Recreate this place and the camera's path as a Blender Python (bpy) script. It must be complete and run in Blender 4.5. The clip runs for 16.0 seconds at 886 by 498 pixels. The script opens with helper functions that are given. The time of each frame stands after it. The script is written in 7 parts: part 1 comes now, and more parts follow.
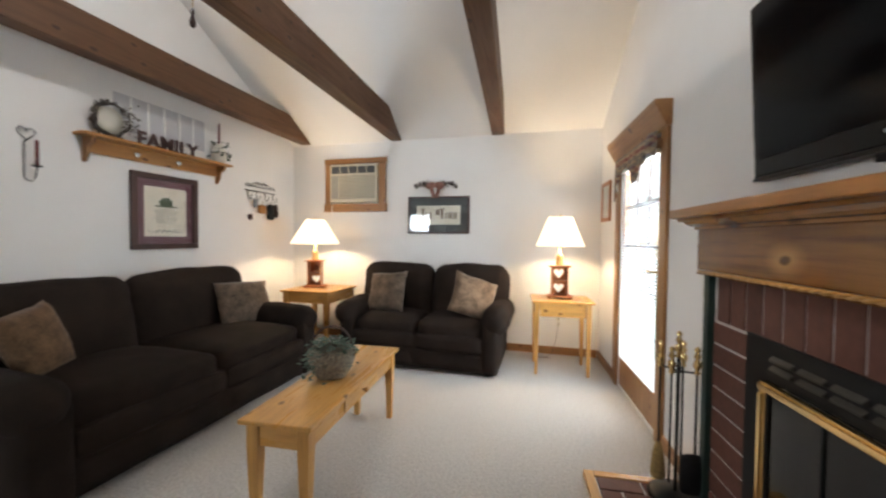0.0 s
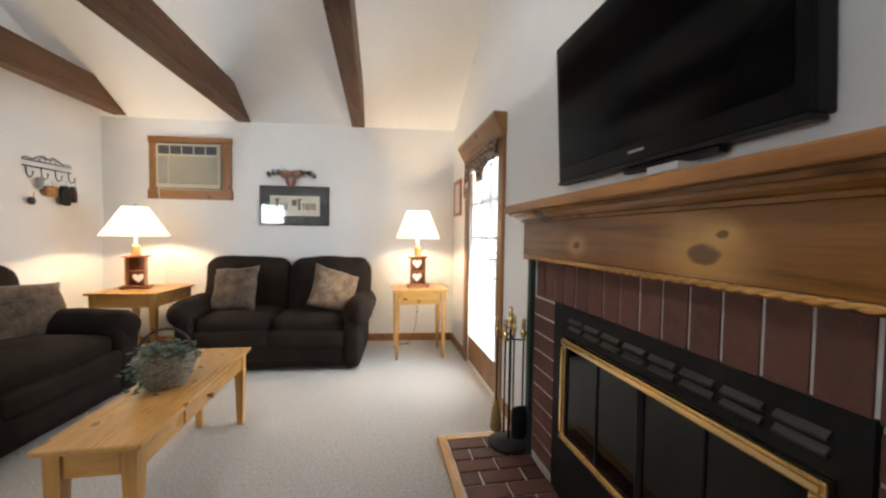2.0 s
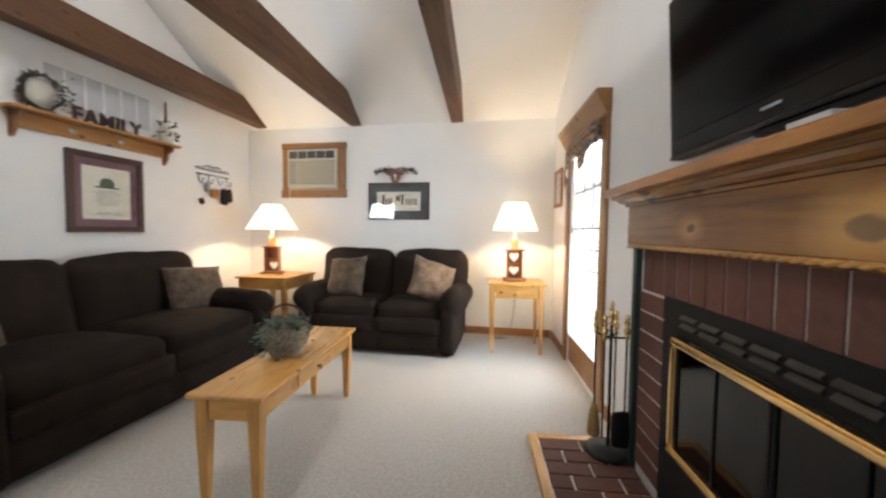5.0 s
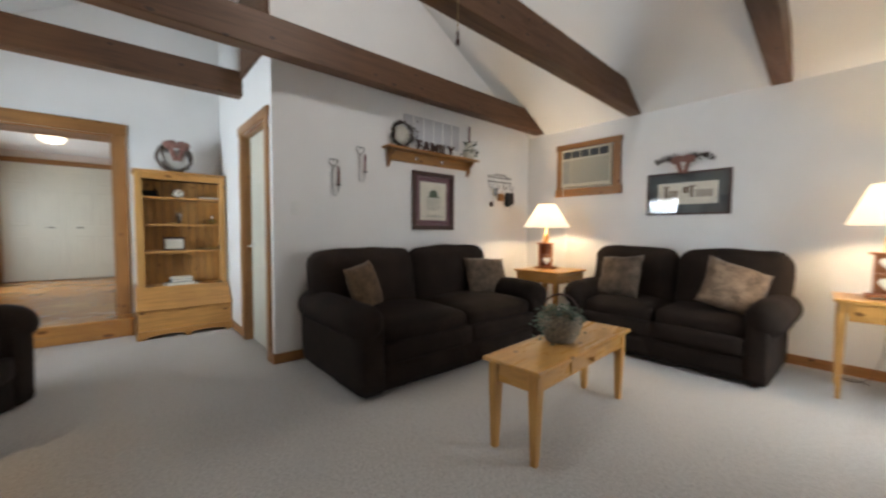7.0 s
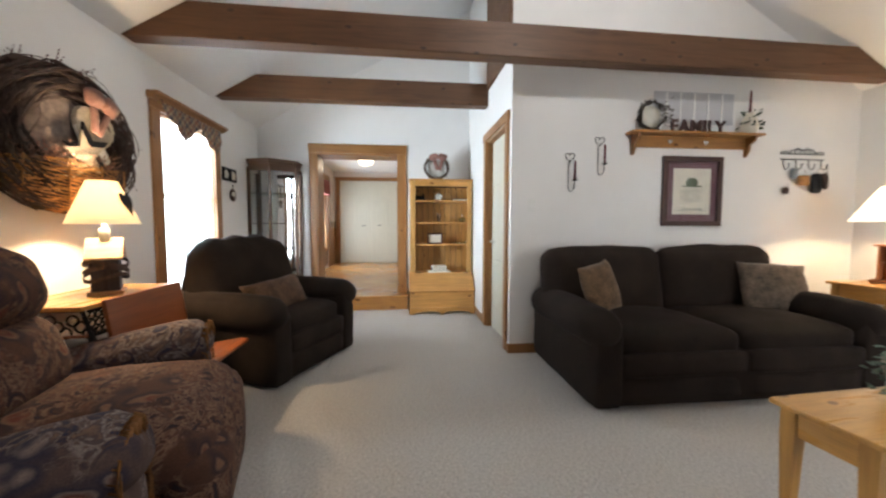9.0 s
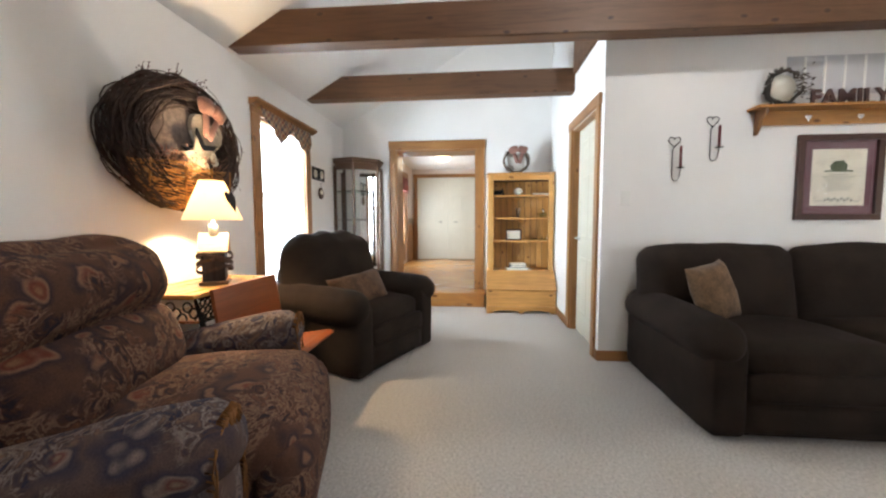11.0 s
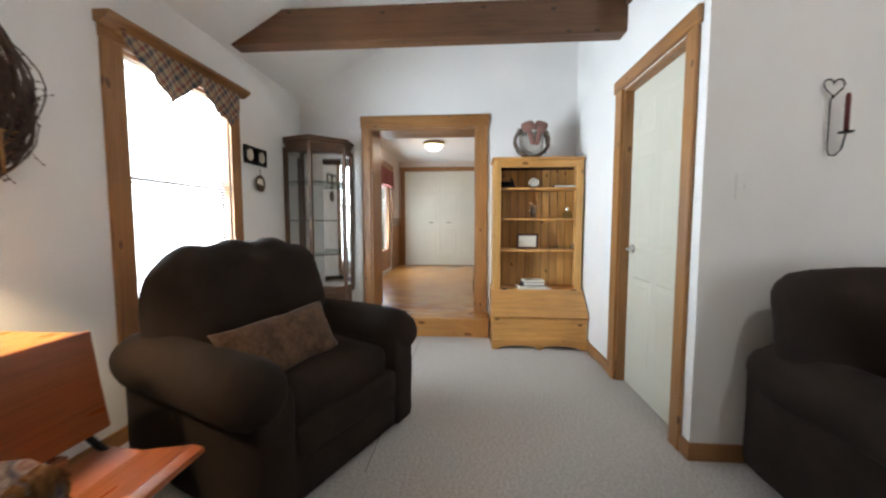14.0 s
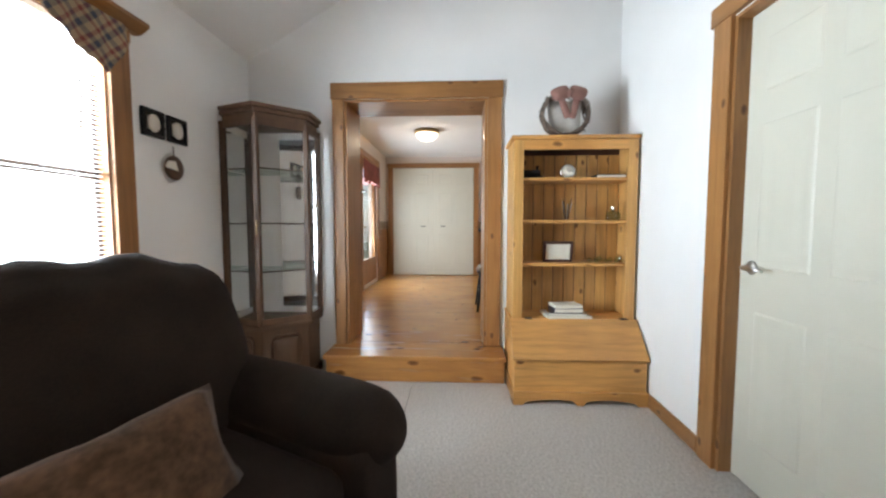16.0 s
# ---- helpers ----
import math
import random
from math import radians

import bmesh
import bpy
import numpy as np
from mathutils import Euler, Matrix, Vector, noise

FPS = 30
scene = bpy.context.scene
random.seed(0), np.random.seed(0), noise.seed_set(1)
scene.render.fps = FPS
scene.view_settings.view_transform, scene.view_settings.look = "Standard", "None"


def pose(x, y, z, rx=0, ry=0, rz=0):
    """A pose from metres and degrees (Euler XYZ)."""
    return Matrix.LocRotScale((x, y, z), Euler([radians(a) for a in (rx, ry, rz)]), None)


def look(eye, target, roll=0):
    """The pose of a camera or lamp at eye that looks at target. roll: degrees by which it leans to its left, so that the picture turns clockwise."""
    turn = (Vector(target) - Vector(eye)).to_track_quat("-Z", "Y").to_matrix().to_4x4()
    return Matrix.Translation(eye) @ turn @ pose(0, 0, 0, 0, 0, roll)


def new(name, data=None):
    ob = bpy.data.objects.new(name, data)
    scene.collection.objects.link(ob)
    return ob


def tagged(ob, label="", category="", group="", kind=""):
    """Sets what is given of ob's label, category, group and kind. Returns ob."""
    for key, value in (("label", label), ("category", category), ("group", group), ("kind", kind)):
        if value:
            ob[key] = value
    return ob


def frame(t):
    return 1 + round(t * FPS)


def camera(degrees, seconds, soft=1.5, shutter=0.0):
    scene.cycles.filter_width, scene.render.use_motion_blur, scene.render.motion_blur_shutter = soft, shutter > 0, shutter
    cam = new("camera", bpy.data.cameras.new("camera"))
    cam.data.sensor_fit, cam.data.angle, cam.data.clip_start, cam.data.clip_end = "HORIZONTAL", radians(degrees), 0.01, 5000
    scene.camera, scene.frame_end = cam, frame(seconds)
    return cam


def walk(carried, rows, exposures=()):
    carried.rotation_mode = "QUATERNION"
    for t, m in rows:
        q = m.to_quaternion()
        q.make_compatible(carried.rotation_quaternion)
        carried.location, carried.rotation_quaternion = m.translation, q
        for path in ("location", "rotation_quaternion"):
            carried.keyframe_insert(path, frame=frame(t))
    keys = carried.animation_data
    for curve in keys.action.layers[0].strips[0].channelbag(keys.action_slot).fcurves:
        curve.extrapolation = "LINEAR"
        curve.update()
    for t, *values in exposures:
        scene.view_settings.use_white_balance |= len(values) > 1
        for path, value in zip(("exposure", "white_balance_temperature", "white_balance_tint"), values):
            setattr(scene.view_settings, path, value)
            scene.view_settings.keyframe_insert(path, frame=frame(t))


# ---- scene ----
cam = camera(99.8, 16.0, 2.3, 0.5)
PATH = [
    (0, (-0.048, 0.147, 1.245), (-0.564, 2.078, 1.191), 0.6),
    (0.5, (-0.052, 0.108, 1.238), (-0.31, 2.09, 1.183), 0.7),
    (1, (-0.049, 0.077, 1.234), (-0.09, 2.076, 1.174), 0.7),
    (1.5, (-0.036, 0.067, 1.228), (0.071, 2.063, 1.158), 0.7),
    (2, (-0.029, 0.066, 1.224), (0.179, 2.054, 1.149), 0.8),
    (2.5, (-0.019, 0.085, 1.216), (0.242, 2.066, 1.135), 0.7),
    (3, (-0.012, 0.104, 1.214), (0.261, 2.084, 1.124), 0.7),
    (5.5, (0.052, 0.088, 1.16), (-0.574, 1.985, 1.069), 0.6),
    (6, (0.048, 0.023, 1.156), (-0.878, 1.793, 1.062), 0.6),
    (6.5, (0.055, -0.013, 1.145), (-1.172, 1.563, 1.042), 0.6),
    (7, (0.04, 0.01, 1.13), (-1.473, 1.313, 1.03), 0.4),
    (7.5, (0.041, 0.023, 1.139), (-1.703, 0.996, 1.029), 0.3),
    (8, (0.001, 0.05, 1.112), (-1.884, 0.713, 1.01), 0.3),
    (8.5, (0.001, 0.051, 1.125), (-1.954, 0.457, 1.009), 0.1),
    (9, (-0.017, 0.014, 1.136), (-2.001, 0.23, 1.01), 0.1),
    (9.5, (-0.025, 0.004, 1.136), (-2.02, 0.06, 1.009), 0.0),
    (10, (-0.031, 0.004, 1.125), (-2.026, -0.066, 0.998), 0.0),
    (12.5, (-0.605, -0.092, 1.13), (-2.589, -0.301, 0.982), -0.2),
    (13, (-0.851, -0.056, 1.136), (-2.837, -0.244, 0.986), -0.2),
    (13.5, (-1.106, -0.064, 1.138), (-3.093, -0.232, 0.986), -0.1),
    (14, (-1.392, -0.111, 1.148), (-3.382, -0.251, 1.002), 0.0),
    (14.5, (-1.644, -0.132, 1.143), (-3.636, -0.256, 1.001), -0.0),
    (15, (-1.891, -0.145, 1.157), (-3.883, -0.259, 1.018), 0.1),
    (15.5, (-2.147, -0.196, 1.139), (-4.14, -0.299, 1.012), 0.1),
    (16, (-2.38, -0.249, 1.143), (-4.374, -0.336, 1.018), 0.0),
]
EXPOSURES = [(0, -0.12), (1, -0.15), (2, -0.1), (3, 0.05), (5.5, 0.0), (6, -0.1), (6.5, -0.42), (7, -0.5), (7.5, -0.4), (8, -0.12), (9, 0.0), (9.5, 0.12), (10, 0.3), (12.5, 0.38), (13, 0.15), (13.5, -0.03), (14, -0.1), (14.5, -0.2), (15.5, -0.22), (16, 0.0)]
walk(cam, [(t, look(eye, target, roll)) for t, eye, target, roll in PATH], EXPOSURES)

# ---- world, sun, lights ----
world = bpy.data.worlds.new("World")
scene.world = world
world.use_nodes = True
wn = world.node_tree
sky = wn.nodes.new("ShaderNodeTexSky")
sky.sky_type, sky.sun_disc = "NISHITA", False
sky.sun_elevation, sky.sun_rotation = radians(50), radians(20)
wn.links.new(sky.outputs[0], wn.nodes["Background"].inputs[0])
wn.nodes["Background"].inputs[1].default_value = 0.12


def lamp(name, kind, m, energy, colour, **more):
    d = bpy.data.lights.new(name, kind)
    d.energy, d.color = energy, colour
    for k, v in more.items():
        if k == "size":
            d.size = v
        elif k == "size_y":
            d.shape, d.size_y = "RECTANGLE", v
        elif k == "soft":
            d.shadow_soft_size = v
        elif k == "angle":
            d.angle = v
    ob = new(name, d)
    ob.matrix_world = m
    return ob


SUNWAY = Vector((math.sin(radians(20)), math.cos(radians(20)), math.tan(radians(50))))
lamp("sun", "SUN", look(SUNWAY * 10, (0, 0, 0)), 2.5, (1, 0.95, 0.88), angle=radians(0.5))
DAY = (0.78, 0.90, 1.0)
WARM = (1.0, 0.74, 0.45)
lamp("window_daylight", "AREA", look((-3.67, -2.02, 1.3), (-3.67, 2.0, 0.9)), 185, DAY, size=0.80, size_y=1.5)
lamp("glass_door_daylight", "AREA", look((0.80, 3.13, 1.2), (-3.0, 3.0, 0.9)), 74, DAY, size=0.80, size_y=1.8)
lamp("dining_daylight", "AREA", look((-8.25, -1.73, 1.35), (-8.25, 1.0, 1.0)), 45, DAY, size=0.6, size_y=1.3)
lamp("lamp_bulb_corner", "POINT", pose(-2.56, 3.89, 1.31), 35, WARM, soft=0.035)
lamp("lamp_bulb_north", "POINT", pose(0.112, 3.90, 1.32), 35, WARM, soft=0.035)
lamp("lamp_bulb_birdhouse", "POINT", pose(-2.24, -1.60, 1.27), 46, WARM, soft=0.035)
lamp("ceiling_light_bulb", "POINT", pose(-1.36, 1.25, 3.36), 58, (1.0, 0.98, 0.97), soft=0.07)
lamp("dining_light_bulb", "POINT", pose(-7.6, -0.70, 2.30), 12, (1.0, 0.82, 0.6), soft=0.06)


# ---- node materials ----
class Nodes:
    def __init__(self, name, rough=0.6, metal=0.0):
        self.mat = bpy.data.materials.new(name)
        self.mat.use_nodes = True
        self.t = self.mat.node_tree
        self.b = self.t.nodes["Principled BSDF"]
        self.b.inputs["Roughness"].default_value = rough
        self.b.inputs["Metallic"].default_value = metal

    def n(self, kind, **props):
        node = self.t.nodes.new("ShaderNode" + kind)
        for k, v in props.items():
            if k == "operation":
                node.operation = v
            elif k == "blend_type":
                node.data_type, node.blend_type = "RGBA", v
            elif k == "feature":
                node.feature = v
            elif k == "wave":
                node.bands_direction = v
        return node

    def link(self, a, b):
        self.t.links.new(a, b)

    def coords(self, scale=(1, 1, 1), vary=True):
        tc = self.n("TexCoord")
        mp = self.n("Mapping")
        mp.inputs["Scale"].default_value = scale
        if vary:
            oi = self.n("ObjectInfo")
            mul = self.n("VectorMath", operation="SCALE")
            mul.inputs[0].default_value = (7.3, 5.1, 9.7)
            self.link(oi.outputs["Random"], mul.inputs["Scale"])
            add = self.n("VectorMath", operation="ADD")
            self.link(tc.outputs["Object"], add.inputs[0])
            self.link(mul.outputs[0], add.inputs[1])
            self.link(add.outputs[0], mp.inputs[0])
        else:
            self.link(tc.outputs["Object"], mp.inputs[0])
        return mp.outputs[0]

    def noise(self, co, scale, detail=4.0, rough=0.55, dist=0.0):
        x = self.n("TexNoise")
        x.inputs["Scale"].default_value, x.inputs["Detail"].default_value = scale, detail
        x.inputs["Roughness"].default_value, x.inputs["Distortion"].default_value = rough, dist
        self.link(co, x.inputs["Vector"])
        return x.outputs["Fac"]

    def ramp(self, fac, *stops):
        r = self.n("ValToRGB")
        e = r.color_ramp.elements
        while len(e) < len(stops):
            e.new(0.5)
        for el, (p, c) in zip(e, stops):
            el.position = p
            el.color = (*c, 1) if len(c) == 3 else c
        self.link(fac, r.inputs[0])
        return r.outputs[0]

    def mix(self, fac, a, b, blend="MIX"):
        m = self.n("Mix", blend_type=blend)
        for sock, v in ((m.inputs["Factor"], fac), (m.inputs[6], a), (m.inputs[7], b)):
            if isinstance(v, (int, float)):
                sock.default_value = v
            elif isinstance(v, tuple):
                sock.default_value = (*v, 1)
            else:
                self.link(v, sock)
        return m.outputs[2]

    def colour(self, c):
        if isinstance(c, tuple):
            self.b.inputs["Base Color"].default_value = (*c, 1)
        else:
            self.link(c, self.b.inputs["Base Color"])

    def bump(self, h, strength=0.3, dist=0.005):
        x = self.n("Bump")
        x.inputs["Strength"].default_value, x.inputs["Distance"].default_value = strength, dist
        self.link(h, x.inputs["Height"])
        self.link(x.outputs[0], self.b.inputs["Normal"])


def tone(c, k):
    return tuple(min(1.0, v * k) for v in c)


def plain(name, c, rough=0.6, metal=0.0, var=0.12, scale=9.0, bump=0.05, spec=0.5):
    m = Nodes(name, rough, metal)
    m.b.inputs["Specular IOR Level"].default_value = spec
    co = m.coords()
    f = m.noise(co, scale, 5)
    m.colour(m.ramp(f, (0.3, tone(c, 1 - var)), (0.7, tone(c, 1 + var))))
    if bump:
        m.bump(m.noise(co, scale * 18, 3), bump, 0.002)
    return m.mat


def wood(name, c, axis="x", rough=0.35, knots=True, dark=0.62, kn=None, ksize=0.45, patch=0.5, spots=()):
    m = Nodes(name, rough)
    fine = {"x": (0.7, 11, 11), "y": (11, 0.7, 11), "z": (11, 11, 0.7)}[axis]
    along, across = kn or (2.6, 4.6)
    co = m.coords(fine)
    g = m.noise(co, 1.6, 6, 0.6, 1.4)
    base = m.ramp(g, (0.28, tone(c, dark)), (0.5, c), (0.75, tone(c, 1.22)))
    f2 = m.noise(m.coords(tuple(v * 4 for v in fine)), 3.0, 3)
    base = m.mix(0.22, base, m.ramp(f2, (0.3, tone(c, 0.5)), (0.7, tone(c, 1.2))), "MIX")
    big = m.noise(m.coords((1, 1, 1)), 1.7, 2)
    base = m.mix(patch, base, m.ramp(big, (0.36, (0.62, 0.55, 0.50)), (0.64, (1.08, 1.08, 1.08))), "MULTIPLY")
    if knots:
        v = m.n("TexVoronoi", feature="F1")
        v.voronoi_dimensions = "2D"
        v.inputs["Scale"].default_value = 1.0
        sway = m.n("TexNoise")
        sway.inputs["Scale"].default_value = 9.0
        m.link(m.coords((1, 1, 1)), sway.inputs["Vector"])
        bent = m.n("VectorMath", operation="MULTIPLY_ADD")
        m.link(sway.outputs["Color"], bent.inputs[0])
        bent.inputs[1].default_value = (0.12, 0.12, 0.12)
        sep = m.n("SeparateXYZ")
        m.link(m.coords((1, 1, 1)), sep.inputs[0])
        i = "xyz".index(axis)
        total = m.n("Math", operation="ADD")
        m.link(sep.outputs[(i + 1) % 3], total.inputs[0])
        m.link(sep.outputs[(i + 2) % 3], total.inputs[1])
        flat = m.n("CombineXYZ")
        for source, k, scale in ((sep.outputs[i], 0, along), (total.outputs[0], 1, across)):
            mul = m.n("Math", operation="MULTIPLY")
            mul.inputs[1].default_value = scale
            m.link(source, mul.inputs[0])
            m.link(mul.outputs[0], flat.inputs[k])
        m.link(flat.outputs[0], bent.inputs[2])
        m.link(bent.outputs[0], v.inputs["Vector"])
        halo = m.ramp(v.outputs["Distance"], (0.12 * ksize, (0.75, 0.75, 0.75)), (0.30 * ksize, (0, 0, 0)))
        base = m.mix(halo, base, m.mix(0.5, base, tone(c, 1.25)))
        k = m.ramp(v.outputs["Distance"], (0.05 * ksize, (0.95, 0.95, 0.95)), (0.11 * ksize, (0.7, 0.7, 0.7)), (0.16 * ksize, (0, 0, 0)))
        base = m.mix(k, base, (c[0] * 0.26, c[1] * 0.20, c[2] * 0.18))
    for along, up, size in spots:
        mp = m.n("Mapping")
        mp.inputs["Location"].default_value = (0, -along * 0.62, -up)
        mp.inputs["Scale"].default_value = (0, 0.62, 1)
        sway = m.n("TexNoise")
        sway.inputs["Scale"].default_value = 16.0
        tc = m.n("TexCoord")
        m.link(tc.outputs["Object"], mp.inputs[0])
        m.link(tc.outputs["Object"], sway.inputs["Vector"])
        bent = m.n("VectorMath", operation="MULTIPLY_ADD")
        m.link(sway.outputs["Color"], bent.inputs[0])
        bent.inputs[1].default_value = (0, size * 0.9, size * 0.9)
        m.link(mp.outputs[0], bent.inputs[2])
        shift = m.n("VectorMath", operation="ADD")
        shift.inputs[1].default_value = (0, -size * 0.45, -size * 0.45)
        m.link(bent.outputs[0], shift.inputs[0])
        far = m.n("VectorMath", operation="LENGTH")
        m.link(shift.outputs[0], far.inputs[0])
        halo = m.ramp(far.outputs["Value"], (size * 1.1, (0.6, 0.6, 0.6)), (size * 3.6, (0, 0, 0)))
        base = m.mix(halo, base, (c[0] * 1.9, c[1] * 2.3, c[2] * 2.6))
        base = m.mix(m.ramp(far.outputs["Value"], (size * 0.75, (0.9, 0.9, 0.9)), (size * 1.0, (0, 0, 0))), base, tone(c, 0.28))
    m.colour(base)
    m.bump(g, 0.12, 0.002)
    r = m.ramp(g, (0.2, (rough * 1.25,) * 3), (0.8, (rough * 0.8,) * 3))
    m.link(r, m.b.inputs["Roughness"])
    return m.mat


def fabric(name, c, var=0.2, weave=420.0, sheen=0.0, blotch=5.0):
    m = Nodes(name, 0.95)
    m.b.inputs["Specular IOR Level"].default_value = 0.18
    co = m.coords()
    a = m.noise(co, blotch, 5)
    b = m.noise(co, weave, 2)
    col = m.mix(0.5, m.ramp(a, (0.3, tone(c, 1 - var)), (0.7, tone(c, 1 + var))), m.ramp(b, (0.35, tone(c, 0.6)), (0.65, tone(c, 1.35))))
    m.colour(col)
    m.b.inputs["Sheen Weight"].default_value = sheen
    m.b.inputs["Sheen Roughness"].default_value = 0.5
    m.bump(m.mix(0.35, b, a), 0.35, 0.003)
    return m.mat


WALL = plain("wall_paint", (0.80, 0.79, 0.773), 0.75, var=0.025, scale=2.2, bump=0.10)
CEIL = plain("ceiling_paint", (0.80, 0.795, 0.785), 0.85, var=0.02, scale=2.0, bump=0.15)
DOORWHITE = plain("door_paint", (0.60, 0.58, 0.49), 0.4, var=0.03, scale=3, bump=0.03)
TRIM_X = wood("pine_trim_x", (0.325, 0.152, 0.050), "x", 0.4)
TRIM_Y = wood("pine_trim_y", (0.325, 0.152, 0.050), "y", 0.4)
TRIM_Z = wood("pine_trim_z", (0.325, 0.152, 0.050), "z", 0.4)
PINE_X = wood("honey_pine_x", (0.60, 0.31, 0.085), "x", 0.28)
PINE_Y = wood("honey_pine_y", (0.60, 0.31, 0.085), "y", 0.28)
PINE_Z = wood("honey_pine_z", (0.60, 0.31, 0.085), "z", 0.3)
CASE_Z = wood("bookcase_pine", (0.60, 0.33, 0.105), "z", 0.38)
CASE_Y = wood("bookcase_pine_y", (0.60, 0.305, 0.092), "y", 0.38, kn=(2.2, 4.2), ksize=0.5)
STEPPINE = wood("step_pine", (0.43, 0.195, 0.056), "y", 0.25, kn=(2.0, 4.4), ksize=0.65)
BEAM = wood("beam_wood", (0.112, 0.048, 0.018), "y", 0.55, dark=0.5)
MANTEL = wood("mantel_wood", (0.265, 0.115, 0.027), "y", 0.20, dark=0.30, kn=(2.4, 4.2), ksize=1.0, patch=1.0)
FRIEZE = wood("frieze_wood", (0.265, 0.115, 0.027), "y", 0.20, dark=0.30, knots=False, patch=1.0, spots=((0.925, 1.185, 0.030), (1.52, 1.19, 0.017), (0.875, 1.235, 0.012)))
SHELFEDGE = wood("mantel_shelf_wood", (0.38, 0.165, 0.048), "y", 0.3)
CHERRY_X = wood("cherry_seat", (0.30, 0.085, 0.026), "x", 0.3, knots=False)
CHERRY_Z = wood("lamp_cherry", (0.46, 0.17, 0.06), "z", 0.4, knots=False)
FLOORPINE = wood("plank_pine", (0.52, 0.25, 0.075), "y", 0.22)
CURIO = wood("curio_oak", (0.088, 0.041, 0.018), "z", 0.5, knots=False)
BROWN = fabric("brown_chenille", (0.0190, 0.0122, 0.0092), 0.5, 300, 0.0)
PILLOW = fabric("plush_taupe", (0.108, 0.076, 0.054), 0.85, 60, 0.12, 13.0)
PILLOW2 = fabric("plush_tan", (0.118, 0.070, 0.038), 0.85, 60, 0.12, 13.0)
# dark brown puts the backlit silhouette of the sash bars into the colour
SASH = wood("silhouette_sash", (0.060, 0.030, 0.016), "z", 0.5, knots=False)
PILLOW3 = fabric("plush_brown", (0.078, 0.042, 0.024), 0.85, 60, 0.1, 13.0)
PILLOW4 = fabric("plush_light_tan", (0.165, 0.110, 0.072), 0.85, 60, 0.12, 13.0)
BLACK = plain("black_iron", (0.012, 0.012, 0.013), 0.5, 0.6, 0.3, 20, 0.1)
BLACKMETAL = plain("firebox_metal", (0.0035, 0.0035, 0.004), 0.6, 0.0, 0.2, 15, 0.05, 0.25)
BRASS = plain("polished_brass", (0.80, 0.58, 0.27), 0.22, 1.0, 0.06, 12, 0.03)
BRASS2 = plain("antique_brass", (0.42, 0.30, 0.14), 0.32, 1.0, 0.15, 12, 0.03)
NICKEL = plain("brushed_nickel", (0.62, 0.60, 0.56), 0.3, 1.0, 0.06, 20, 0.02)
GREEN = plain("dark_green_edge", (0.012, 0.030, 0.024), 0.5, 0, 0.15)
WHITE = plain("white_plastic", (0.78, 0.78, 0.75), 0.4, 0, 0.03)
BEIGE = plain("beige_plastic", (0.58, 0.53, 0.41), 0.5, 0, 0.04)
PAPER = plain("aged_paper", (0.72, 0.68, 0.58), 0.8, 0, 0.05)
DARKWOOD = wood("dark_frame_wood", (0.060, 0.024, 0.018), "z", 0.35, knots=False)
MORTAR = plain("grey_mortar", (0.48, 0.455, 0.43), 0.95, 0, 0.15, 30, 0.5)


def carpet_material():
    m = Nodes("beige_carpet", 1.0)
    co = m.coords(vary=False)
    a = m.noise(co, 1.3, 4)
    b = m.noise(co, 72.0, 6, 0.85)
    c = m.noise(co, 330.0, 2)
    col = m.mix(0.68, m.ramp(a, (0.3, (0.50, 0.46, 0.42)), (0.7, (0.58, 0.545, 0.505))), m.ramp(b, (0.36, (0.25, 0.215, 0.185)), (0.5, (0.55, 0.51, 0.465)), (0.64, (0.82, 0.775, 0.72))))
    m.colour(col)
    m.b.inputs["Sheen Weight"].default_value = 0.2
    m.bump(m.mix(0.5, b, c), 0.9, 0.012)
    return m.mat


def brick_material(name, c):
    m = Nodes(name, 0.75)
    oi = m.n("ObjectInfo")
    tint = m.ramp(oi.outputs["Random"], (0.0, tone(c, 0.72)), (0.5, c), (1.0, tone(c, 1.25)))
    co = m.coords()
    f = m.noise(co, 30, 5)
    m.colour(m.mix(0.5, tint, m.ramp(f, (0.3, tone(c, 0.6)), (0.7, tone(c, 1.3)))))
    m.bump(m.noise(co, 120, 4), 0.35, 0.003)
    return m.mat


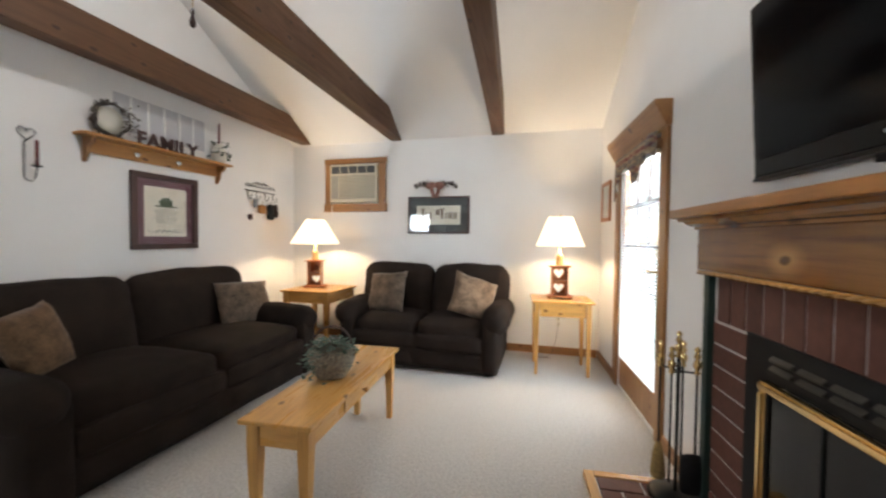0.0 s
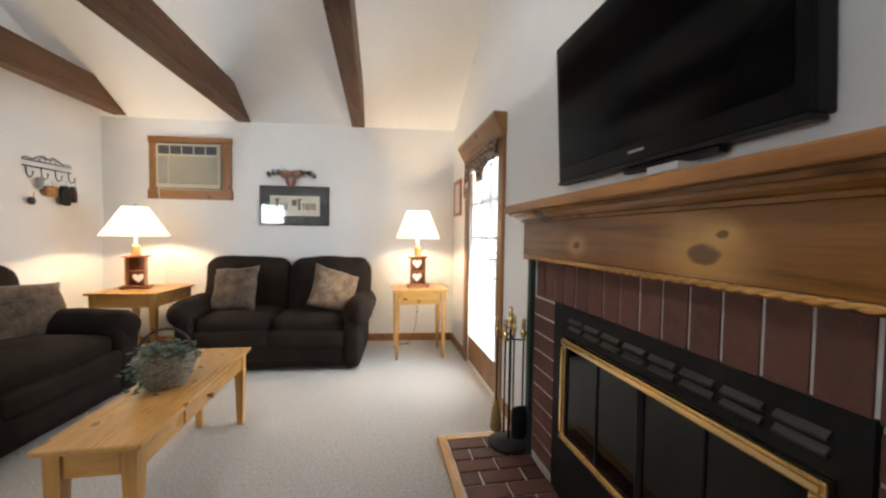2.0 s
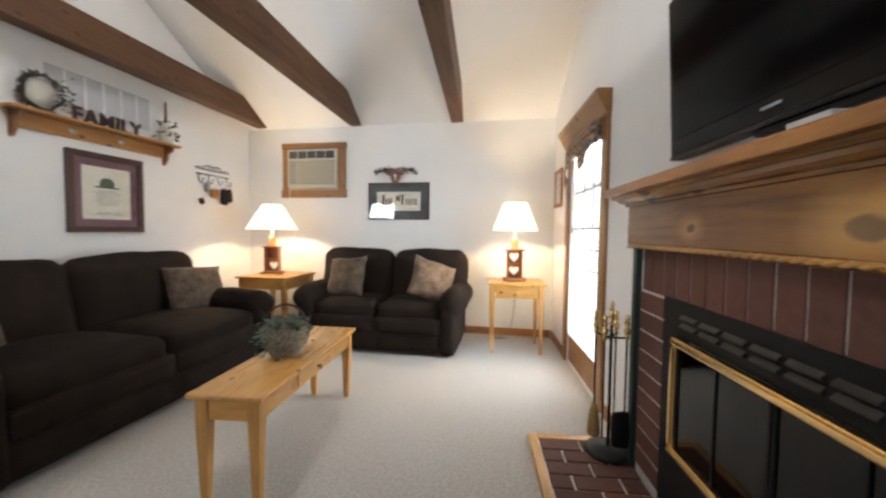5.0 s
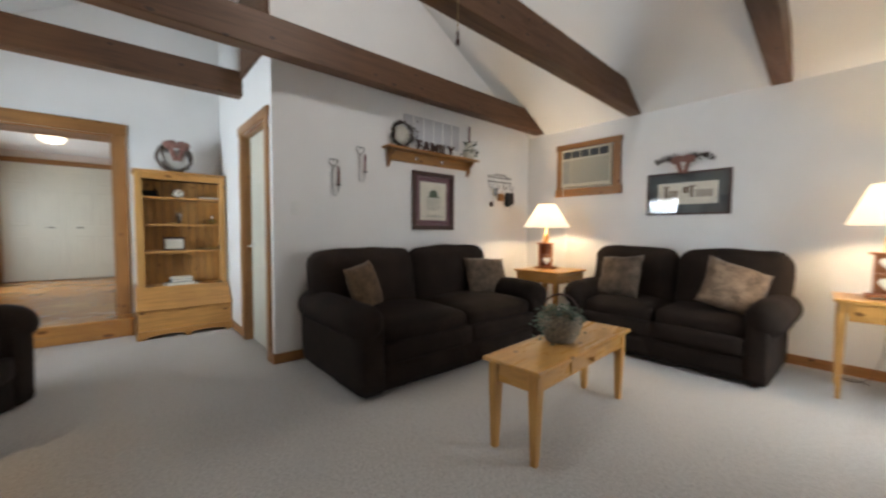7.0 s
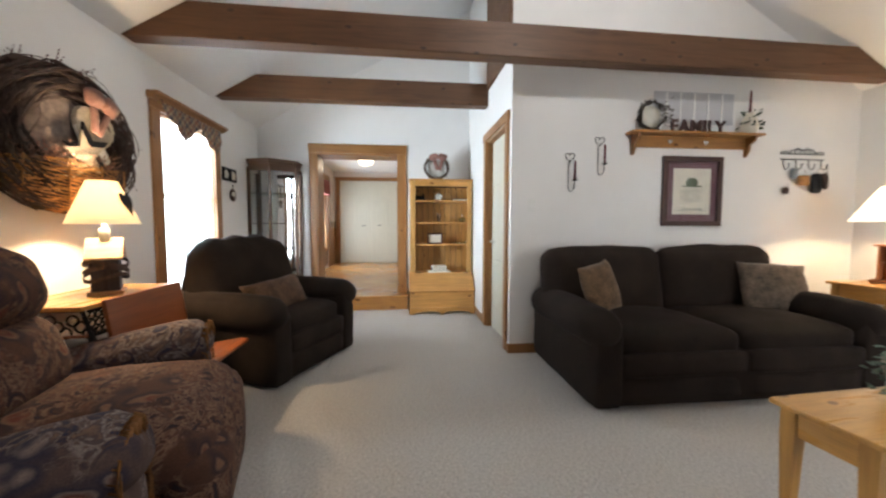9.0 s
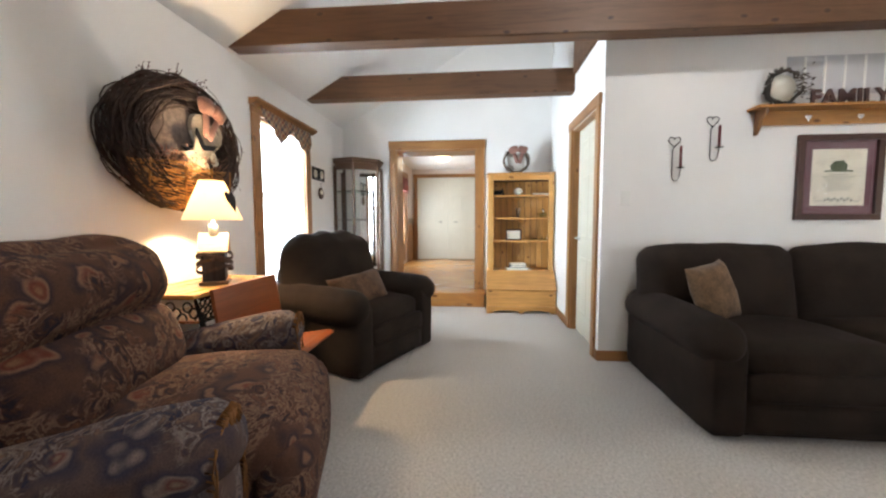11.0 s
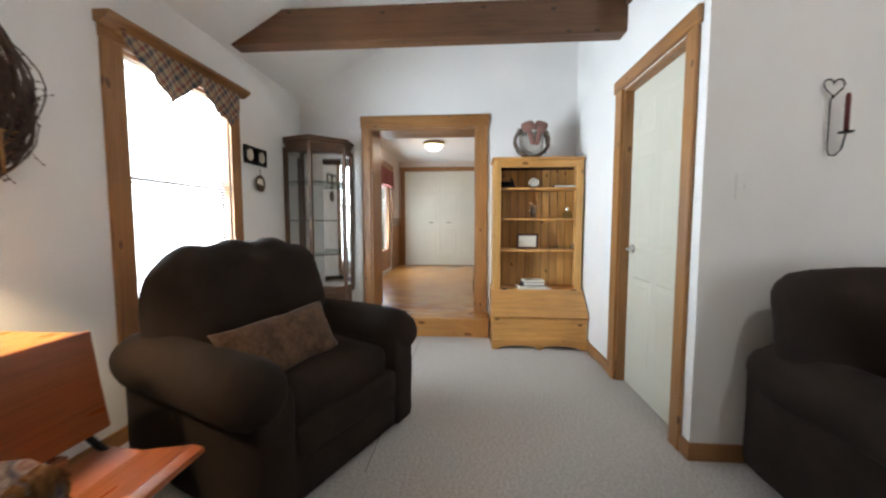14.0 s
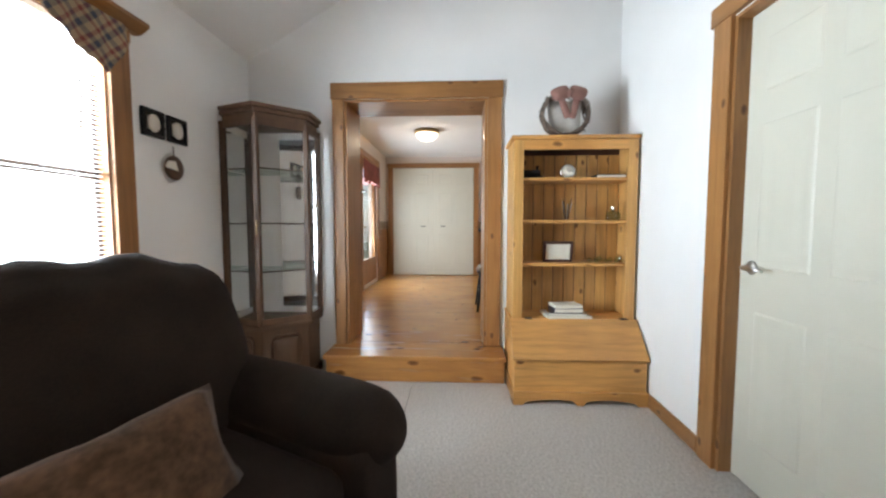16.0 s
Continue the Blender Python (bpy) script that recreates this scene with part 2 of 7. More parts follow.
def floral_material(name, tint):
    m = Nodes(name, 0.95)
    m.b.inputs["Specular IOR Level"].default_value = 0.2
    co = m.coords()
    warp = m.n("TexNoise")
    warp.inputs["Scale"].default_value = 5.0
    m.link(co, warp.inputs["Vector"])
    ad = m.n("VectorMath", operation="MULTIPLY_ADD")
    m.link(warp.outputs["Color"], ad.inputs[0])
    ad.inputs[1].default_value = (0.30, 0.30, 0.30)
    m.link(co, ad.inputs[2])
    v = m.n("TexVoronoi", feature="F1")
    v.inputs["Scale"].default_value = 7.5
    m.link(ad.outputs[0], v.inputs["Vector"])
    petals = m.ramp(v.outputs["Distance"], (0.05, (0.17, 0.10, 0.055)), (0.16, (0.105, 0.030, 0.020)), (0.27, (0.17, 0.105, 0.070)), (0.36, (0.030, 0.022, 0.028)), (0.60, (0.075, 0.040, 0.028)))
    w = m.noise(co, 11.0, 4, 0.6, 2.2)
    leaves = m.ramp(w, (0.38, (0.022, 0.018, 0.026)), (0.46, (0.070, 0.034, 0.022)), (0.51, (0.185, 0.130, 0.092)), (0.56, (0.050, 0.028, 0.024)), (0.68, (0.14, 0.072, 0.040)))
    k = m.ramp(m.noise(co, 4.5, 3), (0.44, (0, 0, 0)), (0.52, (1, 1, 1)))
    col = m.mix(1.0, m.mix(k, petals, leaves), tint, "MULTIPLY")
    yarn = m.noise(co, 240, 2)
    m.colour(m.mix(0.4, col, m.ramp(yarn, (0.3, (0.35, 0.35, 0.35)), (0.7, (1.5, 1.5, 1.5))), "MULTIPLY"))
    m.bump(m.mix(0.5, yarn, w), 0.4, 0.004)
    return m.mat


def plaid_material():
    m = Nodes("plaid_cotton", 0.9)
    sep = m.n("SeparateXYZ")
    m.link(m.coords(vary=False), sep.inputs[0])

    def bands(a, freq):
        mul = m.n("Math", operation="MULTIPLY")
        mul.inputs[1].default_value = freq
        m.link(a, mul.inputs[0])
        fr = m.n("Math", operation="FRACT")
        m.link(mul.outputs[0], fr.inputs[0])
        return fr.outputs[0]
    u = m.n("Math", operation="ADD")
    m.link(sep.outputs[0], u.inputs[0])
    m.link(sep.outputs[2], u.inputs[1])
    w = m.n("Math", operation="SUBTRACT")
    m.link(sep.outputs[0], w.inputs[0])
    m.link(sep.outputs[2], w.inputs[1])
    tan, blue, red = (0.36, 0.27, 0.17), (0.05, 0.06, 0.09), (0.20, 0.05, 0.04)
    a = m.ramp(bands(u.outputs[0], 8), (0.0, tan), (0.34, tan), (0.36, blue), (0.62, blue), (0.64, tan), (0.80, tan), (0.82, red), (0.94, red))
    b = m.ramp(bands(w.outputs[0], 8), (0.0, tan), (0.34, tan), (0.36, blue), (0.62, blue), (0.64, tan), (0.80, tan), (0.82, red), (0.94, red))
    m.colour(m.mix(0.5, a, b))
    return m.mat


def glass_material(name, tint=(1, 1, 1), clear=0.92, rough=0.02):
    m = Nodes(name, rough)
    tr = m.n("BsdfTransparent")
    tr.inputs[0].default_value = (*tint, 1)
    gl = m.n("BsdfGlossy")
    gl.inputs["Roughness"].default_value = rough
    lw = m.n("LayerWeight")
    pw = m.n("Math", operation="POWER")
    pw.inputs[1].default_value = 4.0
    m.link(lw.outputs["Facing"], pw.inputs[0])
    fr = m.n("Math", operation="MULTIPLY_ADD")
    fr.inputs[1].default_value, fr.inputs[2].default_value = 0.6, 0.035
    m.link(pw.outputs[0], fr.inputs[0])
    mx = m.n("MixShader")
    m.link(fr.outputs[0], mx.inputs[0])
    m.link(tr.outputs[0], mx.inputs[1])
    m.link(gl.outputs[0], mx.inputs[2])
    m.link(mx.outputs[0], m.t.nodes["Material Output"].inputs["Surface"])
    return m.mat


def shade_material(name, c, glow, through_light=0.6):
    m = Nodes(name, 0.9)
    tl = m.n("BsdfTranslucent")
    tl.inputs[0].default_value = (*c, 1)
    df = m.n("BsdfDiffuse")
    df.inputs[0].default_value = (*c, 1)
    em = m.n("Emission")
    em.inputs[0].default_value, em.inputs[1].default_value = (*c, 1), glow
    mx = m.n("MixShader")
    mx.inputs[0].default_value = through_light
    ad = m.n("AddShader")
    m.link(df.outputs[0], mx.inputs[1])
    m.link(tl.outputs[0], mx.inputs[2])
    m.link(mx.outputs[0], ad.inputs[0])
    m.link(em.outputs[0], ad.inputs[1])
    m.link(ad.outputs[0], m.t.nodes["Material Output"].inputs["Surface"])
    return m.mat


def glow_material(name, c, strength):
    m = Nodes(name)
    em = m.n("Emission")
    f = m.noise(m.coords(vary=False), 1.4, 4)
    m.link(m.ramp(f, (0.3, tone(c, 0.85)), (0.7, c)), em.inputs[0])
    em.inputs[1].default_value = strength
    m.link(em.outputs[0], m.t.nodes["Material Output"].inputs["Surface"])
    return m.mat


CARPET = carpet_material()
BRICK = brick_material("red_brown_brick", (0.098, 0.035, 0.023))
FLORAL = floral_material("floral_tapestry", (0.98, 0.84, 0.80))
FLORAL_ARM = floral_material("blue_grey_floral", (1.05, 1.25, 1.60))
FRINGE = plain("gold_fringe", (0.16, 0.070, 0.022), 0.9, 0, 0.4, 40, 0.3, 0.2)
PLAID = plaid_material()
GLASS = glass_material("clear_glass")
SMOKE = glass_material("smoked_glass", (0.075, 0.07, 0.068))
MIRROR = plain("mirror_back", (0.86, 0.87, 0.87), 0.03, 1.0, 0.01, 2, 0)
SHADE = shade_material("white_linen_shade", (0.95, 0.86, 0.70), 0.9)
SHADE_CREAM = shade_material("cream_paper_shade", (0.94, 0.82, 0.62), 0.30)
FROST = shade_material("frosted_bowl", (0.95, 0.92, 0.84), 1.2)
BLINDMAT = shade_material("blind_vinyl", (0.80, 0.82, 0.82), 0.0, 0.2)
OUTSIDE = glow_material("bright_outdoors", (0.93, 0.98, 1.0), 4.0)


# ---- mesh builders ----
class Shape:
    """Collects rounded boxes, rods, turned and swept forms in one bmesh."""

    def __init__(self):
        self.bm = bmesh.new()

    def box(self, x0, x1, y0, y1, z0, z1, bev=0.0, m=None):
        vs = [self.bm.verts.new(p) for p in ((x0, y0, z0), (x1, y0, z0), (x1, y1, z0), (x0, y1, z0), (x0, y0, z1), (x1, y0, z1), (x1, y1, z1), (x0, y1, z1))]
        fs = [self.bm.faces.new([vs[i] for i in f]) for f in ((3, 2, 1, 0), (4, 5, 6, 7), (0, 1, 5, 4), (1, 2, 6, 5), (2, 3, 7, 6), (3, 0, 4, 7))]
        if bev:
            es = {e for f in fs for e in f.edges}
            r = bmesh.ops.bevel(self.bm, geom=list(es), offset=bev, segments=2, profile=0.6, affect="EDGES")
            vs = list({v for f in r["faces"] for v in f.verts} | {v for v in vs if v.is_valid})
        if m is not None:
            bmesh.ops.transform(self.bm, matrix=m, verts=[v for v in vs if v.is_valid])
        return self

    def rings(self, rings, close=True, caps=True, smooth=True):
        vs = [[self.bm.verts.new(p) for p in r] for r in rings]
        n = len(vs[0])
        for a, b in zip(vs, vs[1:]):
            for i in range(n if close else n - 1):
                f = self.bm.faces.new((a[i], a[(i + 1) % n], b[(i + 1) % n], b[i]))
                f.smooth = smooth
        if caps and close:
            self.bm.faces.new(vs[0][::-1])
            self.bm.faces.new(vs[-1])
        return self

    def lathe(self, prof, n=24, at=(0, 0, 0), caps=True, squash=1.0):
        return self.rings([[(at[0] + r * math.cos(2 * math.pi * i / n), at[1] + r * squash * math.sin(2 * math.pi * i / n), at[2] + z) for i in range(n)] for r, z in prof], caps=caps)

    def tube(self, pts, r, n=8, closed=False):
        pts = [Vector(p) for p in pts]
        rad = r if isinstance(r, (list, tuple)) else [r] * len(pts)
        rings = []
        for k, p in enumerate(pts):
            a, b = pts[k - 1] if (k or closed) else p, pts[(k + 1) % len(pts)] if (k + 1 < len(pts) or closed) else p
            d = (b - a).normalized()
            u = d.cross(Vector((0.13, 0.31, 0.94)) if abs(d.z) < 0.9 else Vector((1, 0.1, 0))).normalized()
            w = d.cross(u)
            rings.append([p + rad[k] * (math.cos(2 * math.pi * i / n) * u + math.sin(2 * math.pi * i / n) * w) for i in range(n)])
        if closed:
            rings.append(rings[0])
        return self.rings(rings, caps=not closed)

    def rod(self, a, b, r0, r1=None, n=10):
        return self.tube([a, b], [r0, r0 if r1 is None else r1], n)

    def prism(self, poly, axis, a, b, bev=0.0):
        """A polygon drawn out along an axis from a to b; its points give the other two coordinates in x, y, z order."""
        def put(p, d):
            return {"x": (d, p[0], p[1]), "y": (p[0], d, p[1]), "z": (p[0], p[1], d)}[axis]
        lo, hi = [self.bm.verts.new(put(p, a)) for p in poly], [self.bm.verts.new(put(p, b)) for p in poly]
        fs = [self.bm.faces.new(lo), self.bm.faces.new(hi)]
        n = len(poly)
        for i in range(n):
            fs.append(self.bm.faces.new((lo[i], lo[(i + 1) % n], hi[(i + 1) % n], hi[i])))
        bmesh.ops.recalc_face_normals(self.bm, faces=fs)
        if bev:
            bmesh.ops.bevel(self.bm, geom=list({e for f in fs for e in f.edges}), offset=bev, segments=2, profile=0.6, affect="EDGES")
        return self

    def lean(self, k, y1):
        for v in self.bm.verts:
            v.co.x += k * (y1 - v.co.y)
        return self

    def soft(self, c, size, r, bulge=(0, 0, 0), n=9, m=None, wob=0.0):
        """A padded block: rounded by r, its faces swollen by bulge, with slight unevenness wob."""
        h = [s / 2 for s in size]
        r = min(r, *h)
        seen = {}

        def vert(p):
            key = tuple(round(v * n) for v in p)
            if key not in seen:
                q = Vector([p[i] * h[i] for i in range(3)])
                inner = Vector([max(-(h[i] - r), min(h[i] - r, q[i])) for i in range(3)])
                d = q - inner
                if d.length > 1e-9:
                    q = inner + d.normalized() * min(r, d.length if d.length < r else r)
                for i in range(3):
                    j, k = (i + 1) % 3, (i + 2) % 3
                    if abs(p[i]) > 0.6:
                        q[i] += math.copysign(bulge[i], p[i]) * (1 - p[j] ** 2) * (1 - p[k] ** 2)
                if wob:
                    nv = noise.noise_vector(Vector(c) * 3 + q * 5.0)
                    q += nv * wob
                q = (m @ q if m is not None else q) + Vector(c)
                seen[key] = self.bm.verts.new(q)
            return seen[key]
        for i in range(3):
            j, k = (i + 1) % 3, (i + 2) % 3
            for s in (-1, 1):
                for a in range(n):
                    for b in range(n):
                        quad = []
                        for da, db in ((0, 0), (1, 0), (1, 1), (0, 1)):
                            p = [0, 0, 0]
                            p[i], p[j], p[k] = s, -1 + 2 * (a + da) / n, -1 + 2 * (b + db) / n
                            quad.append(vert(p))
                        f = self.bm.faces.new(quad if s > 0 else quad[::-1])
                        f.smooth = True
        return self


def part(name, sh, mat, parent=None, label="", m=None):
    me = bpy.data.meshes.new(name)
    bm = sh.bm
    bmesh.ops.recalc_face_normals(bm, faces=bm.faces)
    bm.to_mesh(me)
    bm.free()
    me.materials.append(mat)
    ob = new(name, me)
    ob.parent = parent
    if m is not None:
        ob.matrix_basis = m
    if label:
        ob["label"] = label
    return ob


def thing(name, label, category, at=(0, 0, 0), rz=0.0, group="", m=None):
    ob = new(name)
    ob.empty_display_size = 0.1
    ob.matrix_basis = m if m is not None else pose(*at, 0, 0, rz)
    return tagged(ob, label, category, group)


def structure(name, sh, mat, label="", category=""):
    return tagged(part(name, sh, mat), label, category, kind="structure")


# ---- the room ----
N, S, E, W, SOFAW, CLOSET = 4.37, -1.90, 0.66, -5.30, -3.20, 0.955
PLATE, RISE = 2.42, 0.583
RIDGE = (N + S) / 2
TOP = PLATE + RISE * (N - RIDGE)
T = 0.15


def pane_wall(sh, axis, c0, c1, a0, a1, z0, z1, holes):
    """A wall across axis from c0 to c1, along the other axis from a0 to a1, with openings (a, b, low, high)."""
    def put(a, b, lo, hi):
        if b - a > 1e-4 and hi - lo > 1e-4:
            if axis == "x":
                sh.box(c0, c1, a, b, lo, hi)
            else:
                sh.box(a, b, c0, c1, lo, hi)
    at = a0
    for a, b, lo, hi in sorted(holes):
        put(at, a, z0, z1)
        put(a, b, z0, lo)
        put(a, b, hi, z1)
        at = b
    put(at, a1, z0, z1)


def gable(sh, c0, c1, a0, a1):
    """The wall above the plate, under the slopes, between y = a0 and a1."""
    pts = [(a0, PLATE), (a1, PLATE)]
    for y in sorted({a0, a1} | ({RIDGE} if a0 < RIDGE < a1 else set()), reverse=True):
        pts.append((y, PLATE + RISE * min(N - y, y - S) + 0.02))
    pts = [p for i, p in enumerate(pts) if p not in pts[:i]]
    sh.prism(pts, "x", c0, c1)


DOOR_E = (2.72, 3.62, 0.02, 1.915)
WIN_S = (-4.10, -3.25, 0.50, 2.03)
OPEN_W = (-1.145, -0.036, 0.19, 2.115)
AC = (-2.65, -1.995, 1.68, 2.157)
CLOSET_D = (-4.12, -3.35, 0.0, 2.055)
DINE = 0.19
# the east wall stands a little out of square with the rest of the room
EAST = pose(E, 2.75, 0, 0, 0, 4.3) @ pose(-E, -2.75, 0)
east_side = []

floor_sh = Shape().box(W, E + 0.75, S - T, N + T, -0.12, 0.0)
structure("floor", floor_sh, CARPET, "beige cut-pile carpet with faint seams", "floor")
structure("carpet_seam", Shape().box(W + 0.35, -3.0, -0.585, -0.581, -0.001, 0.0035), plain("seam_shadow", (0.27, 0.25, 0.22), 1.0), "faint seam in the carpet", "carpet seam")

sh = Shape()
pane_wall(sh, "y", N, N + T, SOFAW - T, E + 0.1, 0, PLATE + 0.02, [AC])
structure("wall_north", sh, WALL, "cream painted wall behind the loveseat", "wall")
sh = Shape()
pane_wall(sh, "y", S - T, S, W - T, E + 0.70, -0.1, PLATE + 0.02, [WIN_S])
structure("wall_south", sh, WALL, "cream painted wall with one window", "wall")
sh = Shape()
pane_wall(sh, "x", E, E + T, S - 0.05, N + 0.05, 0, PLATE, [DOOR_E])
gable(sh, E, E + T, S, N)
east_side.append(structure("wall_east", sh, WALL, "cream painted gable wall behind the fireplace", "wall"))
sh = Shape()
pane_wall(sh, "x", W - 0.37, W, S, CLOSET, 0, PLATE, [OPEN_W])
gable(sh, W - 0.37, W, S, CLOSET)
structure("wall_west", sh, WALL, "white painted wall with a cased opening", "wall")
sh = Shape()
pane_wall(sh, "x", SOFAW - 0.1, SOFAW, CLOSET, N, 0, PLATE, [])
gable(sh, SOFAW - 0.1, SOFAW, CLOSET, N)
structure("wall_sofa", sh, WALL, "cream painted wall behind the sofa", "wall")
sh = Shape()
pane_wall(sh, "y", CLOSET, CLOSET + 0.1, W - 0.1, SOFAW - 0.1, 0, PLATE, [CLOSET_D])
sh.box(W - 0.1, SOFAW - 0.1, CLOSET, CLOSET + 0.1, PLATE, PLATE + RISE * (CLOSET - S) + 0.02)
structure("wall_closet", sh, WALL, "white painted wall with a closet door", "wall")
structure("wall_closet_back", Shape().box(W - 0.1, SOFAW - 0.1, 2.0, 2.1, 0, PLATE), WALL, "plain wall inside the closet", "wall")
sh = Shape()
sh.prism([(S - T, PLATE - RISE * T), (RIDGE, TOP), (N + T, PLATE - RISE * T), (N + T, PLATE - RISE * T + 0.15), (RIDGE, TOP + 0.15), (S - T, PLATE - RISE * T + 0.15)], "x", W - 0.37, E + 0.75)
structure("ceiling", sh, CEIL, "white vaulted ceiling with two slopes", "ceiling")

for i, (x, z, y0, y1) in enumerate(((-0.62, 2.415, S, N), (-1.838, 2.418, S, N), (-3.068, 2.43, S, N), (-4.245, 2.44, S, CLOSET))):
    h = (0.27, 0.26, 0.25, 0.235)[i]
    lo = y0 + (z - PLATE) / RISE
    hi = y1 - (z - PLATE) / RISE if y1 == N else y1
    lo2 = y0 + (z + h - PLATE) / RISE
    hi2 = y1 - (z + h - PLATE) / RISE if y1 == N else y1
    tagged(part("ceiling_beam", Shape().prism([(lo, z), (hi, z), (hi2, z + h), (lo2, z + h)], "x", x, x + 0.14, 0.008).lean((0.07, 0.046, 0.012, 0.0)[i], y1), BEAM), "dark brown rough-sawn wooden ceiling beam with knots", "beam", "beams under the vaulted ceiling", "structure")
structure("header_panel", Shape().box(-4.08, SOFAW - 0.005, CLOSET - 0.03, CLOSET - 0.001, 2.60, 3.9, 0.004), BEAM, "dark brown knotty wooden header board", "beam")


def baseboard(name, x0, x1, y0, y1, mat):
    return structure(name, Shape().box(x0, x1, y0, y1, 0.0, 0.085, 0.005), mat, "stained pine baseboard", "baseboard")


baseboard("baseboard", SOFAW, E - 0.14, N - 0.015, N, TRIM_X)
east_side.append(baseboard("baseboard", E - 0.015, E, 3.725, N - 0.012, TRIM_Y))
east_side.append(baseboard("baseboard", E - 0.015, E, 2.27, 2.615, TRIM_Y))
east_side.append(baseboard("baseboard", E - 0.015, E, S + 0.02, 0.10, TRIM_Y))
baseboard("baseboard", W + 0.016, E + 0.30, S, S + 0.015, TRIM_X)
baseboard("baseboard", SOFAW, SOFAW + 0.015, CLOSET - 0.015, N - 0.016, TRIM_Y)
baseboard("baseboard", SOFAW - 0.075, SOFAW - 0.001, CLOSET - 0.015, CLOSET, TRIM_X)
baseboard("baseboard", W, -4.245, CLOSET - 0.015, CLOSET, TRIM_X)

# cased opening to the dining room, with its step
a, b, lo, hi = OPEN_W
cas = tagged(new("door_1"), "stained pine casing round the open passage", "door casing", kind="structure")
part("casing", Shape().box(W, W + 0.02, a - 0.09, a, 0.10, hi, 0.004), TRIM_Z, cas)
part("casing", Shape().box(W, W + 0.02, b, b + 0.108, 0.0, hi, 0.004), TRIM_Z, cas)
part("head_casing", Shape().box(W, W + 0.024, a - 0.10, b + 0.118, hi, hi + 0.122, 0.004), TRIM_Y, cas)
part("jamb", Shape().box(W - 0.385, W + 0.004, a, a + 0.02, DINE, hi, 0.003), TRIM_Z, cas)
part("jamb", Shape().box(W - 0.385, W + 0.004, b - 0.02, b, DINE, hi, 0.003), TRIM_Z, cas)
part("head_jamb", Shape().box(W - 0.385, W + 0.004, a + 0.02, b - 0.02, hi - 0.02, hi - 0.001, 0.003), TRIM_Y, cas)
st = tagged(new("step"), "varnished knotty pine step up to the dining room", "step", kind="structure")
part("tread", Shape().box(-5.37, -5.02, -1.25, 0.092, DINE - 0.03, DINE + 0.004, 0.008), STEPPINE, st)
part("riser", Shape().box(-5.29, -5.035, -1.23, 0.08, 0.0, DINE - 0.03, 0.003), STEPPINE, st)

part("threshold", Shape().box(-5.69, -5.372, OPEN_W[0] + 0.021, OPEN_W[1] - 0.021, DINE - 0.008, DINE + 0.0035, 0.002), STEPPINE, st)

# the dining room beyond
DX, DY0, DY1, DZ = -9.58, -1.66, 2.2, 2.45
structure("floor_dining", Shape().box(DX - 0.1, W - 0.36, DY0 - 0.1, DY1, DINE - 0.15, DINE - 0.012), TRIM_Y, "sub-floor under the pine planks", "floor")
DINEWALL = plain("dining_wall_paint", (0.72, 0.64, 0.58), 0.8, 0, 0.03, 2, 0.08)
DD = (-1.52, 0.02, DINE, 2.24)
sh = Shape()
pane_wall(sh, "x", DX - T, DX, DY0, DY1, 0, DZ, [])
structure("wall_dining_west", sh, DINEWALL, "pale wall round the double closet doors", "wall")
DGLASS = (-8.75, -7.75, DINE + 0.05, 2.15)
sh = Shape()
pane_wall(sh, "y", DY0 - T, DY0, DX - T, W - 0.37, 0, DZ, [DGLASS])
structure("wall_dining_south", sh, DINEWALL, "pale dining room wall with a glazed door", "wall")
structure("wall_dining_north", Shape().box(DX - T, W - 0.37, DY1, DY1 + T, 0, DZ), DINEWALL, "plain dining room wall", "wall")
structure("wall_dining_east", Shape().box(W - 0.42, W - 0.37, CLOSET, DY1, 0, DZ), DINEWALL, "plain dining room wall beside the passage", "wall")
structure("ceiling_dining", Shape().box(DX - T, W - 0.37, DY0 - T, DY1 + T, DZ, DZ + 0.1), CEIL, "white flat dining room ceiling", "ceiling")

